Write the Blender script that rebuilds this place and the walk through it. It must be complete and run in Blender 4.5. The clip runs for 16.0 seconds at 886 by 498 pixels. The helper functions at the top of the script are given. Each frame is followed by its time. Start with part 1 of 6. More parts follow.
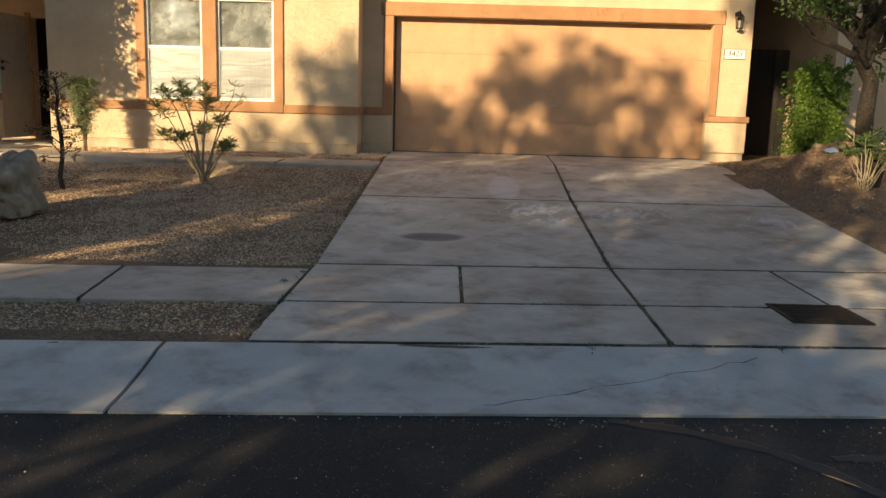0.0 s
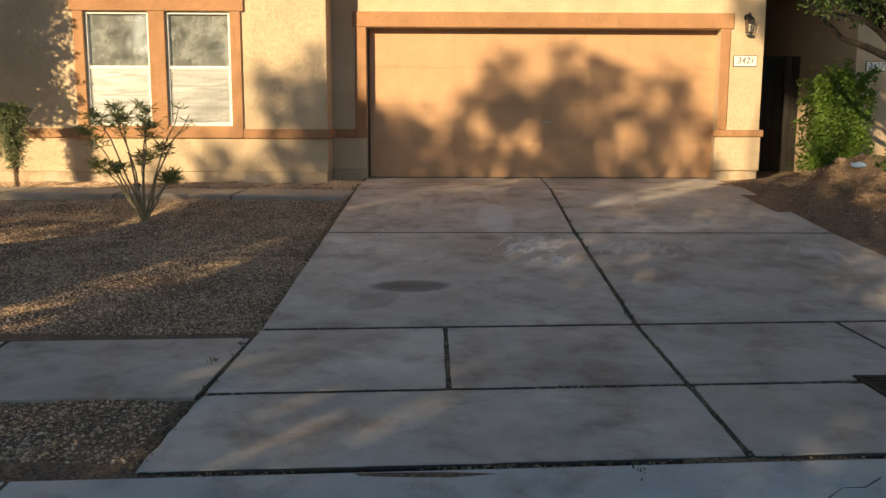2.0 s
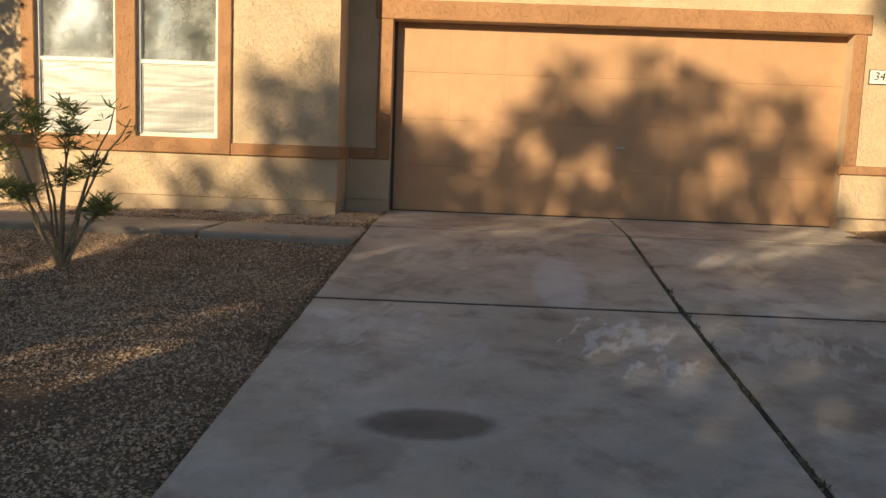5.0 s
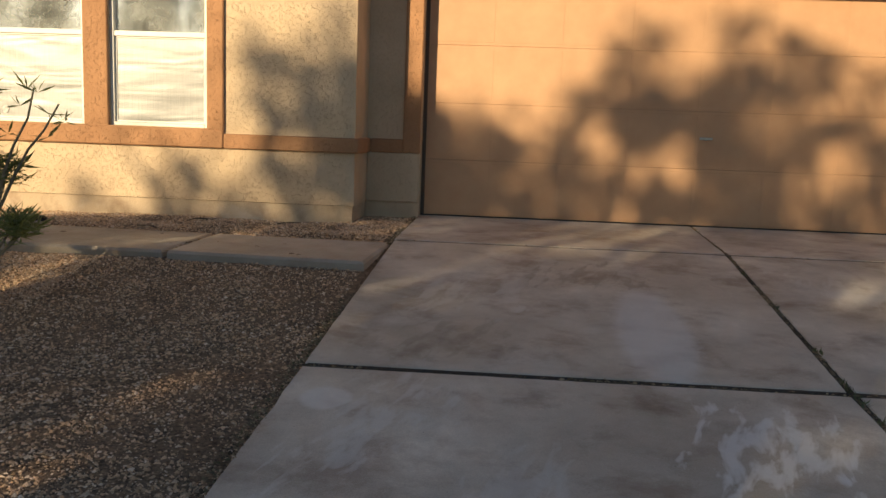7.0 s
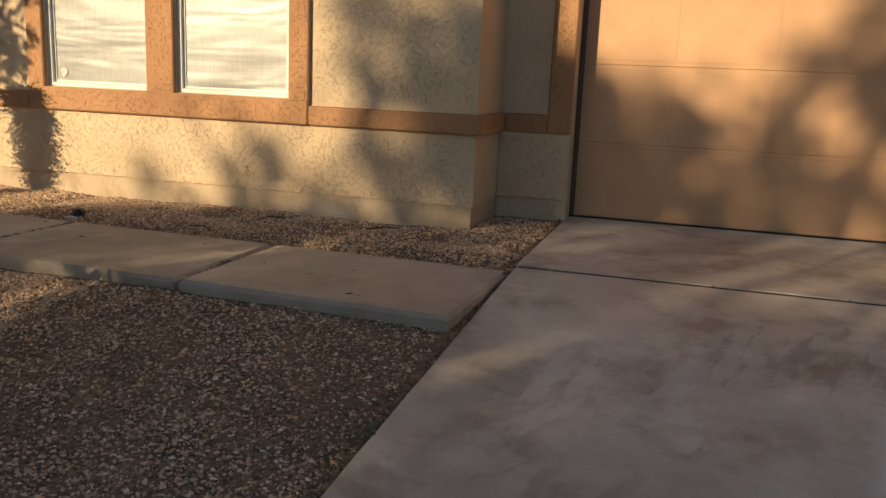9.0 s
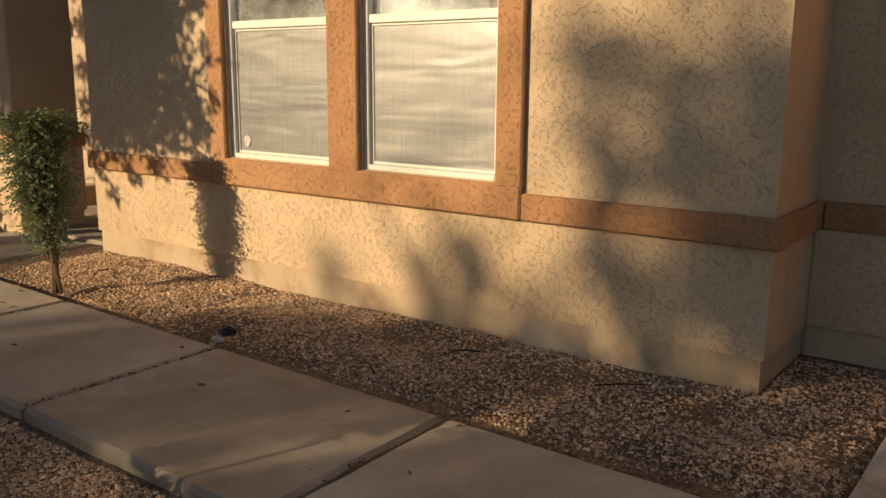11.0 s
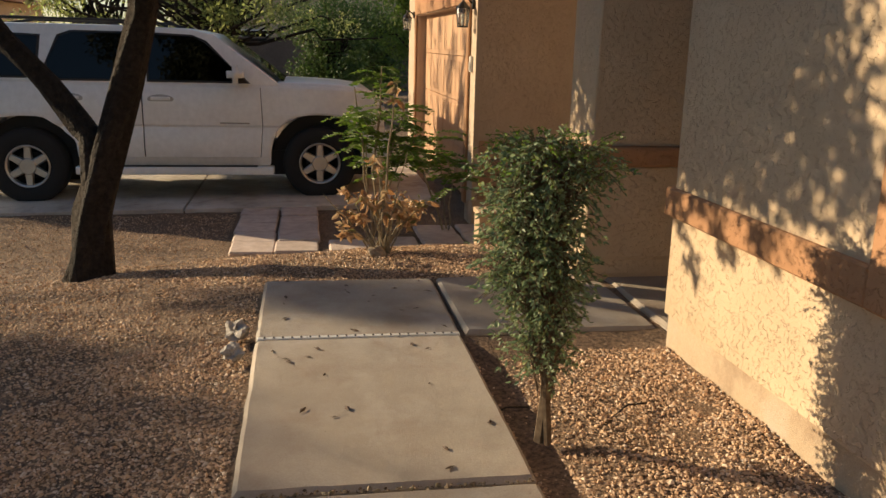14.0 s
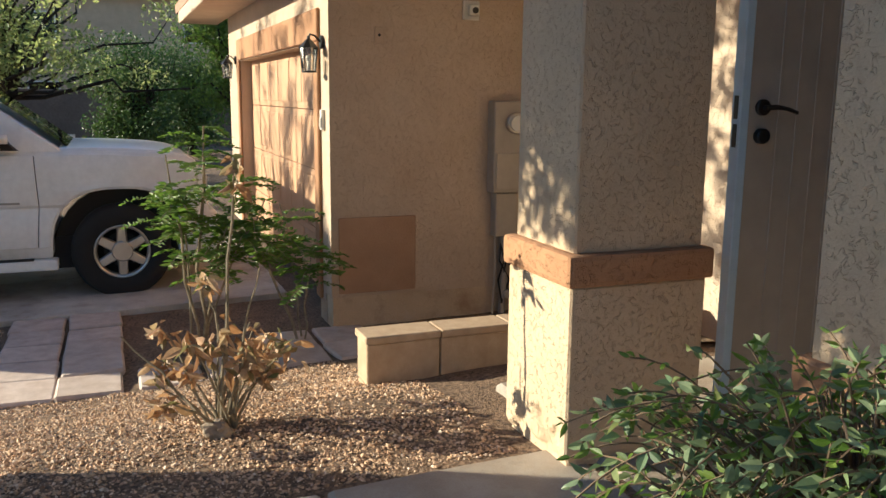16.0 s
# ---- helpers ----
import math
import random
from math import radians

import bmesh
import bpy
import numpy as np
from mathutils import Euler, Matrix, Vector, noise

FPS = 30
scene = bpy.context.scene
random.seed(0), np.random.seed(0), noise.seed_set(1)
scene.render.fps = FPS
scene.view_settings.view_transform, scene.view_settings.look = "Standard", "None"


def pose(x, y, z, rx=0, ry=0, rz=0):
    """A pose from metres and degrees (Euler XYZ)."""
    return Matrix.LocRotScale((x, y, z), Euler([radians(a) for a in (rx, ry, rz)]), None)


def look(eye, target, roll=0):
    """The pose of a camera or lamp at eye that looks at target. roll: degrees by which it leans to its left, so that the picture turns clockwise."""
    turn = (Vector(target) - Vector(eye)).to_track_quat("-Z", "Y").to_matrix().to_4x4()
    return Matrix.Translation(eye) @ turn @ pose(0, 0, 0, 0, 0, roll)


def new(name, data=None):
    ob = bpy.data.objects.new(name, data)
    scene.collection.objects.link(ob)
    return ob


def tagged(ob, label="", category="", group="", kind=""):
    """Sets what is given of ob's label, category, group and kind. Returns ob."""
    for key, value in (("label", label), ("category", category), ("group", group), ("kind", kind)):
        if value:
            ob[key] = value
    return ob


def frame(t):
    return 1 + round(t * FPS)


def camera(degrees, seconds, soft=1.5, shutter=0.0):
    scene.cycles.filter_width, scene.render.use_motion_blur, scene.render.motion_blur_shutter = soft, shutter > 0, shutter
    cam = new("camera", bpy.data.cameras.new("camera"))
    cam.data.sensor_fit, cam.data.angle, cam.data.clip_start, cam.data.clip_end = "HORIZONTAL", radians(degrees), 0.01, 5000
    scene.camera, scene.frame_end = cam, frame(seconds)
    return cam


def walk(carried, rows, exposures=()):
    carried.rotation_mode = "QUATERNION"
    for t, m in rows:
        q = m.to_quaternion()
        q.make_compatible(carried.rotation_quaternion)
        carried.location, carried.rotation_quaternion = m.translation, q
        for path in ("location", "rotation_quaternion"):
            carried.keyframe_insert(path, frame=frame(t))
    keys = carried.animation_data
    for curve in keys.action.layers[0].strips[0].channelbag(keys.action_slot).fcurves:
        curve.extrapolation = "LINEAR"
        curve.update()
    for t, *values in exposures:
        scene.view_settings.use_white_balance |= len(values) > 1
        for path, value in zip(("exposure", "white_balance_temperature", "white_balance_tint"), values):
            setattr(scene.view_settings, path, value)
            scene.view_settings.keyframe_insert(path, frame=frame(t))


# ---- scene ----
cam = camera(55.6, 16.0)
PATH = [
    (0, (0.355, 0.011, 1.439), (0.352, 1.982, 1.097), 1.6),
    (0.5, (0.339, 0.289, 1.446), (0.252, 2.255, 1.09), 0.5),
    (1, (0.345, 0.621, 1.441), (0.358, 2.603, 1.176), -0.7),
    (1.5, (0.375, 1.034, 1.43), (0.308, 3.012, 1.147), 1.0),
    (2, (0.4, 1.506, 1.416), (0.426, 3.484, 1.123), 0.2),
    (2.5, (0.439, 1.943, 1.412), (0.401, 3.925, 1.142), 1.2),
    (3, (0.45, 2.378, 1.418), (0.402, 4.366, 1.205), -0.9),
    (3.5, (0.48, 2.87, 1.378), (0.435, 4.857, 1.155), 0.9),
    (3.7, (0.482, 3.051, 1.387), (0.419, 5.036, 1.15), 1.7),
    (5.8, (0.292, 5.0, 1.382), (0.233, 6.984, 1.139), 2.4),
    (6, (0.281, 5.166, 1.393), (0.156, 7.141, 1.104), 2.6),
    (6.5, (0.263, 5.636, 1.413), (0.193, 7.612, 1.112), 1.7),
    (7, (0.255, 6.119, 1.441), (0.114, 8.094, 1.162), 2.1),
    (7.5, (0.257, 6.617, 1.441), (0.044, 8.581, 1.132), 0.9),
    (8, (0.289, 7.132, 1.461), (-0.066, 9.08, 1.18), 2.8),
    (8.2, (0.32, 7.329, 1.483), (-0.105, 9.259, 1.175), 3.1),
    (10.3, (0.096, 9.476, 1.777), (-0.707, 11.255, 1.342), 1.2),
    (10.5, (0.03, 9.608, 1.828), (-0.872, 11.343, 1.406), 1.4),
    (11, (-0.163, 10.004, 1.881), (-1.334, 11.576, 1.482), 0.4),
    (11.5, (-0.389, 10.455, 1.922), (-1.875, 11.733, 1.525), 1.9),
    (12, (-0.701, 10.859, 1.899), (-2.276, 12.014, 1.468), 0.3),
    (12.5, (-1.005, 11.234, 1.935), (-2.776, 11.993, 1.401), 3.6),
    (13, (-1.378, 11.545, 1.955), (-3.237, 12.058, 1.427), 3.4),
    (13.5, (-1.85, 11.732, 1.953), (-3.739, 12.101, 1.409), 3.0),
    (14, (-2.376, 11.77, 1.946), (-4.292, 12.091, 1.474), 1.5),
    (14.5, (-2.884, 11.783, 1.945), (-4.77, 12.17, 1.401), -0.8),
    (15, (-3.424, 11.788, 1.969), (-5.325, 12.135, 1.454), -0.1),
    (15.5, (-3.968, 11.835, 1.93), (-5.841, 12.399, 1.511), -1.0),
    (16, (-4.455, 11.891, 1.949), (-6.285, 12.616, 1.592), 0.6),
]
walk(cam, [(t, look(eye, target, roll)) for t, eye, target, roll in PATH], [(0.0, 0.97, 6750, 5), (1.5, 0.88, 6700, 5), (3.5, 0.62, 6550, 5), (8.0, 0.6, 6400, 6), (10.5, 0.35, 6800, 9), (12.5, 0.17, 6900, 11), (13.5, 0.38, 6600, 11), (14.2, 0.78, 6100, 8), (15.0, 1.05, 5250, 4), (15.5, 1.28, 5200, 3), (16.0, 1.24, 5200, 3)])

# ---- world, sun, exposure ----
SUN_WAY = Vector((0.50, 0.86, -0.32)).normalized()
world = bpy.data.worlds.new("world")
scene.world = world
world.use_nodes = True
wn = world.node_tree
sky = wn.nodes.new("ShaderNodeTexSky")
sky.sky_type = "NISHITA"
sky.sun_disc = False
sky.sun_elevation = math.asin(-SUN_WAY.z)
sky.sun_rotation = math.atan2(-SUN_WAY.x, -SUN_WAY.y)
sky.dust_density = 0.5
sky.ozone_density = 1.6
wn.links.new(sky.outputs[0], wn.nodes["Background"].inputs[0])
wn.nodes["Background"].inputs[1].default_value = 0.070
sun = new("sun", bpy.data.lights.new("sun", "SUN"))
sun.data.energy = 5.0
sun.data.angle = radians(0.55)
sun.data.color = (1.0, 0.76, 0.47)
sun.matrix_world = look((0, 0, 30), Vector((0, 0, 30)) + SUN_WAY)


# ---- materials ----
def nodes_of(name):
    m = bpy.data.materials.new(name)
    m.use_nodes = True
    t = m.node_tree
    return m, t, t.nodes["Principled BSDF"]


def ramp(t, fac, stops):
    r = t.nodes.new("ShaderNodeValToRGB")
    el = r.color_ramp.elements
    while len(el) < len(stops):
        el.new(0.5)
    for e, (p, c) in zip(el, stops):
        e.position = p
        e.color = (*c, 1) if len(c) == 3 else c
    t.links.new(fac, r.inputs[0])
    return r.outputs[0]


def place(t):
    return t.nodes.new("ShaderNodeNewGeometry").outputs["Position"]


def tex(t, where, scale, detail=5, rough=0.6, kind="noise", distort=0.0):
    if kind == "noise":
        n = t.nodes.new("ShaderNodeTexNoise")
        n.inputs["Detail"].default_value = detail
        n.inputs["Roughness"].default_value = rough
        n.inputs["Distortion"].default_value = distort
        out = n.outputs["Fac"]
    else:
        n = t.nodes.new("ShaderNodeTexVoronoi")
        n.feature = kind
        out = n.outputs["Distance"]
    n.inputs["Scale"].default_value = scale
    t.links.new(where, n.inputs["Vector"])
    return out


def mixed(t, a, b, fac, blend="MIX"):
    m = t.nodes.new("ShaderNodeMix")
    m.data_type, m.blend_type = "RGBA", blend
    for v, s in ((fac, m.inputs[0]), (a, m.inputs[6]), (b, m.inputs[7])):
        if hasattr(v, "links"):
            t.links.new(v, s)
        elif isinstance(v, tuple):
            s.default_value = (*v, 1)
        else:
            s.default_value = v
    return m.outputs[2]


def calc(t, op, a, b=0.0, c=None, clamp=False):
    m = t.nodes.new("ShaderNodeMath")
    m.operation, m.use_clamp = op, clamp
    for v, s in zip((a, b, c), m.inputs):
        if v is None:
            continue
        if hasattr(v, "links"):
            t.links.new(v, s)
        else:
            s.default_value = v
    return m.outputs[0]


def bumped(t, p, height, distance, strength=1.0):
    b = t.nodes.new("ShaderNodeBump")
    b.inputs["Strength"].default_value = strength
    b.inputs["Distance"].default_value = distance
    t.links.new(height, b.inputs["Height"])
    t.links.new(b.outputs[0], p.inputs["Normal"])


def pale_reflection_glass():
    """A pane: mirror and see-through glass under a pale mottled film of painted-in reflection."""
    m = glass("pale_reflection_pane", (0.6, 0.65, 0.65), 0.06, 0.3)
    t = m.node_tree
    out = t.nodes["Material Output"]
    was = out.inputs[0].links[0].from_socket
    d = t.nodes.new("ShaderNodeBsdfDiffuse")
    d.inputs[0].default_value = (0.5, 0.52, 0.5, 1)
    mix = t.nodes.new("ShaderNodeMixShader")
    t.links.new(ramp(t, tex(t, place(t), 5, 6, 0.65), [(0.35, (0.12,) * 3), (0.68, (0.5,) * 3)]), mix.inputs[0])
    t.links.new(was, mix.inputs[1])
    t.links.new(d.outputs[0], mix.inputs[2])
    t.links.new(mix.outputs[0], out.inputs[0])
    return m


def surface(name, dark, light, scale=8, rough=0.85, bump=0.002, bscale=60, metal=0.0, big=0.25, spread=0.0, stops=(0.3, 0.7)):
    """A two-scale mottled surface: fine grain and broad wear, with a little relief."""
    m, t, p = nodes_of(name)
    w = place(t)
    col = ramp(t, tex(t, w, scale, 6), [(stops[0], dark), (stops[1], light)])
    broad = ramp(t, tex(t, w, scale * 0.09, 3), [(0.25, (1 - big,) * 3), (0.75, (1 + big * 0.3,) * 3)])
    col = mixed(t, col, broad, 1.0, "MULTIPLY")
    if spread:
        info = t.nodes.new("ShaderNodeObjectInfo")
        tone = ramp(t, info.outputs["Random"], [(0.0, (1 - spread,) * 3), (1.0, (1 + spread,) * 3)])
        col = mixed(t, col, tone, 1.0, "MULTIPLY")
    t.links.new(col, p.inputs["Base Color"])
    p.inputs["Roughness"].default_value = rough
    p.inputs["Metallic"].default_value = metal
    if bump:
        bumped(t, p, tex(t, w, bscale, 4), bump)
    return m


def stucco(name, dark, light):
    """Skip-trowelled stucco: worm-like raised ridges over a sandy ground."""
    m, t, p = nodes_of(name)
    w = place(t)
    line = calc(t, "ABSOLUTE", calc(t, "SUBTRACT", tex(t, w, 44, 2, 0.5, distort=0.8), 0.5))
    groove = ramp(t, line, [(0.0, (1, 1, 1)), (0.036, (0, 0, 0))])
    some = ramp(t, tex(t, w, 40, 1), [(0.47, (0, 0, 0)), (0.57, (1, 1, 1))])
    lump = ramp(t, tex(t, w, 11, 3), [(0.35, (0, 0, 0)), (0.65, (1, 1, 1))])
    high = calc(t, "SUBTRACT", calc(t, "ADD", calc(t, "MULTIPLY", tex(t, w, 130, 3), 0.4), calc(t, "MULTIPLY", lump, 0.35)), calc(t, "MULTIPLY", calc(t, "MULTIPLY", groove, some), 0.55))
    col = ramp(t, tex(t, w, 3.1, 6), [(0.3, dark), (0.72, light)])
    streak = ramp(t, tex(t, w, 0.8, 4), [(0.3, (0.86, 0.85, 0.84)), (0.7, (1.03, 1.03, 1.03))])
    t.links.new(mixed(t, col, streak, 1.0, "MULTIPLY"), p.inputs["Base Color"])
    p.inputs["Roughness"].default_value = 0.92
    bumped(t, p, high, 0.006)
    return m


def concrete(name, dark, light, stains=(), warm=0.0, brown_most=0.6):
    """Broom-finished, weathered concrete; stains: (x, y, half-length, half-width, turn, colour, strength, ring)."""
    m, t, p = nodes_of(name)
    w = place(t)
    col = ramp(t, tex(t, w, 1.3, 8, 0.66), [(0.3, dark), (0.5, tuple((a + b) / 2 for a, b in zip(dark, light))), (0.7, light)])
    fine = ramp(t, tex(t, w, 150, 4), [(0.3, (0.84, 0.84, 0.84)), (0.7, (1.08, 1.08, 1.08))])
    col = mixed(t, col, fine, 1.0, "MULTIPLY")
    brown = ramp(t, tex(t, w, 0.62, 6, 0.62, distort=0.4), [(0.4, (0, 0, 0)), (0.62, (brown_most,) * 3)])
    col = mixed(t, col, (0.33, 0.265, 0.195), calc(t, "MULTIPLY", brown, 0.8 + warm))
    bloom = ramp(t, tex(t, w, 1.7, 9, 0.66, distort=0.2), [(0.52, (0, 0, 0)), (0.72, (0.5, 0.5, 0.5))])
    col = mixed(t, col, (0.64, 0.62, 0.59), calc(t, "MULTIPLY", bloom, 0.8 - 2 * warm))
    grime = ramp(t, tex(t, w, 2.9, 9, 0.66, distort=0.15), [(0.34, (0.70 + 2.4 * warm, 0.64 + 2.4 * warm, 0.61 + 2.4 * warm)), (0.5, (1.0, 1.0, 1.0)), (0.7, (1.06, 1.06, 1.06))])
    col = mixed(t, col, grime, 1.0, "MULTIPLY")
    pits = ramp(t, tex(t, w, 26, 0, kind="F1"), [(0.05, (0.5, 0.48, 0.45)), (0.11, (1, 1, 1))])
    few = ramp(t, tex(t, w, 9, 2), [(0.56, (0, 0, 0)), (0.62, (0.7, 0.7, 0.7))])
    col = mixed(t, col, mixed(t, col, pits, 1.0, "MULTIPLY"), few)
    info = t.nodes.new("ShaderNodeObjectInfo")
    tone = ramp(t, info.outputs["Random"], [(0.0, (0.88, 0.87, 0.86)), (1.0, (1.09, 1.08, 1.07))])
    col = mixed(t, col, tone, 1.0, "MULTIPLY")
    run = t.nodes.new("ShaderNodeMapping")
    run.vector_type = "TEXTURE"
    run.inputs["Rotation"].default_value = (0, 0, radians(-17))
    run.inputs["Scale"].default_value = (1.0, 3.6, 1.0)
    t.links.new(w, run.inputs["Vector"])
    fingers = tex(t, run.outputs[0], 13.5, 3, 0.55, distort=0.35)
    for x, y, a, b, turn, colour, strength, ring in stains:
        mp = t.nodes.new("ShaderNodeMapping")
        mp.vector_type = "TEXTURE"
        mp.inputs["Location"].default_value = (x, y, 0)
        mp.inputs["Rotation"].default_value = (0, 0, radians(turn))
        mp.inputs["Scale"].default_value = (a, b, 50)
        t.links.new(w, mp.inputs["Vector"])
        ln = t.nodes.new("ShaderNodeVectorMath")
        ln.operation = "LENGTH"
        t.links.new(mp.outputs[0], ln.inputs[0])
        if ring:
            far = calc(t, "ADD", ln.outputs["Value"], calc(t, "MULTIPLY", calc(t, "SUBTRACT", tex(t, w, 7.0, 6, 0.68, distort=1.4), 0.5), 0.35 * ring))
            mask = ramp(t, far, [(0.0, (strength,) * 3), (0.75, (strength * 0.8,) * 3), (1.0, (0, 0, 0))])
        else:
            far = calc(t, "ADD", calc(t, "MULTIPLY", ln.outputs["Value"], 0.24), calc(t, "SUBTRACT", 0.87, fingers))
            mask = ramp(t, far, [(0.37, (strength * 0.85,) * 3), (0.44, (strength * 0.6,) * 3), (0.51, (0, 0, 0))])
        col = mixed(t, col, colour, mask)
    t.links.new(col, p.inputs["Base Color"])
    t.links.new(ramp(t, tex(t, w, 5, 5), [(0.3, (0.62,) * 3), (0.7, (0.86,) * 3)]), p.inputs["Roughness"])
    bumped(t, p, calc(t, "ADD", tex(t, w, 240, 3), calc(t, "MULTIPLY", tex(t, w, 7, 6), 2.2)), 0.003)
    return m


def island(name, colours, rough=0.9, bump=0.0, sheen=0.0):
    """Loose pieces in one mesh, each with its own tone."""
    m, t, p = nodes_of(name)
    geo = t.nodes.new("ShaderNodeNewGeometry")
    n = len(colours)
    col = ramp(t, geo.outputs["Random Per Island"], [(i / max(1, n - 1), c) for i, c in enumerate(colours)])
    grain = ramp(t, tex(t, geo.outputs["Position"], 90, 3), [(0.3, (0.8, 0.8, 0.8)), (0.7, (1.1, 1.1, 1.1))])
    t.links.new(mixed(t, col, grain, 1.0, "MULTIPLY"), p.inputs["Base Color"])
    p.inputs["Roughness"].default_value = rough
    return m


def leafy(name, colours, through_light=0.35):
    m = island(name, colours, 0.5)
    t = m.node_tree
    p = t.nodes["Principled BSDF"]
    tr = t.nodes.new("ShaderNodeBsdfTranslucent")
    mix = t.nodes.new("ShaderNodeMixShader")
    mix.inputs[0].default_value = through_light
    src = p.inputs["Base Color"].links[0].from_socket
    t.links.new(src, tr.inputs[0])
    t.links.new(p.outputs[0], mix.inputs[1])
    t.links.new(tr.outputs[0], mix.inputs[2])
    t.links.new(mix.outputs[0], t.nodes["Material Output"].inputs[0])
    return m


def plain(name, colour, rough=0.5, metal=0.0, coat=0.0):
    m = surface(name, tuple(c * 0.93 for c in colour), tuple(min(1, c * 1.05) for c in colour), 14, rough, 0.0004, 90, metal, 0.07)
    m.node_tree.nodes["Principled BSDF"].inputs["Coat Weight"].default_value = coat
    return m


def glass(name, tint=(0.9, 0.95, 0.95), rough=0.02, clear=0.75, gloss=1.5):
    """A pane: part see-through, part mirror by its angle."""
    m, t, p = nodes_of(name)
    tr = t.nodes.new("ShaderNodeBsdfTransparent")
    tr.inputs[0].default_value = (*tint, 1)
    gl = t.nodes.new("ShaderNodeBsdfGlossy")
    gl.inputs["Roughness"].default_value = rough
    fr = t.nodes.new("ShaderNodeFresnel")
    fr.inputs[0].default_value = 1.6
    mix = t.nodes.new("ShaderNodeMixShader")
    t.links.new(calc(t, "ADD", calc(t, "MULTIPLY", fr.outputs[0], gloss), 1 - clear, clamp=True), mix.inputs[0])
    t.links.new(tr.outputs[0], mix.inputs[1])
    t.links.new(gl.outputs[0], mix.inputs[2])
    t.links.new(mix.outputs[0], t.nodes["Material Output"].inputs[0])
    return m


def asphalt():
    """Old sealed asphalt: dark binder, pale worn aggregate, broad greyer patches."""
    m, t, p = nodes_of("asphalt")
    w = place(t)
    col = ramp(t, tex(t, w, 140, 5), [(0.35, (0.008, 0.008, 0.009)), (0.6, (0.022, 0.021, 0.021)), (0.74, (0.10, 0.098, 0.094))])
    chips = ramp(t, tex(t, w, 75, 0, kind="F1"), [(0.12, (1, 1, 1)), (0.2, (0, 0, 0))])
    some = ramp(t, tex(t, w, 31, 2), [(0.53, (0, 0, 0)), (0.6, (0.9, 0.9, 0.9))])
    col = mixed(t, col, (0.45, 0.44, 0.41), calc(t, "MULTIPLY", chips, some))
    col = mixed(t, col, (0.06, 0.058, 0.056), ramp(t, tex(t, w, 0.9, 5), [(0.5, (0, 0, 0)), (0.72, (0.5, 0.5, 0.5))]))
    t.links.new(col, p.inputs["Base Color"])
    p.inputs["Roughness"].default_value = 0.9
    bumped(t, p, tex(t, w, 160, 4), 0.006)
    return m


STUCCO = stucco("stucco_tan", (0.55, 0.418, 0.277), (0.642, 0.496, 0.336))
TRIM = stucco("stucco_trim", (0.36, 0.19, 0.095), (0.45, 0.245, 0.125))
STEM = concrete("stem_wall", (0.50, 0.385, 0.26), (0.61, 0.48, 0.335), brown_most=0.3)
DOOR_PAINT = surface("garage_door_paint", (0.47, 0.27, 0.145), (0.53, 0.315, 0.175), 5, 0.6, 0.0006, 140, big=0.12)
SLAB = concrete("driveway_concrete", (0.36, 0.325, 0.28), (0.74, 0.685, 0.60), (
    (0.22, 7.78, 0.52, 0.33, 4, (0.58, 0.55, 0.51), 0.55, True),
    (0.24, 7.76, 0.33, 0.19, 4, (0.075, 0.065, 0.055), 0.85, True),
    (-0.02, 7.35, 0.30, 0.16, 60, (0.13, 0.12, 0.11), 0.45, True),
    (1.3, 9.15, 0.34, 0.62, -17, (0.80, 0.78, 0.76), 0.8, False),
    (1.5, 8.75, 0.2, 0.4, -17, (0.80, 0.78, 0.76), 0.75, False),
    (-0.45, 9.45, 0.12, 0.14, 0, (0.74, 0.72, 0.70), 0.7, True),
    (-0.22, 9.2, 0.26, 0.75, -14, (0.68, 0.66, 0.63), 0.6, False),
    (0.35, 8.75, 0.2, 0.5, -12, (0.66, 0.64, 0.61), 0.5, False),
    (2.35, 9.15, 0.5, 0.5, 25, (0.68, 0.66, 0.63), 0.55, False),
    (3.9, 8.9, 0.35, 0.5, 10, (0.66, 0.64, 0.62), 0.5, False),
    (1.08, 10.6, 0.23, 0.95, -3, (0.70, 0.68, 0.66), 0.7, 1.6),
    (0.35, 10.9, 0.12, 0.12, 0, (0.62, 0.6, 0.56), 0.6, False),
    (-0.1, 11.2, 0.25, 0.6, 0, (0.62, 0.6, 0.56), 0.5, False),
    (0.8, 11.7, 0.5, 0.4, 0, (0.20, 0.16, 0.12), 0.5, False),
    (0.0, 10.3, 0.4, 0.4, 0, (0.22, 0.18, 0.14), 0.4, False),
    (0.3, 11.3, 0.12, 0.6, 0, (0.62, 0.6, 0.57), 0.45, False),
    (2.5, 11.6, 0.3, 0.6, 35, (0.64, 0.62, 0.58), 0.45, False),
    (3.6, 5.3, 0.5, 0.5, 0, (0.6, 0.58, 0.56), 0.4, False),
))
GUTTER = concrete("gutter_concrete", (0.46, 0.45, 0.43), (0.70, 0.68, 0.64), brown_most=0.25)
WALK = concrete("walk_concrete", (0.29, 0.255, 0.21), (0.47, 0.42, 0.355), warm=0.08, brown_most=0.45)
ASPHALT = asphalt()
DIRT = surface("gravel_ground", (0.042, 0.026, 0.016), (0.36, 0.24, 0.15), 52, 0.95, 0.016, 64, big=0.35)
STONES = island("gravel_stones", [(0.19, 0.12, 0.07), (0.58, 0.38, 0.225), (0.76, 0.53, 0.34), (0.36, 0.235, 0.145), (0.84, 0.68, 0.51), (0.52, 0.34, 0.205), (0.70, 0.48, 0.295), (0.30, 0.21, 0.14)])
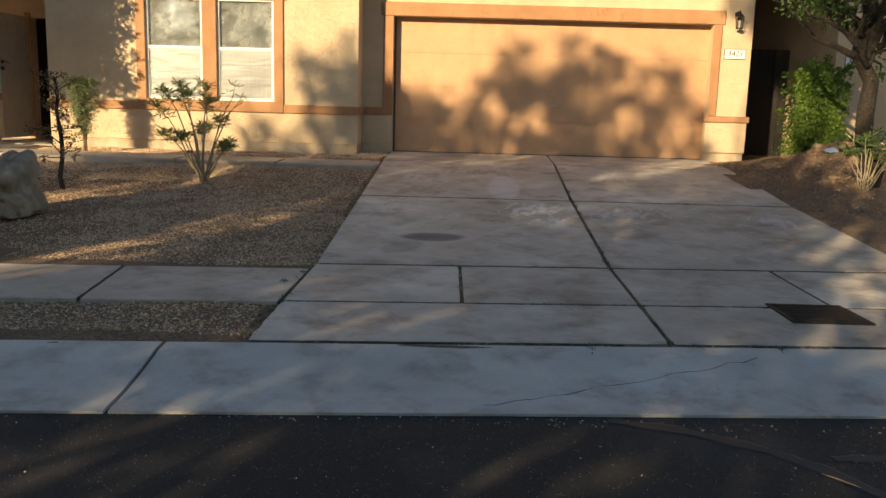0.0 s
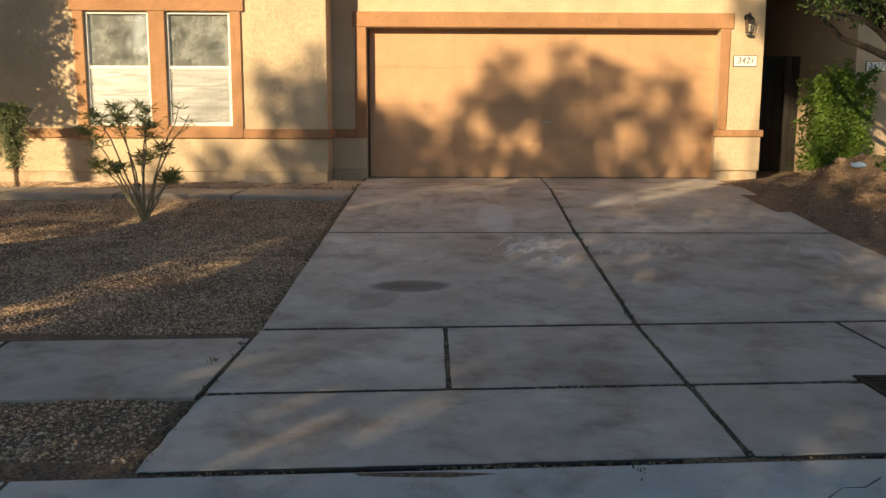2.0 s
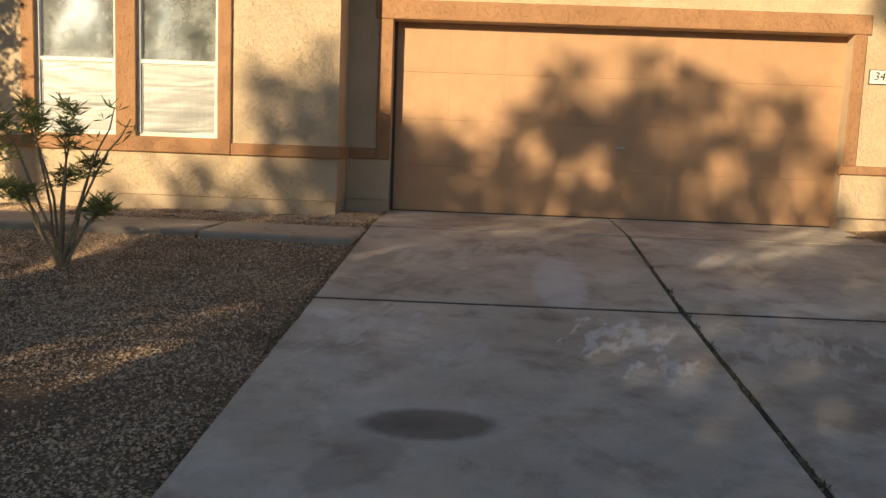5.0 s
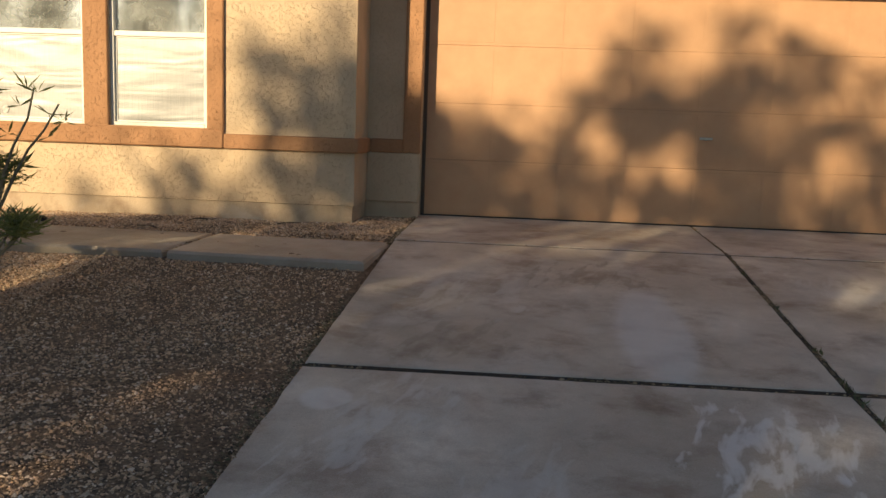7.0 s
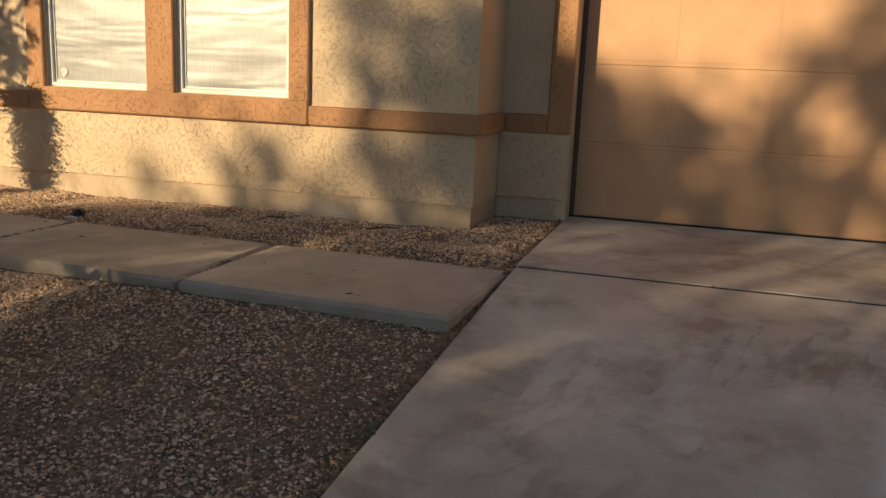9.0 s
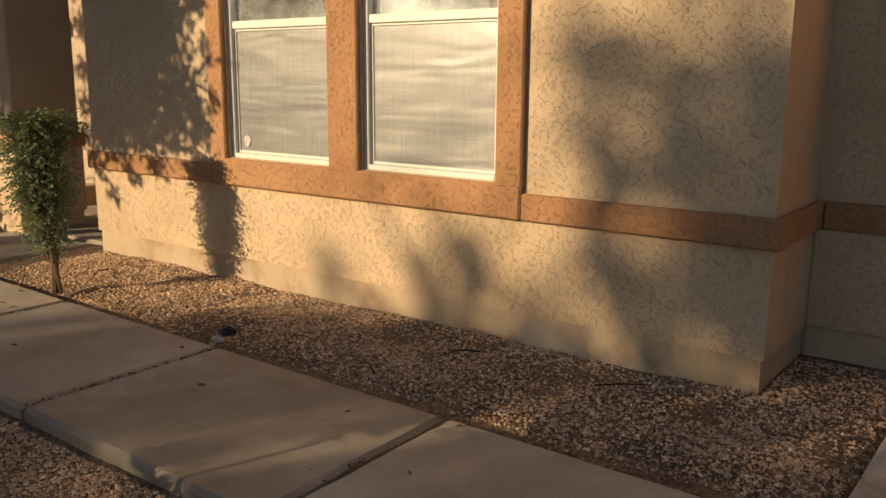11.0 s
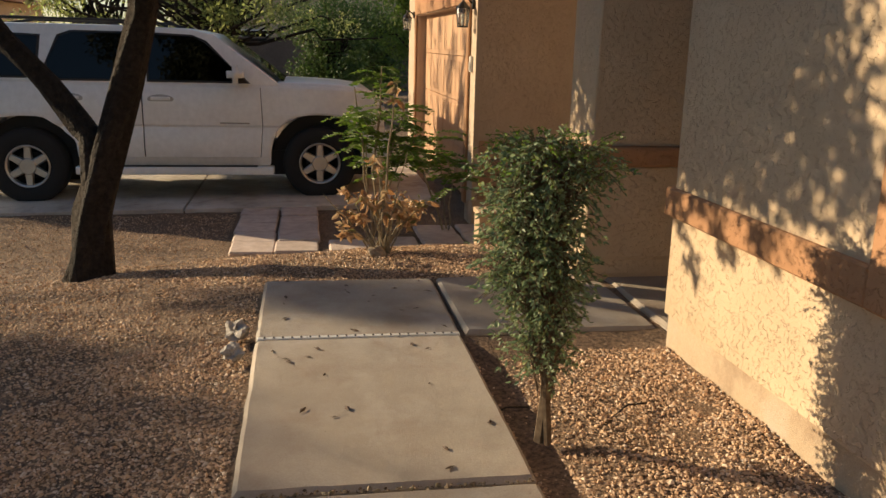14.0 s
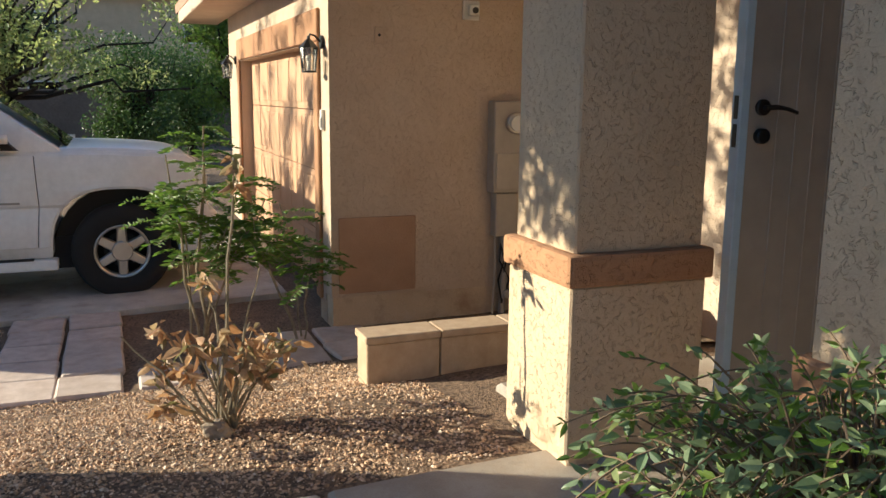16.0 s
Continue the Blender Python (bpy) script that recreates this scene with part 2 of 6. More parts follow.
BARK = surface("bark", (0.010, 0.008, 0.006), (0.055, 0.04, 0.029), 26, 0.95, 0.05, 34, big=0.35)
TWIG = surface("pale_stem", (0.20, 0.16, 0.10), (0.36, 0.30, 0.2), 30, 0.85, 0.001, 90)
JOINT = surface("joint_soil", (0.02, 0.016, 0.012), (0.06, 0.047, 0.034), 60, 0.95, 0.004, 90)
WHITE = plain("white_vinyl", (0.74, 0.72, 0.66), 0.4)
BLACK = plain("black_metal", (0.012, 0.012, 0.013), 0.4)
PANE = glass("window_pane", (0.85, 0.9, 0.88), 0.03, 0.62)
SLAT = plain("blind_slat", (0.72, 0.70, 0.66), 0.5)
# near-black paint stands in for the shade inside the rooms
DARK = plain("room_shade", (0.05, 0.045, 0.04), 0.9)


# ---- building helpers ----
def thing(name, label="", category="", group="", kind="", at=(0, 0, 0)):
    ob = new(name)
    ob.empty_display_size = 0.1
    ob.location = at
    return tagged(ob, label, category, group, kind)


def link(name, bm, material, parent=None, smooth=False):
    me = bpy.data.meshes.new(name)
    bm.normal_update()
    bm.to_mesh(me)
    bm.free()
    me.materials.append(material)
    if smooth:
        for p in me.polygons:
            p.use_smooth = True
    ob = new(name, me)
    if parent:
        ob.parent = parent
        ob.location = -Vector(world_of(parent))
    return ob


def world_of(ob):
    v = Vector(ob.location)
    while ob.parent:
        ob = ob.parent
        v += Vector(ob.location)
    return v


def part(name, bm, material, parent, label="", smooth=False):
    """One mesh, given in world coordinates, as a part of a thing."""
    ob = link(name, bm, material, parent, smooth)
    return tagged(ob, label) if label else ob


def solid(name, bm, material, label="", category="", kind="", group="", smooth=False):
    return tagged(link(name, bm, material, None, smooth), label, category, group, kind)


def box(x0, x1, y0, y1, z0, z1, bevel=0.0, bm=None, seg=1):
    b = bmesh.new()
    bmesh.ops.create_cube(b, size=1)
    for v in b.verts:
        v.co = Vector(((x0 + x1) / 2 + v.co.x * (x1 - x0), (y0 + y1) / 2 + v.co.y * (y1 - y0), (z0 + z1) / 2 + v.co.z * (z1 - z0)))
    if bevel:
        bmesh.ops.bevel(b, geom=b.edges[:], offset=bevel, segments=seg, affect="EDGES", profile=0.6)
    return join(bm, b)


def join(into, b):
    if into is None:
        return b
    me = bpy.data.meshes.new("tmp")
    b.to_mesh(me)
    b.free()
    into.from_mesh(me)
    bpy.data.meshes.remove(me)
    return into


def prism(poly, axis, a, b2, bevel=0.0, bm=None, seg=1):
    """A polygon of two coordinates pushed along the named axis from a to b2."""
    b = bmesh.new()
    def spot(u, v, w):
        return {"x": (w, u, v), "y": (u, w, v), "z": (u, v, w)}[axis]
    lo = [b.verts.new(spot(u, v, a)) for u, v in poly]
    hi = [b.verts.new(spot(u, v, b2)) for u, v in poly]
    b.faces.new(lo)
    b.faces.new(hi[::-1])
    n = len(poly)
    for i in range(n):
        b.faces.new((lo[(i + 1) % n], lo[i], hi[i], hi[(i + 1) % n]))
    bmesh.ops.recalc_face_normals(b, faces=b.faces[:])
    if bevel:
        bmesh.ops.bevel(b, geom=b.edges[:], offset=bevel, segments=seg, affect="EDGES", profile=0.6, clamp_overlap=True)
    return join(bm, b)


def tube(points, radii, sides=8, bm=None, rough=0.0):
    """A tapered tube through the points."""
    b = bmesh.new()
    rings = []
    n = len(points)
    pts = [Vector(p) for p in points]
    for i, p in enumerate(pts):
        d = (pts[min(i + 1, n - 1)] - pts[max(i - 1, 0)]).normalized()
        s = d.orthogonal().normalized() if i == 0 else (side - d * side.dot(d)).normalized()
        side = s
        o = d.cross(s)
        r = radii[i] if hasattr(radii, "__len__") else radii
        ring = []
        for k in range(sides):
            a = 2 * math.pi * k / sides
            q = r * (1 + rough * noise.noise(p * 6 + Vector((math.cos(a), math.sin(a), 0)) * 2))
            ring.append(b.verts.new(p + s * math.cos(a) * q + o * math.sin(a) * q))
        rings.append(ring)
    for r0, r1 in zip(rings, rings[1:]):
        for k in range(sides):
            b.faces.new((r0[k], r0[(k + 1) % sides], r1[(k + 1) % sides], r1[k]))
    b.faces.new(rings[0][::-1])
    b.faces.new(rings[-1])
    return join(bm, b)


def disc(center, axis, radius, depth, sides=24, bevel=0.0, bm=None):
    """A round plate whose axis is x, y or z."""
    poly = [(math.cos(2 * math.pi * k / sides) * radius, math.sin(2 * math.pi * k / sides) * radius) for k in range(sides)]
    c = Vector(center)
    u, v, w = {"x": (c.y, c.z, c.x), "y": (c.x, c.z, c.y), "z": (c.x, c.y, c.z)}[axis]
    return prism([(u + a, v + b) for a, b in poly], axis, w - depth / 2, w + depth / 2, bevel, bm)


def mesh_of(name, verts, faces, material, parent=None, smooth=False, kind="", label="", category=""):
    me = bpy.data.meshes.new(name)
    me.from_pydata([tuple(v) for v in verts], [], [tuple(f) for f in faces])
    me.materials.append(material)
    if smooth:
        for p in me.polygons:
            p.use_smooth = True
    ob = new(name, me)
    if parent:
        ob.parent = parent
        ob.location = -Vector(world_of(parent))
    return tagged(ob, label, category, "", kind)


# ---- levels of the ground ----
def lerp(x, xs, ys):
    return float(np.interp(x, xs, ys))


def shear(x, y=4.0):
    return 0.06 * min(6.0, max(-5.0, x)) * lerp(y, (7.0, 10.0), (1.0, 0.0))


def drive_level(y):
    return lerp(y, (3.7, 4.55, 5.5, 6.7, 9.84, 12.6, 14.28), (0.03, 0.107, 0.118, 0.135, 0.35, 0.585, 0.62))


def ground_level(x, y):
    v = y - shear(x, y)
    yard = lerp(v, (-4.6, -4.5, 3.5, 3.7, 4.5, 6.7, 9.84, 11.5, 12.6, 13.94), (-0.04, -0.12, -0.12, -0.06, 0.10, 0.113, 0.30, 0.515, 0.575, 0.60))
    low = lerp(v, (-4.6, -4.5, 3.5, 3.7, 4.5, 8.0, 12.0, 14.0), (-0.04, -0.12, -0.12, -0.06, -0.04, -0.03, 0.03, 0.12))
    if v < -4.6:
        yard = low = lerp(v, (-60, -9, -6, -4.6), (0.3, 0.3, 0.02, -0.04))
    k = min(1.0, max(0.0, (x + 10.3) / 2.6))
    k = k * k * (3 - 2 * k)
    z = low + (yard - low) * k
    z += 0.42 * math.exp(-((x - 6.7) / 0.9) ** 2 - ((y - 13.4) / 0.9) ** 2)
    if v > 4.5 and -30 < x < 12:
        if -0.5 < x < 4.3 and 4.6 < v < 14.1:
            return z - 0.12
        if -5.95 < x < -0.62 and 12.4 < y < 13.5:
            # the bed under the windows: scraped low along the path, heaped unevenly towards the wall
            z += 0.022 * noise.noise((x * 2.6, y * 3.4, 7)) - 0.055 * math.exp(-((y - 12.58) / 0.14) ** 2)
            z -= 0.05 * math.exp(-((x + 3.75) / 0.13) ** 2 - ((y - 12.68) / 0.1) ** 2)
        z += 0.018 * noise.noise((x * 1.1, y * 1.1, 0)) + 0.012 * noise.noise((x * 4, y * 4, 3))
    return z


def sheet(name, xs, ys, level, material, label, category):
    verts = [(x, y, level(x, y)) for y in ys for x in xs]
    nx = len(xs)
    faces = [(j * nx + i, j * nx + i + 1, (j + 1) * nx + i + 1, (j + 1) * nx + i) for j in range(len(ys) - 1) for i in range(nx - 1)]
    return mesh_of(name, verts, faces, material, None, True, "structure", label, category)


far = [20, 28, 40, 60, 100, 200, 500, 1500]
xs = [-v for v in far[::-1]] + list(np.arange(-16, 9.01, 0.16)) + [v for v in far if v > 10]
ys = [-v for v in far[::-1]] + list(np.arange(-15, 2.9, 1.0)) + list(np.arange(3.0, 15.01, 0.14)) + far
sheet("ground", xs, ys, ground_level, DIRT, "tan crushed gravel desert yard ground", "ground")
rx = list(np.arange(-60, 61, 2.0))
sheet("road", rx, list(np.arange(-4.6, 3.81, 0.35)), lambda x, y: lerp(y, (-4.6, -0.4, 3.81), (0.0, 0.03, 0.0)), ASPHALT, "dark worn asphalt residential road", "road")
road = bpy.data.objects["road"]
for v in road.data.vertices:
    v.co.y += shear(v.co.x)


def tar_seal(line, wide):
    """A ribbon of poured tar over a crack, of uneven width."""
    bm = bmesh.new()
    rows = []
    steps = 26
    for i in range(steps + 1):
        k = i / steps * (len(line) - 1)
        j = min(int(k), len(line) - 2)
        p, q = Vector(line[j]), Vector(line[j + 1])
        c, o = p.lerp(q, k - j), Vector((q.y - p.y, p.x - q.x)).normalized()
        c = c + o * 0.03 * noise.noise((k * 2.2, 3.0, wide * 40))
        w = wide * (1 + 0.6 * noise.noise((k * 4.0, 9.0, wide * 30)))
        z = lerp(c.y - shear(c.x), (-4.6, -0.4, 3.81), (0.0, 0.03, 0.0)) + 0.003
        rows.append([bm.verts.new((c.x + o.x * w * d, c.y + o.y * w * d, z + h)) for d, h in ((-0.5, -0.004), (-0.3, 0.002), (0.3, 0.002), (0.5, -0.004))])
    for r0, r1 in zip(rows, rows[1:]):
        for i in range(3):
            bm.faces.new((r0[i], r0[i + 1], r1[i + 1], r1[i]))
    bmesh.ops.recalc_face_normals(bm, faces=bm.faces[:])
    return part("tar_seal", bm, TAR, road, "black poured tar over a crack")


TAR = surface("tar", (0.004, 0.004, 0.005), (0.012, 0.012, 0.013), 20, 0.6, 0.002, 60)
tar_seal([(1.15, 3.74), (1.6, 3.56), (1.9, 3.26), (2.2, 2.85), (2.6, 2.2)], 0.11)
tar_seal([(2.02, 3.36), (2.5, 3.42), (3.2, 3.46), (4.4, 3.52)], 0.09)


def slab(name, corners, level, thick, material, parent, lift=0.0, edge=0.005, worn=0.004):
    """A cast slab whose top follows the given level, with a worn, slightly uneven outline."""
    line = []
    n = len(corners)
    for i in range(n):
        p, q = Vector(corners[i]), Vector(corners[(i + 1) % n])
        steps = max(1, min(40, int((q - p).length / 0.075))) if worn else 1
        out = Vector((q.y - p.y, p.x - q.x)).normalized()
        for k in range(steps):
            c = p.lerp(q, k / steps)
            if k:
                chip = max(0.0, noise.noise((c.x * 5.3, c.y * 5.3, 8.0)) - 0.32) * 4.5
                c = c + out * worn * (noise.noise((c.x * 13, c.y * 13, 2.0)) - chip)
            else:
                c = c + (p - (Vector(corners[i - 1]) + q) / 2).normalized() * -worn
            line.append((c.x, c.y))
    b = bmesh.new()
    top = [b.verts.new((x, y, level(x, y) + lift)) for x, y in line]
    low = [b.verts.new((x, y, level(x, y) + lift - thick)) for x, y in line]
    b.faces.new(top)
    b.faces.new(low[::-1])
    n = len(top)
    for i in range(n):
        b.faces.new((top[i], low[i], low[(i + 1) % n], top[(i + 1) % n]))
    bmesh.ops.recalc_face_normals(b, faces=b.faces[:])
    rim = [e for e in b.edges if all(v in top for v in e.verts)]
    bmesh.ops.bevel(b, geom=rim, offset=edge, segments=2 if not worn else 1, affect="EDGES", profile=0.5)
    return part(name, b, material, parent)


def quad(x00, x01, x10, x11, y0, y1, g=0.013):
    """Corners of a slab between two cross lines, with half a joint taken off all round."""
    v = g * 1.75
    return [(x00 + g, y0 + shear(x00, y0) + v), (x01 - g, y0 + shear(x01, y0) + v), (x11 - g, y1 + shear(x11, y1) - v), (x10 + g, y1 + shear(x10, y1) - v)]


def left_edge(y):
    return lerp(y, (4.5, 6.65, 9.83, 14.28), (-0.75, -0.69, -0.655, -0.575))


def mid_joint(y):
    return lerp(y, (4.5, 6.8, 9.86, 14.28), (1.68, 1.73, 1.835, 2.04))


def right_edge(y):
    return lerp(y, (4.5, 7.6, 10.0, 14.28), (4.42, 4.42, 4.45, 4.66))


level_d = lambda x, y: drive_level(y - shear(x, y))
driveway = thing("driveway", "weathered grey concrete driveway slabs with dark joints", "driveway", kind="structure")
for y0, y1 in ((6.72, 9.84), (9.84, 12.59), (12.59, 14.27)):
    for a, b in ((left_edge, mid_joint), (mid_joint, right_edge)):
        g = 0.008 if y0 > 12.5 else 0.016
        slab("slab", quad(a(y0), b(y0), a(y1), b(y1), y0, y1, g), level_d, 0.12, SLAB, driveway)
for y0, y1, cuts in ((4.58, 5.5, (left_edge, mid_joint, lambda y: 4.42)), (5.5, 6.72, (left_edge, lambda y: 0.485, mid_joint, lambda y: 3.07, lambda y: 4.6))):
    for a, b in zip(cuts, cuts[1:]):
        slab("slab", quad(a(y0), b(y0), a(y1), b(y1), y0, y1, 0.013), level_d, 0.12, SLAB, driveway, worn=0.009 if y0 < 5 else 0.004)


def joint_bed(corners, level, parent, lift=-0.004):
    slab("joint_soil", corners, level, 0.06, JOINT, parent, lift, worn=0)


for y0, y1 in ((4.58, 5.5), (5.5, 6.72), (6.72, 9.84), (9.84, 12.59), (12.59, 14.27)):
    for a, b in ((left_edge, mid_joint), (mid_joint, right_edge)):
        q = quad(a(y0), b(y0), a(y1), b(y1), y0, y1, 0.0)
        if a is left_edge:
            q[0], q[3] = (q[0][0] + 0.03, q[0][1]), (q[3][0] + 0.03, q[3][1])
        else:
            q[1], q[2] = (q[1][0] - 0.03, q[1][1]), (q[2][0] - 0.03, q[2][1])
        joint_bed(q, level_d, driveway, -0.0055)
sidewalk = thing("pavement", "grey concrete street sidewalk slabs along the gravel", "sidewalk", kind="structure")
edges_x = [-0.73, -2.08, -3.55, -5.0, -6.5, -8.0, -9.5, -11.0]
for a, b in zip(edges_x[1:], edges_x):
    first = b > -1
    slab("slab", quad(a + 0.06, left_edge(5.5) if first else b + 0.06, a - 0.06, left_edge(6.6) if first else b - 0.06, 5.42, 6.58), lambda x, y: 0.125, 0.12, SLAB, sidewalk)
joint_bed([(-7.9, 5.45 + shear(-7.9)), (-0.72, 5.45 + shear(-0.72)), (-0.68, 6.55 + shear(-0.7)), (-7.9, 6.55 + shear(-7.9))], lambda x, y: 0.125, sidewalk)
for a, b in ((4.6, 6.1), (6.1, 7.6), (7.6, 9.1)):
    slab("slab", quad(a, b, a, b, 5.5, 6.7), lambda x, y: 0.12, 0.12, SLAB, sidewalk)
kerb = thing("kerb", "pale concrete rolled kerb and gutter along the road", "kerb", kind="structure")
for a, b in ((-25, -10.2), (-10.2, -7.2), (-7.2, -4.2), (-4.2, -1.17), (-1.17, 4.9), (4.9, 7.9), (7.9, 25)):
    bm = bmesh.new()
    prof = [(3.72, -0.1), (3.72, 0.015), (3.95, 0.028), (4.2, 0.06), (4.42, 0.098), (4.54, 0.105), (4.54, -0.1)]
    xx = [a + 0.012 + (b - a - 0.024) * i / 8 for i in range(9)]
    rows = [[bm.verts.new((x, y + shear(x), z)) for y, z in prof] for x in xx]
    for r0, r1 in zip(rows, rows[1:]):
        for i in range(len(prof) - 1):
            bm.faces.new((r0[i], r1[i], r1[i + 1], r0[i + 1]))
    bm.faces.new(rows[0]); bm.faces.new(rows[-1][::-1])
    bmesh.ops.recalc_face_normals(bm, faces=bm.faces[:])
    part("kerb_length", bm, GUTTER, kerb)
bm = bmesh.new()
rng = random.Random(2)
pts = []
for i in range(19):
    k = i / 18
    x, y = 0.55 + 1.55 * k + rng.uniform(-0.01, 0.01), 3.80 + 0.58 * k + rng.uniform(-0.02, 0.02)
    pts.append((x, y + shear(x), lerp(y, (3.72, 3.95, 4.2, 4.42, 4.54), (0.015, 0.028, 0.06, 0.098, 0.105)) - 0.0015))
tube(pts, [0.0022 + rng.uniform(-0.001, 0.0015) for _ in pts], 5, bm)
part("crack", bm, JOINT, kerb)
PATH_X = [-0.63, -2.0, -3.39, -4.745, -6.13, -7.13]
path_level = lambda x, y: lerp(x, (-6.1, -0.63), (0.605, 0.572))
footpath = thing("footpath", "smooth tan concrete garden path slabs above gravel", "path", kind="structure")
for a, b in zip(PATH_X[1:], PATH_X):
    slab("slab", [(a + 0.012, 11.53), (b - 0.012, 11.53 - (0.03 if b > -0.7 else 0)), (b - 0.012 - (0 if b < -0.7 else -0.03), 12.5), (a + 0.012, 12.5)], path_level, 0.11, WALK, footpath, edge=0.018)
slab("slab", [(-7.13, 12.525), (-6.16, 12.525), (-6.14, 13.5), (-7.18, 13.5)], lambda x, y: 0.605, 0.11, WALK, footpath, edge=0.018)
slab("porch_slab", [(-7.9, 13.53), (-5.96, 13.53), (-5.96, 15.9), (-7.9, 15.9)], lambda x, y: 0.62, 0.2, WALK, footpath, edge=0.018)

# ---- the house ----
def wall_with_holes(name, x0, x1, y0, y1, z0, z1, holes, material, parent):
    """An upright wall along x whose openings go right through it."""
    bm = bmesh.new()
    cx = sorted({x0, x1, *[h[0] for h in holes], *[h[1] for h in holes]})
    cz = sorted({z0, z1, *[h[2] for h in holes], *[h[3] for h in holes]})
    def solid_at(i, j):
        if not (0 <= i < len(cx) - 1 and 0 <= j < len(cz) - 1):
            return False
        mx, mz = (cx[i] + cx[i + 1]) / 2, (cz[j] + cz[j + 1]) / 2
        return not any(h[0] < mx < h[1] and h[2] < mz < h[3] for h in holes)
    def f(*ps):
        bm.faces.new([bm.verts.new(p) for p in ps])
    for i in range(len(cx) - 1):
        for j in range(len(cz) - 1):
            if not solid_at(i, j):
                continue
            a, b, c, d = cx[i], cx[i + 1], cz[j], cz[j + 1]
            f((a, y0, c), (b, y0, c), (b, y0, d), (a, y0, d))
            f((b, y1, c), (a, y1, c), (a, y1, d), (b, y1, d))
            if not solid_at(i - 1, j): f((a, y1, c), (a, y0, c), (a, y0, d), (a, y1, d))
            if not solid_at(i + 1, j): f((b, y0, c), (b, y1, c), (b, y1, d), (b, y0, d))
            if not solid_at(i, j - 1): f((a, y1, c), (b, y1, c), (b, y0, c), (a, y0, c))
            if not solid_at(i, j + 1): f((a, y0, d), (b, y0, d), (b, y1, d), (a, y1, d))
    bmesh.ops.remove_doubles(bm, verts=bm.verts[:], dist=0.0005)
    return part(name, bm, material, parent)


WIN = [(-4.385, -3.50, 1.385, 2.94), (-3.275, -2.385, 1.385, 2.94)]
FRONT, GARAGE, TOP = 13.43, 14.10, 4.3
GDOOR = (-0.565, 4.63, 0.5, 2.815)
house = thing("house", "tan stucco single-family house with orange-brown trim bands", "house", kind="structure")
wall_with_holes("wall_front", -5.93, -1.07, FRONT, FRONT + 0.2, 0.75, TOP, WIN, STUCCO, house)
wall_with_holes("wall_garage", -1.07, 5.27, GARAGE, GARAGE + 0.2, 0.75, TOP, [(GDOOR[0], GDOOR[1], 0.5, GDOOR[3])], STUCCO, house)
part("wall_nook", box(-1.27, -1.07, FRONT + 0.2, GARAGE, 0.75, TOP), STUCCO, house)
part("wall_east", box(5.07, 5.27, GARAGE + 0.2, 24, 0.55, TOP), STUCCO, house)
part("wall_west", box(-5.93, -5.73, FRONT + 0.2, 15.15, 0.75, TOP), STUCCO, house)
part("wall_back", box(-9.2, 5.27, 23.8, 24, 0.5, TOP), STUCCO, house)
part("wall_porch_west", box(-9.2, -9.0, 15.35, 24, 0.5, TOP), STUCCO, house)
# footing under the stucco
part("stem_wall", box(-5.915, -1.085, FRONT + 0.015, FRONT + 0.2, 0.3, 0.747), STEM, house)
part("stem_wall", box(-1.27, -1.085, FRONT + 0.2, GARAGE + 0.015, 0.3, 0.747), STEM, house)
part("stem_wall", box(-1.085, -0.58, GARAGE + 0.015, GARAGE + 0.2, 0.3, 0.747), STEM, house)
part("stem_wall", box(4.64, 5.25, GARAGE - 0.02, GARAGE + 0.2, 0.3, 0.747), STEM, house)
part("stem_wall", box(-5.915, -5.75, FRONT + 0.2, 15.15, 0.3, 0.747), STEM, house)
# trim bands
BZ0, BZ1 = 1.215, 1.345
part("band", box(-5.965, -4.53, FRONT - 0.032, FRONT + 0.0, BZ0, BZ1, 0.008), TRIM, house)
part("band", box(-2.235, -1.035, FRONT - 0.032, FRONT + 0.0, BZ0, BZ1, 0.008), TRIM, house)
part("band", box(-5.965, -5.93, FRONT, 15.15, BZ0, BZ1, 0.008), TRIM, house)
part("band", box(-1.07, -1.035, FRONT, GARAGE - 0.03, BZ0, BZ1, 0.008), TRIM, house)
part("band", box(-1.035, -0.73, GARAGE - 0.03, GARAGE, BZ0, BZ1, 0.008), TRIM, house)
part("band", box(4.57, 5.31, GARAGE - 0.085, GARAGE, 1.25, 1.35, 0.01), TRIM, house)
part("wainscot", box(4.60, 5.28, GARAGE - 0.06, GARAGE, 0.75, 1.25, 0.01), STUCCO, house)
part("wainscot", box(-1.07, -0.575, GARAGE - 0.02, GARAGE, 0.75, BZ0, 0.006), STUCCO, house)
part("door_trim", box(-0.73, -0.565, GARAGE - 0.03, GARAGE, BZ0 + 0.002, 2.815, 0.008), TRIM, house)
part("door_trim", box(4.63, 4.77, GARAGE - 0.03, GARAGE, 1.352, 2.815, 0.008), TRIM, house)
part("door_trim", box(-0.77, 4.81, GARAGE - 0.032, GARAGE, 2.817, 3.035, 0.008), TRIM, house)
# trim round the windows
wt = FRONT - 0.034
part("window_trim", box(-4.53, WIN[0][0], wt, FRONT, 1.357, 2.94, 0.008), TRIM, house)
part("window_trim", box(WIN[0][1], WIN[1][0], wt, FRONT, 1.357, 2.94, 0.008), TRIM, house)
part("window_trim", box(WIN[1][1], -2.235, wt, FRONT, 1.357, 2.94, 0.008), TRIM, house)
part("window_trim", box(-4.57, -2.19, wt - 0.004, FRONT, 2.942, 3.15, 0.008), TRIM, house)
part("window_sill", box(-4.528, -2.237, wt - 0.004, FRONT, BZ0, 1.383, 0.01), TRIM, house)
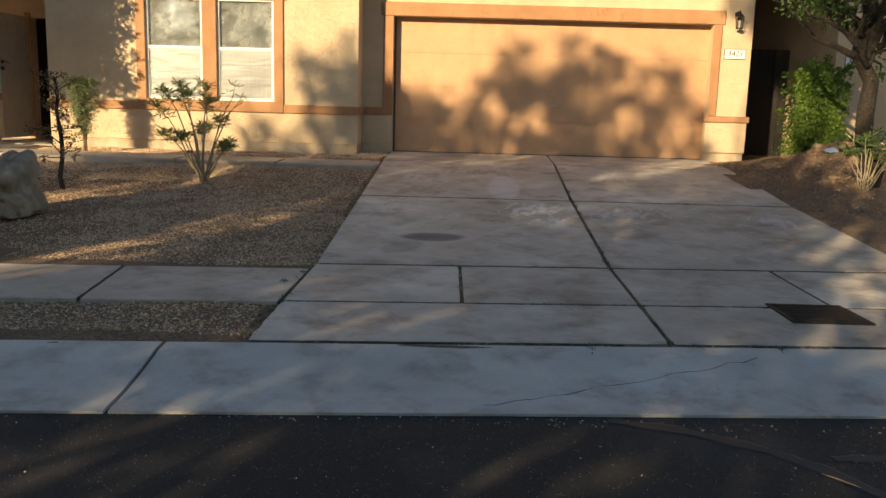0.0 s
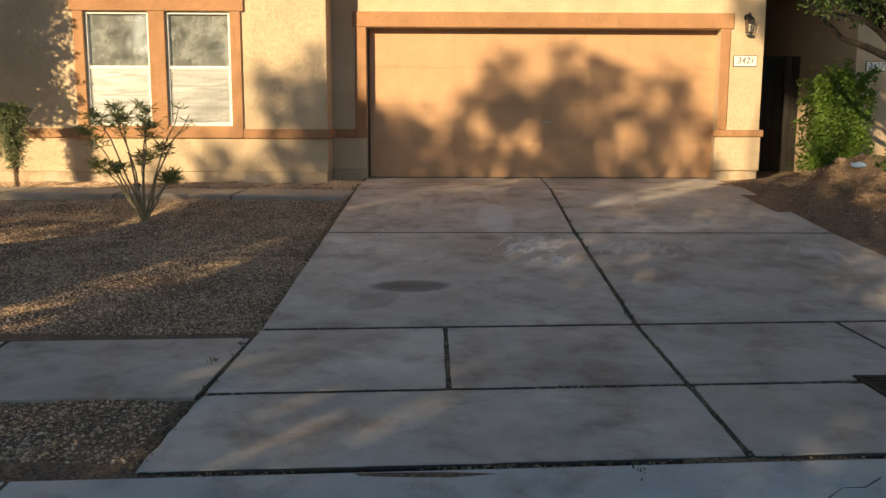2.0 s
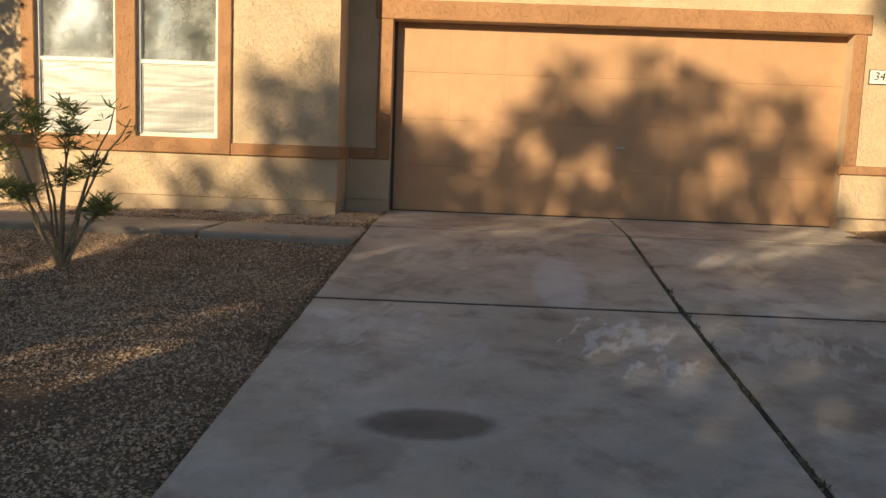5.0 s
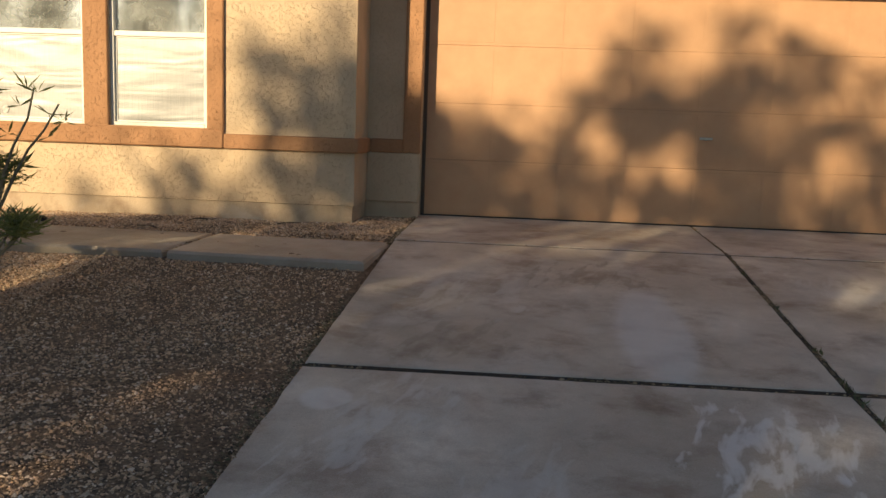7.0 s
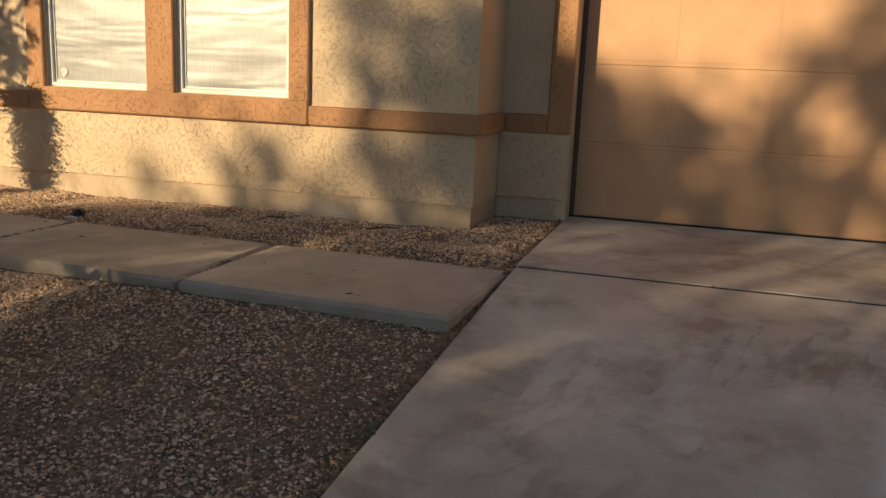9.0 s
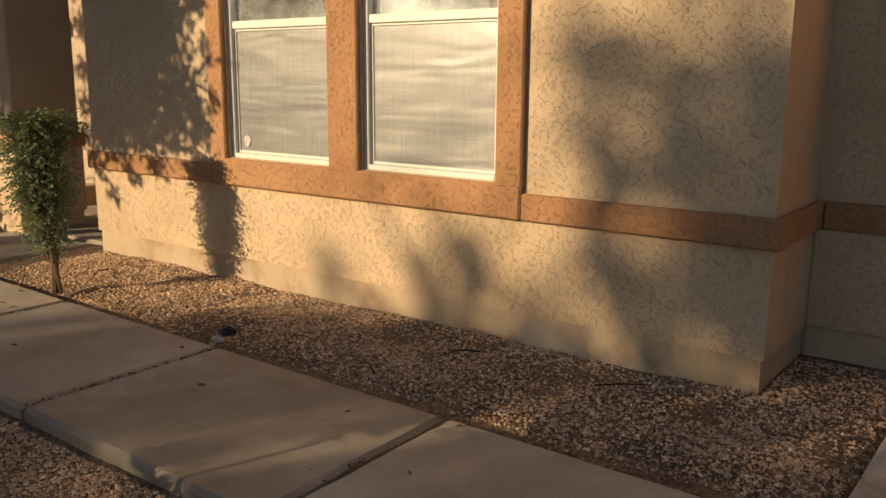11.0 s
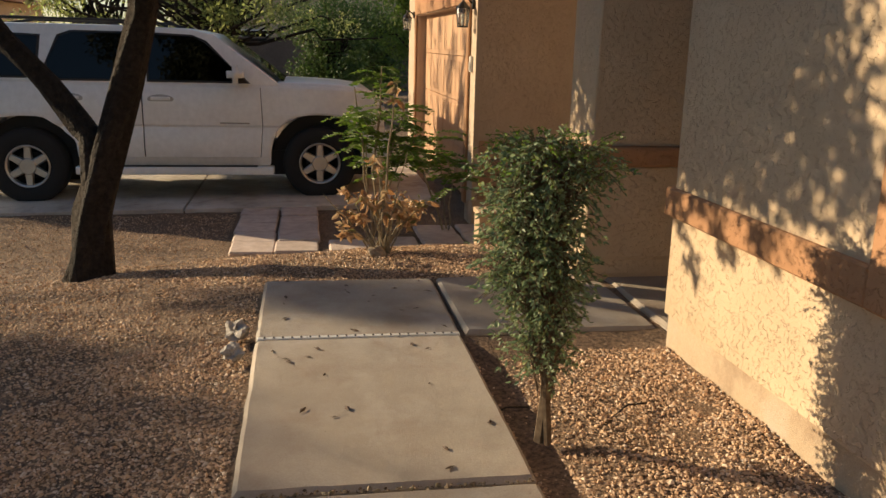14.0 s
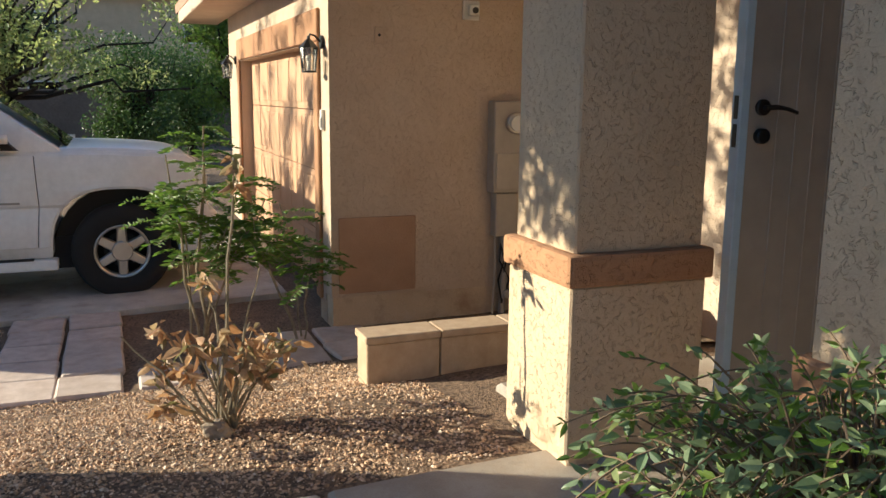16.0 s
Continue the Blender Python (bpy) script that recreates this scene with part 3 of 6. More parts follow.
# roof of clay tile courses
ROOF = surface("roof_tile", (0.30, 0.17, 0.11), (0.42, 0.26, 0.18), 9, 0.9, 0.01, 20)
bm = bmesh.new()
prism([(12.9, TOP), (12.9, TOP + 0.15), (18.7, TOP + 2.3), (24.5, TOP + 0.15), (24.5, TOP)], "x", -9.8, 5.75, 0, bm)
part("roof", bm, ROOF, house)


def window(x0, x1, z0, z1):
    y = FRONT + 0.05
    w = thing("window", "white vinyl single-hung window with screened lower sash", "window", "front windows", "structure", (x0, y, z0))
    part("window_frame", box(x0, x0 + 0.035, y - 0.03, y + 0.05, z0, z1, 0.004), WHITE, w)
    part("window_frame", box(x1 - 0.035, x1, y - 0.03, y + 0.05, z0, z1, 0.004), WHITE, w)
    part("window_frame", box(x0 + 0.035, x1 - 0.035, y - 0.028, y + 0.05, z1 - 0.035, z1, 0.004), WHITE, w)
    part("window_frame", box(x0 + 0.035, x1 - 0.035, y - 0.032, y + 0.05, z0, z0 + 0.03, 0.004), WHITE, w)
    zm = z0 + 0.80
    part("meeting_rail", box(x0 + 0.035, x1 - 0.035, y - 0.02, y + 0.04, zm - 0.022, zm + 0.024, 0.004), WHITE, w)
    up = part("pane", box(x0 + 0.035, x1 - 0.035, y + 0.018, y + 0.023, zm + 0.024, z1 - 0.035), UPPER_PANE, w)
    lo = part("pane", box(x0 + 0.035, x1 - 0.035, y + 0.02, y + 0.025, z0 + 0.03, zm - 0.022), PANE, w)
    up.visible_shadow = lo.visible_shadow = False
    sc = part("insect_screen", box(x0 + 0.05, x1 - 0.05, y + 0.002, y + 0.005, z0 + 0.045, zm - 0.034), SCREEN_MESH, w)
    sf = bmesh.new()
    for a in ((x0 + 0.037, x0 + 0.052, z0 + 0.031, zm - 0.023), (x1 - 0.052, x1 - 0.037, z0 + 0.031, zm - 0.023)):
        box(a[0], a[1], y - 0.006, y + 0.008, a[2], a[3], 0.002, sf)
    for a in ((z0 + 0.031, z0 + 0.046), (zm - 0.036, zm - 0.023)):
        box(x0 + 0.052, x1 - 0.052, y - 0.006, y + 0.008, a[0], a[1], 0.002, sf)
    part("screen_frame", sf, WHITE, w)
    part("window_sill", box(x0, x1, y + 0.06, y + 0.16, z0 - 0.02, z0 + 0.012, 0.004), WHITE, w)
    n = 15
    for i in range(n):
        z = z0 + 0.05 + i * (zm - z0 - 0.06) / n
        bm = bmesh.new()
        t = 0.018
        vs = [bm.verts.new(p) for p in ((x0 + 0.045, y + 0.075, z), (x1 - 0.045, y + 0.075, z), (x1 - 0.045, y + 0.105, z + t * 2.1), (x0 + 0.045, y + 0.105, z + t * 2.1))]
        f = bm.faces.new(vs)
        r = bmesh.ops.solidify(bm, geom=[f], thickness=0.002)
        part("slat", bm, SLAT, w)
    return w


def screen_material():
    """Woven insect screen: a fine mesh that lets a part of the light through."""
    m, t, p = nodes_of("insect_screen_mesh")
    tr = t.nodes.new("ShaderNodeBsdfTransparent")
    mix = t.nodes.new("ShaderNodeMixShader")
    w = place(t)
    mp = t.nodes.new("ShaderNodeMapping")
    mp.inputs["Scale"].default_value = (0.7, 0.7, 3.4)
    t.links.new(w, mp.inputs["Vector"])
    col = ramp(t, tex(t, mp.outputs[0], 1.6, 5), [(0.33, (0.13, 0.14, 0.14)), (0.7, (0.24, 0.245, 0.24))])
    thread = t.nodes.new("ShaderNodeMapping")
    thread.inputs["Scale"].default_value = (130.0, 130.0, 5.0)
    t.links.new(w, thread.inputs["Vector"])
    col = mixed(t, col, ramp(t, tex(t, thread.outputs[0], 1.0, 2), [(0.35, (0.84,) * 3), (0.65, (1.14,) * 3)]), 1.0, "MULTIPLY")
    cross = t.nodes.new("ShaderNodeMapping")
    cross.inputs["Scale"].default_value = (5.0, 5.0, 170.0)
    t.links.new(w, cross.inputs["Vector"])
    col = mixed(t, col, ramp(t, tex(t, cross.outputs[0], 1.0, 2), [(0.35, (0.86,) * 3), (0.65, (1.12,) * 3)]), 1.0, "MULTIPLY")
    t.links.new(col, p.inputs["Base Color"])
    p.inputs["Roughness"].default_value = 0.39
    p.inputs["IOR"].default_value = 1.8
    p.inputs["Specular IOR Level"].default_value = 0.9
    weave = calc(t, "ADD", calc(t, "MULTIPLY", tex(t, mp.outputs[0], 1.3, 2, distort=0.6), 1.0), calc(t, "MULTIPLY", tex(t, w, 260, 2), 0.04))
    bumped(t, p, weave, 0.009)
    mix.inputs[0].default_value = 0.88
    t.links.new(tr.outputs[0], mix.inputs[1])
    t.links.new(p.outputs[0], mix.inputs[2])
    t.links.new(mix.outputs[0], t.nodes["Material Output"].inputs[0])
    return m


SCREEN_MESH = screen_material()
UPPER_PANE = pale_reflection_glass()
for w in WIN:
    window(*w)
outline = [(-4.27 + (0.031 + 0.004 * math.sin(3 * a + 0.6)) * math.cos(a), 1.49 + (0.036 + 0.003 * math.sin(2 * a)) * math.sin(a)) for a in np.linspace(0, 2 * math.pi, 25)[:-1]]
solid("window_sticker", prism(outline, "y", FRONT + 0.047, FRONT + 0.05, 0.0008), surface("sticker_foil", (0.34, 0.345, 0.34), (0.66, 0.65, 0.62), 45, 0.45, 0.004, 60), "round faded white sticker on the window screen", "sticker")
# the rooms behind the windows and the entry, their shade painted near black
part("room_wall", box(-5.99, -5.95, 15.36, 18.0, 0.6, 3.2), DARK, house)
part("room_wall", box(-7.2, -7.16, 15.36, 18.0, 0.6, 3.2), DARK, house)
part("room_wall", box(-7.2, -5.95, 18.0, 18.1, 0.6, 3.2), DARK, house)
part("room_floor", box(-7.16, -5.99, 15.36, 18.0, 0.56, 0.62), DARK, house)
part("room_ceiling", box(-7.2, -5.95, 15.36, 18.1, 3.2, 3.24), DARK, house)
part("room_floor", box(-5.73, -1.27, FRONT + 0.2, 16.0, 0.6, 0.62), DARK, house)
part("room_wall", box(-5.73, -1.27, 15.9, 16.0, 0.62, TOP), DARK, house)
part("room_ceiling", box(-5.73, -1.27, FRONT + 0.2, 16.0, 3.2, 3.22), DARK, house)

# sectional garage door
gd = thing("garage_door", "closed orange-tan sectional garage door with raised panels", "garage door", kind="structure")
GY = GARAGE + 0.18
SEC = [(0.63, 1.165), (1.1665, 1.705), (1.7065, 2.25), (2.2515, 2.83)]
for a, b in SEC:
    section = part("door_section", box(GDOOR[0] - 0.05, GDOOR[1] + 0.05, GY, GY + 0.045, a, b, 0.002), DOOR_PAINT, gd)
    n = 8
    for i in range(n):
        x0 = GDOOR[0] + 0.02 + i * 0.645
        bm = box(x0 + 0.012, x0 + 0.633, GY - 0.0018, GY + 0.002, a + 0.03, b - 0.03, 0.0012)
        pn = part("panel", bm, DOOR_PAINT, section)
part("bottom_seal", box(GDOOR[0], GDOOR[1], GY + 0.005, GY + 0.04, 0.60, 0.629), BLACK, gd)
part("weather_strip", box(GDOOR[0] + 0.002, GDOOR[0] + 0.036, GY - 0.022, GY - 0.002, 0.63, 2.81, 0.004), plain("weather_strip_brown", (0.09, 0.06, 0.042), 0.7), gd)
hb = box(2.06, 2.18, GY - 0.012, GY, 1.44, 1.465, 0.003)
disc((2.12, GY - 0.016, 1.452), "y", 0.016, 0.03, 14, 0.003, hb)
part("handle", hb, plain("door_handle_metal", (0.5, 0.48, 0.45), 0.35, 0.9), gd)
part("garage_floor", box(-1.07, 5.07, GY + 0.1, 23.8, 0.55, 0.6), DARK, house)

# ---- foliage and stone makers ----
def leaf_cloud(name, spots, size, slim, material, parent, seed=1, droop=0.3, jitter=0.35, label="", full=False):
    """Many folded leaves, one at each spot (place, or place and way)."""
    rng = random.Random(seed)
    verts, faces = [], []
    for s in spots:
        if isinstance(s, tuple):
            p, way = Vector(s[0]), Vector(s[1]).normalized()
        else:
            p = Vector(s)
            way = Vector((rng.gauss(0, 1), rng.gauss(0, 1), rng.gauss(0, 1) - droop)).normalized()
        k = size * rng.uniform(1 - jitter, 1 + jitter)
        o = way.cross(Vector((rng.gauss(0, 1), rng.gauss(0, 1), rng.gauss(0, 1)))).normalized()
        up = way.cross(o)
        w = k * slim
        n = len(verts)
        if full:
            tip = up * k * rng.uniform(-0.25, 0.05)
            verts += [p, p + way * k * 0.3 + o * w * 0.9 + up * w * 0.4, p + way * k * 0.62 + o * w * 0.8 + up * w * 0.3 + tip * 0.4, p + way * k + tip, p + way * k * 0.62 - o * w * 0.8 + up * w * 0.3 + tip * 0.4, p + way * k * 0.3 - o * w * 0.9 + up * w * 0.4]
            faces += [(n, n + 1, n + 2, n + 3), (n, n + 3, n + 4, n + 5)]
            continue
        verts += [p, p + way * k * 0.5 + o * w + up * w * 0.4, p + way * k, p + way * k * 0.5 - o * w + up * w * 0.4]
        faces += [(n, n + 1, n + 2), (n, n + 2, n + 3)]
    return mesh_of(name, verts, faces, material, parent, label=label, kind="stuff")


def blob_points(center, r, n, rng, squash=(1, 1, 1)):
    out = []
    for _ in range(n):
        d = Vector((rng.gauss(0, 1), rng.gauss(0, 1), rng.gauss(0, 1))).normalized() * r * rng.random() ** 0.45
        out.append(Vector(center) + Vector((d.x * squash[0], d.y * squash[1], d.z * squash[2])))
    return out


def limb(bm, a, b, r0, r1, rng, bend=0.08, steps=5, sides=7, rough=0.15):
    a, b = Vector(a), Vector(b)
    k = (b - a).length * bend
    pts = [a]
    for i in range(1, steps):
        pts.append(a.lerp(b, i / steps) + Vector((rng.uniform(-k, k), rng.uniform(-k, k), rng.uniform(-k, k))))
    pts.append(b)
    tube(pts, [r0 + (r1 - r0) * i / steps for i in range(steps + 1)], sides, bm, rough)
    return pts


def tree(name, foot, height, trunk_r, clumps, leaf, leaves_per, leaf_mat, label, seed, fork=0.45, slim=0.22, bark=None, squash=(1, 1, 0.75), top_of_trunk=None, limb_every=1):
    """A tapered trunk, limbs out to every clump of the crown, and many small leaves."""
    rng = random.Random(seed)
    root = thing(name, label, "tree", at=foot)
    f = Vector(foot)
    top = Vector(top_of_trunk) if top_of_trunk else f + Vector((rng.uniform(-0.3, 0.3), rng.uniform(-0.3, 0.3), height * fork))
    bm = bmesh.new()
    limb(bm, f - Vector((0, 0, 0.1)), top, trunk_r, trunk_r * 0.65, rng, 0.04, 6, 10, 0.25)
    for c, r in clumps[::limb_every]:
        way = Vector(c)
        s = f.lerp(top, rng.uniform(0.75, 1.0))
        limb(bm, s, way, trunk_r * 0.35, trunk_r * 0.06, rng, 0.09, 5, 6)
    part("trunk", bm, bark or BARK, root, smooth=True)
    spots = []
    for c, r in clumps:
        spots += blob_points(c, r, int(leaves_per * r * r), rng, squash)
    leaf_cloud("crown", spots, leaf, slim, leaf_mat, root, seed)
    return root


def stone(name, center, size, material, label, category, seed, cuts=3, rough=0.25, kind=""):
    b = bmesh.new()
    bmesh.ops.create_icosphere(b, subdivisions=cuts, radius=1)
    off = Vector((seed * 3.1, seed * 1.7, 0))
    for v in b.verts:
        k = 1 + rough * noise.noise(v.co * 1.3 + off) + rough * 0.5 * noise.noise(v.co * 3.1 + off) + rough * 0.22 * noise.noise(v.co * 8 + off)
        v.co = Vector((v.co.x * size[0] * k + center[0], v.co.y * size[1] * k + center[1], max(-size[2] * 0.5, v.co.z * size[2] * k) + center[2]))
    return solid(name, b, material, label, category, kind, smooth=cuts > 3)


GREEN = leafy("leaf_green", [(0.035, 0.075, 0.015), (0.07, 0.13, 0.028), (0.11, 0.17, 0.04), (0.05, 0.095, 0.025)])
GREEN_DARK = leafy("leaf_dark", [(0.022, 0.05, 0.014), (0.045, 0.085, 0.028), (0.07, 0.12, 0.04), (0.035, 0.07, 0.03)], 0.25)
GREEN_FRESH = leafy("leaf_fresh", [(0.09, 0.17, 0.02), (0.14, 0.24, 0.035), (0.19, 0.27, 0.05), (0.11, 0.2, 0.03)], 0.45)
GREEN_GREY = leafy("leaf_grey_green", [(0.07, 0.09, 0.04), (0.11, 0.13, 0.06), (0.15, 0.16, 0.08)], 0.3)
DRY = leafy("leaf_dry", [(0.42, 0.23, 0.10), (0.62, 0.41, 0.22), (0.30, 0.15, 0.06), (0.68, 0.50, 0.31), (0.13, 0.15, 0.05), (0.55, 0.33, 0.17)], 0.35)

# ---- trees over the road that shade the yard ----
def toward_sun(p, y):
    k = (p[1] - y) / SUN_WAY.y
    return Vector(p) - SUN_WAY * k


def street_tree(i, x, y, wide, tops, low, seed):
    rng = random.Random(seed)
    clumps = []
    for _ in range(62 if x > -10 else 36):
        a, b, c = rng.gauss(0, 0.5), rng.gauss(0, 0.45), rng.random()
        z = low + (7.0 - low) * c
        p, r = Vector((x + a * wide * (1.15 - 0.3 * c), y + b * 2.0, z)), rng.uniform(0.55, 0.95)
        down = p - SUN_WAY * ((z - 0.3) / SUN_WAY.z)
        gap = rng.random()
        if shades_lit(p, r):
            continue
        if (-5.4 < down.x < -2.1 and 6.8 < down.y < 10.4 and gap < 0.8) or (-10.5 < down.x < -7.2 and 10.5 < down.y < 13.4 and gap < 0.8) or abs(down.x + 3.8) + abs(down.y - 8.8) < 2.8:
            continue
        clumps.append((p, r))
    clumps += tops * 4
    tree("street_tree", (x, y, 0.0), 8.0, 0.24, clumps, 0.17, 210, GREEN_DARK, "tall leafy shade tree beside the road", seed, 0.42, limb_every=4)


SHADE_ON_GARAGE = [(-0.4, 1.7, 0.22), (-0.15, 1.35, 0.34), (0.1, 0.95, 0.34), (-0.35, 0.9, 0.3), (0.35, 1.3, 0.2), (0.8, 0.85, 0.25), (1.25, 2.3, 0.17), (1.5, 1.95, 0.32), (1.3, 1.5, 0.32), (1.8, 1.55, 0.36), (1.5, 1.05, 0.36), (2.05, 0.95, 0.3),
                   (2.4, 2.3, 0.2), (2.7, 1.95, 0.32), (3.2, 2.2, 0.2), (3.2, 1.75, 0.32), (2.5, 1.5, 0.28), (3.5, 1.45, 0.26), (2.9, 1.2, 0.28), (2.6, 0.75, 0.22), (4.3, 2.15, 0.15), (4.2, 1.7, 0.25), (4.5, 0.8, 0.3), (3.9, 0.95, 0.2), (3.3, 0.85, 0.22), (4.5, 1.25, 0.2), (0.55, 1.1, 0.2), (2.3, 1.2, 0.28), (3.85, 1.3, 0.24), (1.0, 1.15, 0.2), (2.2, 1.9, 0.18), (3.7, 1.9, 0.2), (1.9, 2.0, 0.3), (1.75, 2.35, 0.22), (2.25, 2.4, 0.22), (1.1, 1.7, 0.25), (2.4, 1.8, 0.3), (2.1, 1.5, 0.3), (0.6, 1.5, 0.18), (2.9, 2.3, 0.22), (3.9, 2.05, 0.2), (-0.45, 1.2, 0.25), (-0.4, 0.75, 0.25), (0.1, 1.5, 0.18), (0.3, 0.8, 0.25)]
SHADE_ON_WALL = [(-1.9, 2.1, 0.28), (-1.5, 1.8, 0.42), (-1.2, 1.5, 0.34), (-1.9, 1.6, 0.28), (-1.3, 2.35, 0.2), (-1.2, 0.95, 0.3), (-1.6, 1.05, 0.25), (-2.6, 1.0, 0.22), (-2.9, 0.85, 0.2), (-3.5, 0.9, 0.18), (-1.5, 0.72, 0.2), (-2.15, 0.8, 0.18)]
rng = random.Random(28)
SHADE_ON_GARAGE = [(x + rng.uniform(-1, 1) * r * 1.0, z + rng.uniform(-1, 1) * r * 0.7, r * rng.uniform(0.36, 0.6)) for x, z, r in SHADE_ON_GARAGE for _ in range(4)]
SHADE_ON_GARAGE += [(-0.42, 1.5, 0.28), (-0.3, 1.1, 0.33), (0.05, 0.85, 0.3), (0.2, 1.25, 0.22), (-0.45, 0.75, 0.3), (0.4, 0.75, 0.22), (-0.75, 1.0, 0.25), (-0.8, 0.7, 0.25)]
SHADE_ON_WALL = [(x + rng.uniform(-1, 1) * r * 0.75, z + rng.uniform(-1, 1) * r * 0.5, r * rng.uniform(0.4, 0.6)) for x, z, r in SHADE_ON_WALL for _ in range(3)]
tops = [(toward_sun((x, 14.28, z), -6.0 + 0.5 * math.sin(x * 7)), r * 1.15) for x, z, r in SHADE_ON_GARAGE] + [(toward_sun((x, 13.43, z), -6.0 + 0.5 * math.sin(x * 5)), r * 1.15) for x, z, r in SHADE_ON_WALL]
SHADE_ON_GROUND = [(-1.2, 12.9, 0.25), (-2.5, 12.85, 0.28), (-3.1, 13.0, 0.28), (-3.6, 12.8, 0.25), (-2.6, 11.9, 0.35), (-3.6, 11.8, 0.35), (-1.4, 11.9, 0.3), (-4.4, 11.0, 0.5), (-3.3, 10.6, 0.45), (-5.6, 10.8, 0.45), (-5.2, 9.8, 0.5), (-1.9, 12.7, 0.22), (-2.2, 13.15, 0.25), (-1.5, 13.2, 0.2), (-6.5, 10.3, 0.45), (-1.0, 13.25, 0.25), (-0.95, 12.75, 0.25), (-2.7, 13.25, 0.2), (-1.5, 4.95, 0.4), (-2.4, 5.2, 0.4), (-1.5, 5.8, 0.4), (-0.9, 5.2, 0.3), (-2.2, 6.0, 0.35), (0.3, 6.2, 0.5), (1.2, 7.0, 0.5), (2.0, 7.8, 0.5), (0.6, 5.2, 0.45), (1.5, 5.8, 0.45), (2.6, 6.6, 0.5), (3.3, 7.6, 0.45), (0.2, 7.4, 0.4), (-1.2, 4.2, 0.5), (-0.4, 4.3, 0.4), (1.0, 4.2, 0.4), (2.6, 4.2, 0.4), (3.4, 4.3, 0.5), (-2.0, 4.2, 0.4), (4.2, 4.4, 0.4), (1.9, 4.1, 0.35), (-0.35, 10.2, 0.35), (0.0, 10.9, 0.35), (0.4, 11.7, 0.35), (0.0, 12.3, 0.3), (4.4, 12.3, 0.5), (4.6, 11.5, 0.4), (3.4, 10.2, 0.5), (2.7, 9.2, 0.45), (1.6, 8.6, 0.45), (1.1, 8.0, 0.4), (1.0, 9.2, 0.4), (0.7, 7.0, 0.4), (2.1, 10.6, 0.4), (4.9, 13.0, 0.5), (5.3, 12.2, 0.4), (0.5, 13.3, 0.25), (0.6, 10.0, 0.3), (-1.6, 11.6, 0.3), (-2.3, 11.35, 0.3), (-3.0, 11.6, 0.3), (-1.0, 11.2, 0.3), (-2.0, 12.1, 0.35), (-3.0, 12.2, 0.35), (-2.6, 12.45, 0.3), (-3.6, 12.3, 0.3), (-1.6, 12.35, 0.3), (-1.0, 12.1, 0.3), (-2.2, 12.8, 0.3), (-2.9, 12.7, 0.3), (-1.7, 13.0, 0.25), (-3.2, 12.65, 0.25), (-3.9, 12.65, 0.22), (-4.3, 12.62, 0.2), (-3.5, 13.0, 0.22), (-2.6, 13.0, 0.3), (-1.4, 12.85, 0.35), (-0.9, 13.0, 0.35), (-0.8, 13.4, 0.3), (-2.0, 13.1, 0.25), (-1.9, 11.2, 0.3), (-2.5, 11.0, 0.35), (-1.3, 11.0, 0.35), (-1.7, 10.6, 0.3), (-6.9, 11.8, 0.3), (-6.5, 12.2, 0.3), (-6.6, 12.8, 0.3), (-6.7, 13.2, 0.3),
                   (-11.3, 10.4, 0.5), (-11.5, 11.3, 0.5), (-12.3, 8.8, 0.5), (-11.3, 9.4, 0.5), (-12.2, 10.8, 0.5),
                   (3.0, 11.0, 0.5), (3.9, 12.0, 0.5), (3.1, 13.1, 0.4), (2.5, 10.0, 0.4), (4.0, 9.6, 0.5), (1.0, 11.6, 0.4), (4.2, 10.8, 0.4), (2.2, 12.2, 0.4), (3.3, 8.6, 0.45)]
tops += [(toward_sun((x, y, ground_level(x, y)), -6.0 + 0.4 * math.sin(x * 9)), r * 1.15) for x, y, r in SHADE_ON_GROUND]
tops += [(toward_sun((x, 14.3, z), -6.0), 0.7) for x in (6.9, 7.6, 8.3) for z in (1.2, 2.0, 2.8, 3.6)]
tops += [(toward_sun((6.75, y, z), -6.0), 0.6) for y in (14.6, 15.2, 15.8, 16.4) for z in (2.3, 2.9, 3.5, 4.1)]
LIT = [((-2.8, 10.4, 1.2), 0.3), ((-5.04, 12.6, 1.35), 0.55), ((-7.95, 12.28, 0.75), 0.6), ((-9.2, 11.6, 0.35), 0.8), ((-10.3, 10.6, 0.15), 0.6), ((-9.6, 9.9, 0.2), 0.6), ((6.25, 13.65, 1.35), 0.55), ((-10.35, 12.36, 1.3), 0.55)]


def shades_lit(p, r):
    """Whether a clump would cast its shade on one of the sunlit spots."""
    for c, wide in LIT:
        d = Vector(c) - Vector(p)
        if (d - SUN_WAY * d.dot(SUN_WAY)).length < wide + r * 0.8:
            return True
    return False


tops = [t for t in tops if not shades_lit(*t)]
xs_t = [-21.5, -14.6, -11.4, -8.6, -5.0, -1.2, 3.2]
for i, x in enumerate(xs_t):
    mine = [t for t in tops if min(range(len(xs_t)), key=lambda j: abs(xs_t[j] - t[0].x)) == i]
    street_tree(i, x, -6.2 + (i % 2) * 0.6, 2.2 if x > -20 else 1.6, mine, 2.2 if x > -12 or x < -20 else 4.2, 39 + i)

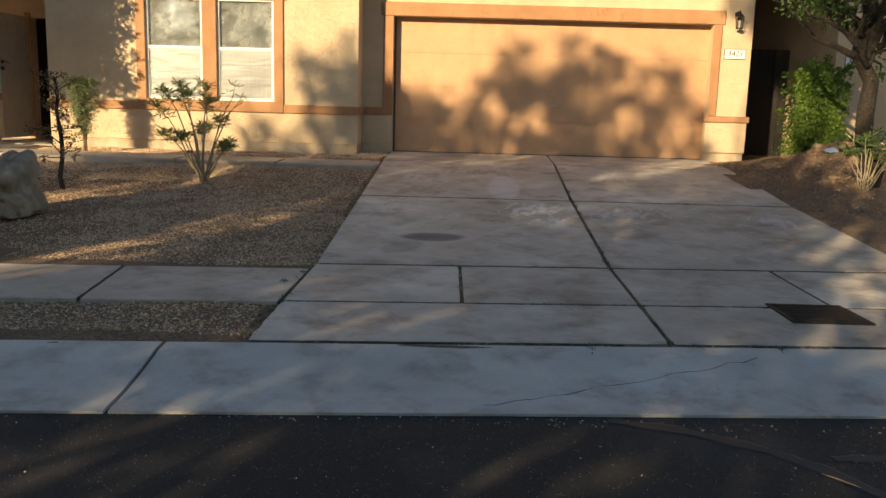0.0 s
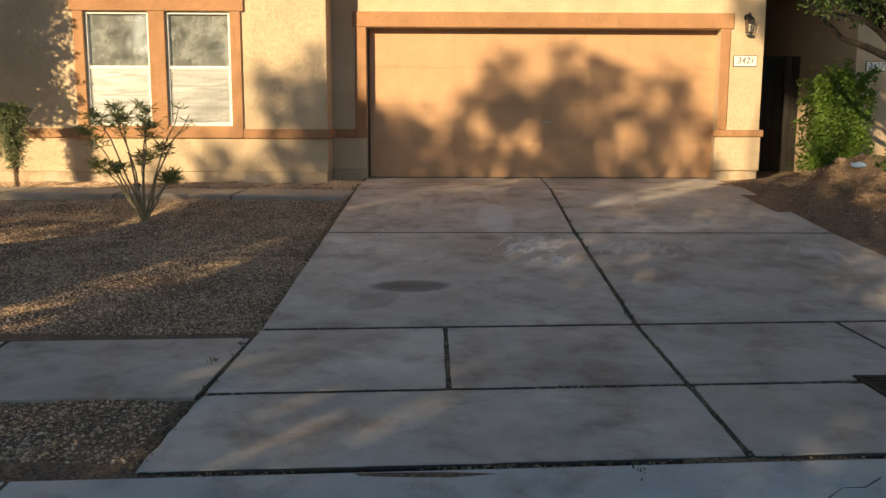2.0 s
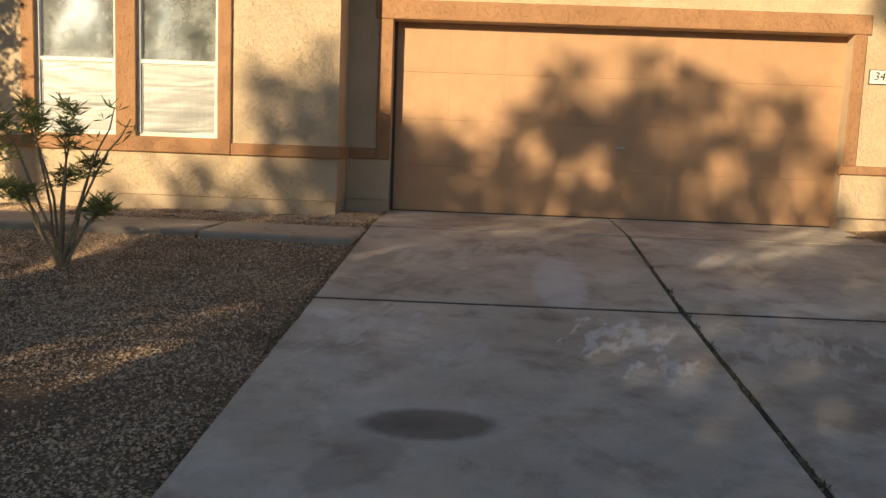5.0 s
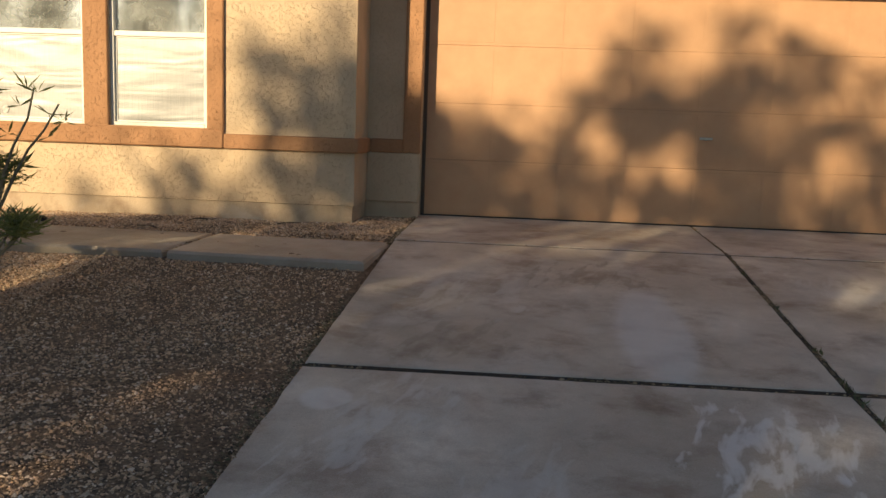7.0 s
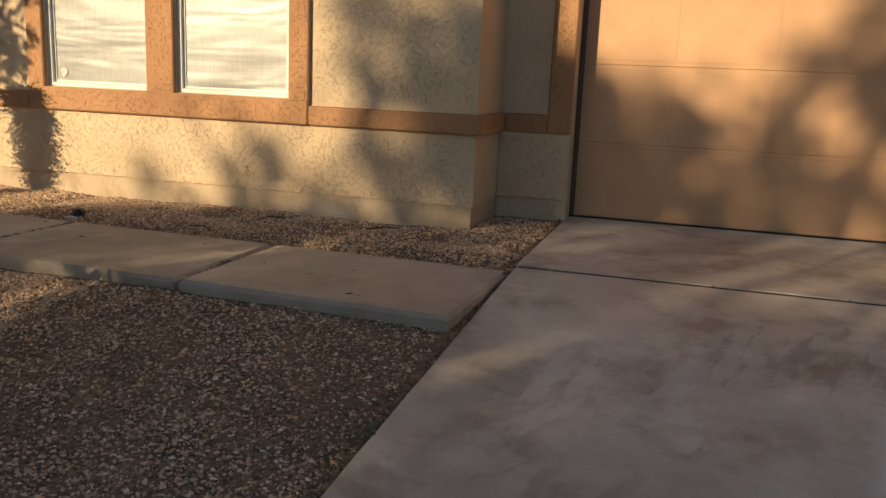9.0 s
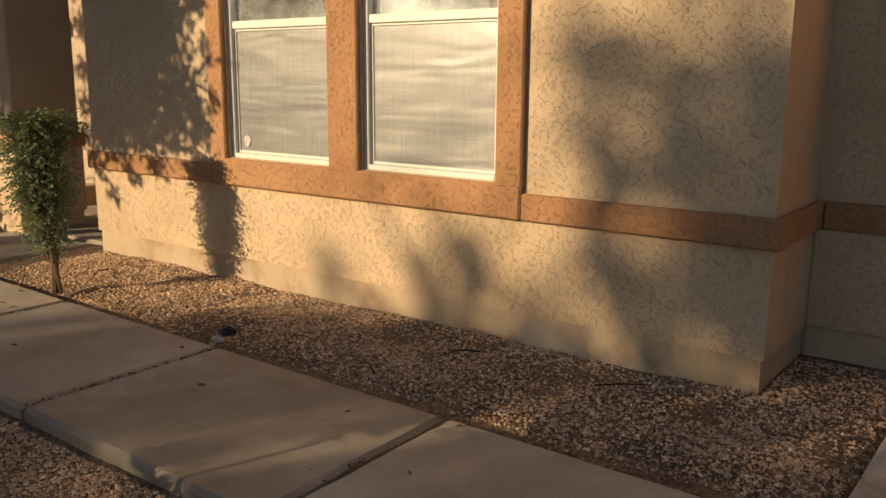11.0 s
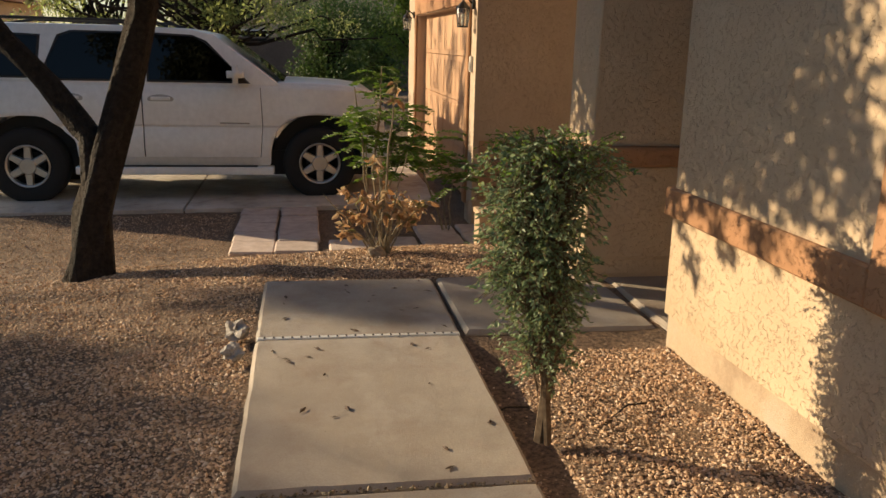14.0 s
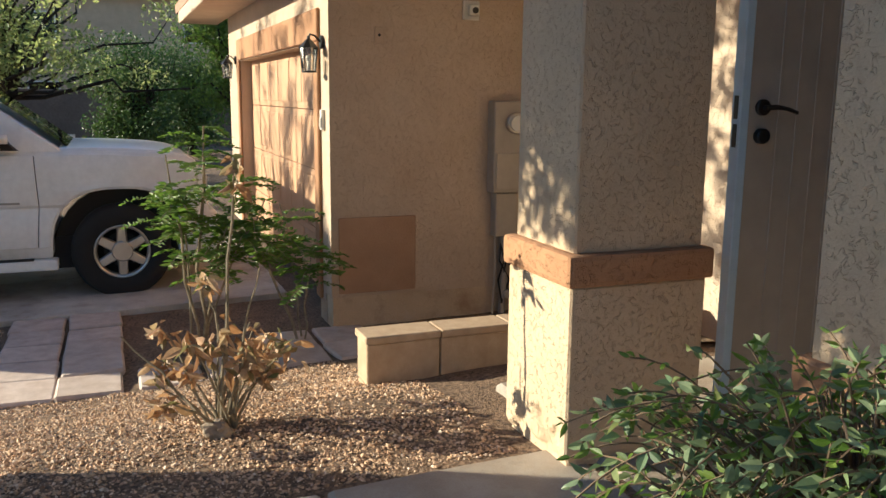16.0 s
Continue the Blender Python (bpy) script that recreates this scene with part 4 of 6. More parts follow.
# ---- the tree beyond the neighbour's driveway, whose shade dapples their garage ----
rng = random.Random(15)
clumps = [(tuple(toward_sun((rng.uniform(-15.6, -10.9), 13.5, rng.uniform(0.7, 3.1)), 5.0 + rng.uniform(-0.5, 0.5))), rng.uniform(0.12, 0.27)) for _ in range(42)]
clumps = [c for c in clumps if not shades_lit(*c)]
tree("side_yard_tree", (-18.4, 4.7, 0.0), 5.0, 0.15, clumps, 0.1, 1500, GREEN, "open-crowned small-leaved tree beside the driveway", 16, 0.5, 0.18)

# ---- the tree in the front yard ----
rng = random.Random(5)
yt = thing("yard_tree", "dark-barked forked mesquite tree standing in gravel", "tree", at=(-8.33, 10.3, 0.3))
bm = bmesh.new()
tube([(-8.33, 10.28, 0.2), (-8.33, 10.29, 0.42), (-8.36, 10.33, 0.75), (-8.38, 10.44, 1.15), (-8.40, 10.60, 1.65), (-8.38, 10.73, 2.1), (-8.2, 10.8, 2.7), (-7.9, 10.7, 3.3)], [0.2, 0.145, 0.122, 0.112, 0.1, 0.092, 0.085, 0.07], 16, bm, 0.5)
tube([(-8.36, 10.37, 0.85), (-8.45, 10.33, 1.26), (-8.5, 10.25, 1.35), (-8.55, 10.05, 1.62), (-8.6, 9.8, 1.9), (-8.6, 9.5, 2.3), (-8.4, 9.3, 2.9)], [0.08, 0.078, 0.074, 0.07, 0.066, 0.06, 0.05], 14, bm, 0.5)
crown = []
for _ in range(34):
    c, r = (-7.8 + rng.gauss(0, 0.5), 10.2 + rng.gauss(0, 0.5), 3.55 + rng.gauss(0, 0.45)), rng.uniform(0.3, 0.46)
    if c[0] + (FRONT - c[1]) * 0.5814 + r < -4.75:
        crown.append((c, r))
shade = [(-5.9 + 0.25 * i + rng.uniform(-0.06, 0.06), 1.52 + 0.34 * j + rng.uniform(-0.07, 0.07), 0.27) for i in range(5) for j in range(5)]
shade = [q for q in shade if math.hypot(q[0] + 5.55, q[1] - 2.3) > 0.24]
shade += [(-4.62, 1.6, 0.13), (-4.56, 2.0, 0.12), (-4.64, 2.35, 0.12), (-4.6, 2.75, 0.13), (-4.48, 1.75, 0.07), (-4.7, 3.1, 0.15), (-4.5, 1.3, 0.08), (-4.66, 1.24, 0.08)]
shade += [(-5.85, 1.25, 0.13), (-5.45, 1.2, 0.1), (-5.1, 1.28, 0.1), (-5.7, 1.05, 0.08), (-6.95, 1.5, 0.1)] + [(-8.1 + 0.22 * i + rng.uniform(-0.04, 0.04), 1.62 + 0.28 * j, 0.2) for i in range(7) for j in range(7)]
for x, z, r in shade:
    crown.append((tuple(toward_sun((x, 13.43, z), 10.3)), r))
for x in (-8.9, -8.6, -8.3, -8.0, -7.7, -7.3, -6.8):
    for z in (1.2, 1.6, 2.0, 2.4, 2.8):
        crown.append((tuple(toward_sun((x, 15.15, z + rng.uniform(-0.1, 0.1)), 10.3)), 0.17))
for c, r in crown[::2]:
    limb(bm, (-8.0, 10.6, 3.0 + rng.random() * 0.3), c, 0.04, 0.008, rng, 0.1, 5, 5)
part("trunk", bm, BARK, yt, smooth=True)
spots = []
for c, r in crown:
    spots += blob_points(c, r, int(5200 * r * r), rng)
leaf_cloud("crown", spots, 0.075, 0.24, GREEN_GREY, yt, 6)

# ---- the left neighbour's house ----
NX, NY = -10.83, 13.47
nb = thing("neighbour_house", "tan stucco neighbouring house with attached garage", "house", kind="structure")
nstucco = stucco("neighbour_stucco", (0.53, 0.41, 0.30), (0.61, 0.485, 0.365))
part("wall_side", box(NX - 0.2, NX, NY, 24, 0.36, 3.6), nstucco, nb)
part("stem_wall", box(NX - 0.2, NX - 0.012, NY + 0.012, 24, -0.1, 0.357), STEM, nb)
wall_with_holes("wall_garage", -16.4, NX - 0.2, NY, NY + 0.2, 0.3, 3.6, [(-15.35, -11.25, 0.3, 2.36)], nstucco, nb)
part("stem_wall", box(-11.25, NX - 0.2, NY + 0.01, NY + 0.2, -0.1, 0.297), STEM, nb)
part("door_trim", box(-15.5, -11.1, NY - 0.03, NY, 2.37, 2.62, 0.008), TRIM, nb)
part("door_trim", box(-11.24, -11.1, NY - 0.03, NY, 0.3, 2.365, 0.008), TRIM, nb)
part("door_trim", box(-15.5, -15.36, NY - 0.03, NY, 0.3, 2.365, 0.008), TRIM, nb)
PATCH = surface("stucco_patch", (0.37, 0.225, 0.135), (0.45, 0.285, 0.18), 4, 0.9, 0.003, 60)
part("repair_patch", box(NX, NX + 0.012, NY + 0.06, NY + 0.7, 0.39, 1.0, 0.003), PATCH, nb, "unpainted brown stucco repair patch")
part("soffit", box(-17.5, NX + 0.45, NY - 0.55, NY - 0.002, 2.95, 3.12, 0.01), nstucco, nb)
part("soffit", box(NX + 0.002, NX + 0.45, NY, 24, 3.0, 3.12, 0.01), nstucco, nb)
part("roof", prism([(NY - 0.55, 3.12), (NY - 0.55, 3.25), (18.5, 5.2), (24.5, 3.25), (24.5, 3.12)], "x", -18, NX + 0.5), ROOF, nb)
ngd = thing("neighbour_garage_door", "closed tan sectional garage door in dappled sun", "garage door", kind="structure")
for a, b in ((0.24, 0.76), (0.766, 1.29), (1.296, 1.82), (1.826, 2.36)):
    sec = part("door_section", box(-15.4, -11.2, NY + 0.13, NY + 0.17, a, b, 0.004), DOOR_PAINT, ngd)
    for i in range(7):
        x0 = -15.3 + i * 0.585
        part("panel", box(x0 + 0.03, x0 + 0.54, NY + 0.125, NY + 0.132, a + 0.06, b - 0.06, 0.003), DOOR_PAINT, sec)

LAMP_GLASS = glass("lamp_glass", (0.95, 0.93, 0.86), 0.08, 0.7)
BULB = plain("lamp_bulb", (0.85, 0.82, 0.75), 0.3)


def wall_lamp(x, y, z, label):
    """A carriage lantern on a wall that faces -y; z is the lantern's middle."""
    w = thing("wall_lamp", label, "wall lamp", "wall lanterns", at=(x, y, z))
    bm = disc((x, y - 0.012, z + 0.14), "y", 0.055, 0.024, 20, 0.005)
    tube([(x, y - 0.02, z + 0.14), (x, y - 0.07, z + 0.19), (x, y - 0.11, z + 0.2), (x, y - 0.12, z + 0.16)], 0.009, 8, bm)
    part("bracket", bm, BLACK, w)
    c = y - 0.12
    bm = bmesh.new()
    bmesh.ops.create_cone(bm, cap_ends=True, segments=8, radius1=0.085, radius2=0.02, depth=0.07, matrix=Matrix.Translation((x, c, z + 0.125)))
    disc((x, c, z + 0.172), "z", 0.014, 0.03, 10, 0, bm)
    part("cap", bm, BLACK, w)
    bm = bmesh.new()
    bmesh.ops.create_cone(bm, cap_ends=False, segments=8, radius1=0.055, radius2=0.072, depth=0.18, matrix=Matrix.Translation((x, c, z)))
    g = part("glass", bm, LAMP_GLASS, w)
    g.visible_shadow = False
    bm = bmesh.new()
    for k in range(8):
        a = math.pi * k / 4
        tube([(x + math.cos(a) * 0.056, c + math.sin(a) * 0.056, z - 0.09), (x + math.cos(a) * 0.073, c + math.sin(a) * 0.073, z + 0.09)], 0.004, 5, bm)
    disc((x, c, z - 0.097), "z", 0.062, 0.014, 16, 0.003, bm)
    part("cage", bm, BLACK, w)
    bm = disc((x, c, z - 0.05), "z", 0.014, 0.08, 10)
    bmesh.ops.create_uvsphere(bm, u_segments=10, v_segments=8, radius=0.026, matrix=Matrix.Translation((x, c, z + 0.01)))
    part("bulb", bm, BULB, w, smooth=True)
    w.scale = (0.95, 0.95, 0.95)
    return w


wall_lamp(5.005, GARAGE, 2.845, "black metal carriage lantern on tan stucco pier")
wall_lamp(-11.0, NY, 2.22, "black metal carriage lantern on sunlit stucco")
wall_lamp(-15.75, NY, 2.25, "black metal carriage lantern on sunlit stucco")


def writing(text, x, y, z, size, material, parent, name="numerals", turn=0.0):
    cu = bpy.data.curves.new(name, "FONT")
    cu.body, cu.size, cu.extrude, cu.align_x, cu.align_y, cu.shear = text, size, 0.0012, "CENTER", "CENTER", 0.2
    cu.materials.append(material)
    ob = new(name, cu)
    ob.parent = parent
    ob.matrix_basis = pose(*(Vector((x, y, z)) - Vector(parent.location)), 90, 0, turn)
    return ob


def house_plate(x, y, z, w, h, text, label):
    p = thing("house_number_plate", label, "number plate", at=(x, y, z))
    part("backing", box(x - w / 2, x + w / 2, y - 0.014, y, z - h / 2, z + h / 2, 0.003), BLACK, p)
    part("face", box(x - w / 2 + 0.008, x + w / 2 - 0.008, y - 0.018, y - 0.0135, z - h / 2 + 0.008, z + h / 2 - 0.008, 0.002), plain("plate_white", (0.8, 0.78, 0.72), 0.4), p)
    writing(text, x, y - 0.0195, z + 0.004, h * 0.78, BLACK, p)
    return p


house_plate(5.005, GARAGE, 2.355, 0.35, 0.165, "3421", "white house number plate with black numerals")

# meter cabinet, conduits and boxes on the neighbour's side wall
GREY_STEEL = plain("grey_steel", (0.42, 0.38, 0.33), 0.55, 0.2)
mb = thing("electric_meter", "tan steel electric meter cabinet on stucco wall", "electric meter", at=(NX, 15.05, 1.5))
part("cabinet", box(NX, NX + 0.14, 14.80, 15.16, 1.17, 1.92, 0.01), GREY_STEEL, mb)
part("cover", box(NX + 0.14, NX + 0.152, 14.82, 15.14, 1.20, 1.5, 0.004), GREY_STEEL, mb)
part("dial_ring", disc((NX + 0.165, 14.98, 1.74), "x", 0.085, 0.05, 24, 0.008), plain("dial_ring_metal", (0.55, 0.53, 0.5), 0.3, 0.8), mb)
part("dial", disc((NX + 0.2, 14.98, 1.74), "x", 0.068, 0.03, 24, 0.006), plain("dial_face", (0.7, 0.7, 0.66), 0.2), mb)
part("lower_box", box(NX, NX + 0.11, 14.84, 15.04, 0.80, 1.165, 0.008), GREY_STEEL, mb)
bm = bmesh.new()
for yy, z0, z1, r in ((14.86, 0.12, 1.0, 0.012), (14.94, 0.08, 0.8, 0.03), (15.04, 0.2, 0.8, 0.02), (15.1, 0.1, 0.8, 0.013)):
    tube([(NX + 0.05, yy, z1), (NX + 0.06, yy + 0.01, (z0 + z1) / 2), (NX + 0.05, yy - 0.005, z0)], r, 8, bm)
part("conduit", bm, GREY_STEEL, mb)
bm = bmesh.new()
rng = random.Random(3)
for _ in range(6):
    y0 = 14.86 + rng.random() * 0.25
    tube([(NX + 0.05, y0, 0.75), (NX + 0.11, y0 + rng.uniform(-0.08, 0.08), 0.6), (NX + 0.06, y0 + rng.uniform(-0.08, 0.08), 0.42), (NX + 0.08, y0 + rng.uniform(-0.05, 0.05), 0.22)], 0.008, 6, bm)
part("cable_loops", bm, BLACK, mb)
part("shut_off_valve", disc((NX + 0.08, 14.97, 0.3), "x", 0.04, 0.06, 12, 0.01), GREY_STEEL, mb)
ob = thing("outlet_cover", "small tan outlet cover plate on stucco", "outlet", at=(NX, 13.87, 2.41))
part("plate", box(NX, NX + 0.012, 13.83, 13.905, 2.35, 2.47, 0.003), plain("plate_tan", (0.55, 0.42, 0.3), 0.5), ob)
part("socket", disc((NX + 0.014, 13.867, 2.41), "x", 0.012, 0.006, 12), BLACK, ob)
fl = thing("security_camera", "small white security camera on stucco wall", "camera", at=(NX, 14.63, 2.62))
part("base", box(NX, NX + 0.03, 14.56, 14.70, 2.55, 2.70, 0.006), WHITE, fl)
part("body", box(NX + 0.03, NX + 0.1, 14.59, 14.67, 2.58, 2.67, 0.012), WHITE, fl)
part("lens", disc((NX + 0.105, 14.63, 2.62), "x", 0.025, 0.02, 16, 0.004), BLACK, fl)
kp = thing("garage_keypad", "small grey garage keypad beside the door", "keypad", at=(-11.0, NY - 0.01, 1.75))
part("body", box(-11.03, -10.97, NY - 0.03, NY, 1.68, 1.84, 0.006), WHITE, kp)
part("cover", box(-11.025, -10.975, NY - 0.036, NY - 0.03, 1.70, 1.78, 0.003), GREY_STEEL, kp)

ndrive = thing("neighbour_driveway", "pale concrete driveway under the parked vehicle", "driveway", kind="structure")
nlev = lambda x, y: lerp(y, (4.5, 8.5, 12.0, 13.4), (0.03, 0.02, 0.09, 0.14))
for y0, y1 in ((4.7, 7.6), (7.6, 10.4), (10.4, 13.37)):
    for x0, x1 in ((-15.8, -13.65), (-13.65, -12.1)):
        slab("slab", [(x0 + 0.01, y0 + 0.01), (x1 - 0.01, y0 + 0.01), (x1 - 0.01, y1 - 0.01), (x0 + 0.01, y1 - 0.01)], nlev, 0.12, SLAB, ndrive)

# ---- porch pillar, low wall, pavers, entry door ----
pil = thing("porch_pillar", "square tan stucco porch pillar with trim band", "pillar", kind="structure")
part("shaft", box(-7.46, -7.0, 13.40, 13.95, 1.40, 3.2, 0.008), STUCCO, pil)
part("band", box(-7.505, -6.96, 13.36, 13.985, 1.285, 1.405, 0.02, seg=2), TRIM, pil)
bm = box(-7.48, -6.98, 13.38, 13.965, 0.3, 1.286, 0.008)
for k in range(1, 33):
    bmesh.ops.bisect_plane(bm, geom=bm.verts[:] + bm.edges[:] + bm.faces[:], plane_co=(0, 0, 0.56 + k * 0.0125), plane_no=(0, 0, 1))
for k in range(1, 26):
    bmesh.ops.bisect_plane(bm, geom=bm.verts[:] + bm.edges[:] + bm.faces[:], plane_co=(-7.48 + k * 0.019, 0, 0), plane_no=(1, 0, 0))
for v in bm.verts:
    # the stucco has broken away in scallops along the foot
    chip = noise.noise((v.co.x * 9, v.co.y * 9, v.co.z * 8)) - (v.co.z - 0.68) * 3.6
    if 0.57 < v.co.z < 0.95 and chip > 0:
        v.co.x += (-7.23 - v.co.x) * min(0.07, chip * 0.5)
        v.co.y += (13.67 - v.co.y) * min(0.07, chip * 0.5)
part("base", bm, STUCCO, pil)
part("beam", box(-7.46, -5.93, 13.40, 13.7, 3.2, TOP, 0.006), STUCCO, house)
part("porch_ceiling", box(-9.2, -5.93, 13.7, 15.15, 3.2, 3.3), STUCCO, house)
part("beam", box(-9.2, -8.9, 13.6, 15.0, 3.2, TOP, 0.006), STUCCO, house)
wall_with_holes("wall_door", -9.2, -5.93, 15.15, 15.35, 0.55, TOP, [(-7.0, -6.06, 0.62, 2.72)], nstucco, house)
part("door_casing", box(-7.1, -7.0, 15.12, 15.15, 0.62, 2.8, 0.006), TRIM, house)

MASONRY = surface("block_masonry", (0.42, 0.30, 0.19), (0.52, 0.39, 0.26), 12, 0.9, 0.003, 70)
lw = thing("low_block_wall", "low tan masonry block wall with flat caps", "garden wall", kind="structure")
rng = random.Random(8)
for i in range(5):
    y0 = 13.05 + i * 0.405
    part("block", box(-8.60, -8.43, y0 + 0.003, y0 + 0.402, 0.2, 0.475, 0.006), MASONRY, lw)
    part("block", box(-8.605, -8.425, y0 + 0.003, y0 + 0.402, 0.478, 0.70, 0.006), MASONRY, lw)
    part("cap", box(-8.62, -8.41, y0 + 0.003 - (0.01 if i == 0 else 0), y0 + 0.402, 0.702, 0.742, 0.006), MASONRY, lw)

PAVER = surface("paver_concrete", (0.52, 0.41, 0.34), (0.72, 0.60, 0.52), 9, 0.85, 0.003, 80, spread=0.1)
pav = thing("paver_path", "loose square pinkish concrete pavers in gravel", "path", kind="structure")
for r in range(5):
    for c in range(2):
        x, y = -10.2 - r * 0.43, 11.27 + c * 0.42
        b = box(-0.205, 0.205, -0.205, 0.205, -0.05, 0.0, 0.015)
        for v in b.verts:
            v.co.z += 0.03 * v.co.x * rng.uniform(-1, 1)
        o = part("paver", b, PAVER, pav)
        o.matrix_basis = pose(x + rng.uniform(-0.015, 0.015), y + rng.uniform(-0.012, 0.012), ground_level(x, y) + 0.045, rng.uniform(-1.5, 1.5), rng.uniform(-1.5, 1.5), rng.uniform(-2.5, 2.5))
for k in range(4):
    for c in range(1 if k < 2 else 2):
        x, y = -10.22 - c * 0.43, 11.98 + 0.21 + k * 0.44
        o = part("paver", box(-0.205, 0.205, -0.205, 0.205, -0.05, 0.0, 0.015), PAVER, pav)
        o.matrix_basis = pose(x, y, ground_level(x, y) + 0.035, rng.uniform(-1.5, 1.5), rng.uniform(-1.5, 1.5), rng.uniform(-6, 6))

GREY_DOOR = surface("grey_door_paint", (0.38, 0.35, 0.31), (0.46, 0.42, 0.37), 6, 0.5, 0.0006, 80, big=0.15)
hx, hy, fx, fy = -7.03, 15.09, -7.12, 14.19
ang = math.degrees(math.atan2(fy - hy, fx - hx))
sd = thing("entry_door", "open grey entry door with black lever handle", "door", at=(hx, hy, 0.66))
def door_part(name, bm, material, label=""):
    o = part(name, bm, material, sd, label)
    o.matrix_basis = pose(0, 0, 0, 0, 0, ang)
    return o
door_part("leaf", box(0, 0.9, -0.022, 0.022, 0, 2.06, 0.003), GREY_DOOR)
# the blue base colour puts sky light into the steel edge
STEEL_EDGE = plain("skylit_steel", (0.46, 0.62, 0.80), 0.35)
door_part("edge_strip", box(0.885, 0.925, -0.03, 0.03, 0, 2.06, 0.004), STEEL_EDGE, "steel edge strip tinted blue for sky light")
for i in range(9):
    door_part("pleat", box(0.06 + i * 0.085, 0.075 + i * 0.085, 0.022, 0.027, 0.06, 2.0, 0.002), GREY_DOOR)
bm = disc((0.83, 0.036, 1.26), "y", 0.032, 0.02, 20, 0.004)
tube([(0.83, 0.04, 1.26), (0.83, 0.07, 1.26), (0.80, 0.078, 1.262), (0.75, 0.076, 1.256), (0.70, 0.074, 1.24)], [0.01, 0.01, 0.01, 0.008, 0.007], 8, bm)
door_part("lever", bm, BLACK, "black lever handle")
door_part("deadbolt", disc((0.83, 0.04, 1.15), "y", 0.03, 0.035, 20, 0.005), BLACK, "black round deadbolt")
for z in (1.26, 1.15):
    door_part("latch_plate", box(0.925, 0.928, -0.012, 0.012, z - 0.045, z + 0.045), BLACK)

# ---- the parked vehicle ----
CAR_WHITE = plain("car_white", (0.86, 0.86, 0.85), 0.3, 0.0, 0.4)
CAR_GLASS = glass("car_glass", (0.03, 0.035, 0.04), 0.02, 1.0, 0.6)
RUBBER = plain("tyre_rubber", (0.018, 0.018, 0.018), 0.85)
ALLOY = plain("alloy", (0.55, 0.54, 0.51), 0.32, 0.85)
SEAM = plain("dark_seam", (0.02, 0.02, 0.02), 0.7)
car = thing("suv", "white full-size sport utility vehicle with dark windows", "car", at=(-13.7, 10.2, 0.05))
XN, XF = -12.75, -14.68
HF, HR = (11.95, 0.49), (8.58, 0.445)


def arch(center, r, a0=0, a1=180, n=14):
    """A wheel opening, a little squarer than a circle."""
    out = []
    for i in range(n + 1):
        c, q = math.cos(radians(a0 + (a1 - a0) * i / n)), math.sin(radians(a0 + (a1 - a0) * i / n))
        k = r / (abs(c) ** 2.7 + abs(q) ** 2.7) ** (1 / 2.7)
        out.append((center[0] + k * c, center[1] + k * q))
    return out


low_body = [(7.45, 0.52), (7.34, 0.62), (7.36, 0.95), (7.42, 1.42), (9.0, 1.425), (11.45, 1.44), (12.0, 1.425), (12.4, 1.395), (12.62, 1.34), (12.7, 1.24), (12.73, 1.05), (12.76, 0.82), (12.74, 0.52), (12.56, 0.46)]
low_body += arch(HF, 0.59) + [(11.35, 0.46), (9.18, 0.42)] + arch(HR, 0.59) + [(7.98, 0.48)]


def nose(bm):
    """Round the front end in plan."""
    mid = (XF + XN) / 2
    for v in bm.verts:
        k = max(0.0, (v.co.y - 12.35) / 0.4)
        v.co.x = mid + (v.co.x - mid) * (1 - 0.075 * k * k)
    return bm


def sculpt(bm):
    """Round the sides: a waist crease, a fuller lower door and a tucked sill."""
    mid = (XF + XN) / 2
    for z in (0.5, 0.56, 0.62, 0.68, 0.76, 0.84, 0.90, 0.925, 0.95, 1.0, 1.08, 1.16, 1.24, 1.31, 1.37, 1.40):
        bmesh.ops.bisect_plane(bm, geom=bm.verts[:] + bm.edges[:] + bm.faces[:], plane_co=(0, 0, z), plane_no=(0, 0, 1))
    for v in bm.verts:
        if abs(v.co.x - mid) > 0.75:
            off = lerp(v.co.z, (0.42, 0.5, 0.58, 0.70, 0.84, 0.90, 0.925, 0.95, 1.08, 1.24, 1.34, 1.40, 1.45), (-0.06, -0.025, 0.012, 0.022, 0.012, -0.004, -0.006, 0.012, 0.016, 0.008, -0.012, -0.035, -0.06))
            v.co.x += off if v.co.x > mid else -off
    return bm


def rounded(ob, angle=0.5):
    """Smooth shading that keeps the sharp edges."""
    for p in ob.data.polygons:
        p.use_smooth = True
    ob.data.set_sharp_from_angle(angle=angle)
    return ob


bm = sculpt(nose(prism(low_body, "x", XF, XN, 0.035, None, 2)))
body = rounded(part("body", bm, CAR_WHITE, car))
# cabin with leaning sides
gh = [(11.5, 1.42), (10.72, 2.0), (10.45, 2.055), (9.6, 2.075), (8.0, 2.07), (7.62, 2.0), (7.46, 1.42)]
bm = prism(gh, "x", XF + 0.03, XN - 0.03, 0.03, None, 2)
for v in bm.verts:
    k = max(0.0, (v.co.z - 1.42) / 0.65)
    mid = (XF + XN) / 2
    v.co.x = mid + (v.co.x - mid) * (1 - 0.13 * k)
rounded(part("cabin", bm, CAR_WHITE, car))


def lean(bm):
    for v in bm.verts:
        k = max(0.0, (v.co.z - 1.42) / 0.65)
        mid = (XF + XN) / 2
        v.co.x = mid + (v.co.x - mid) * (1 - 0.13 * k)
    return bm


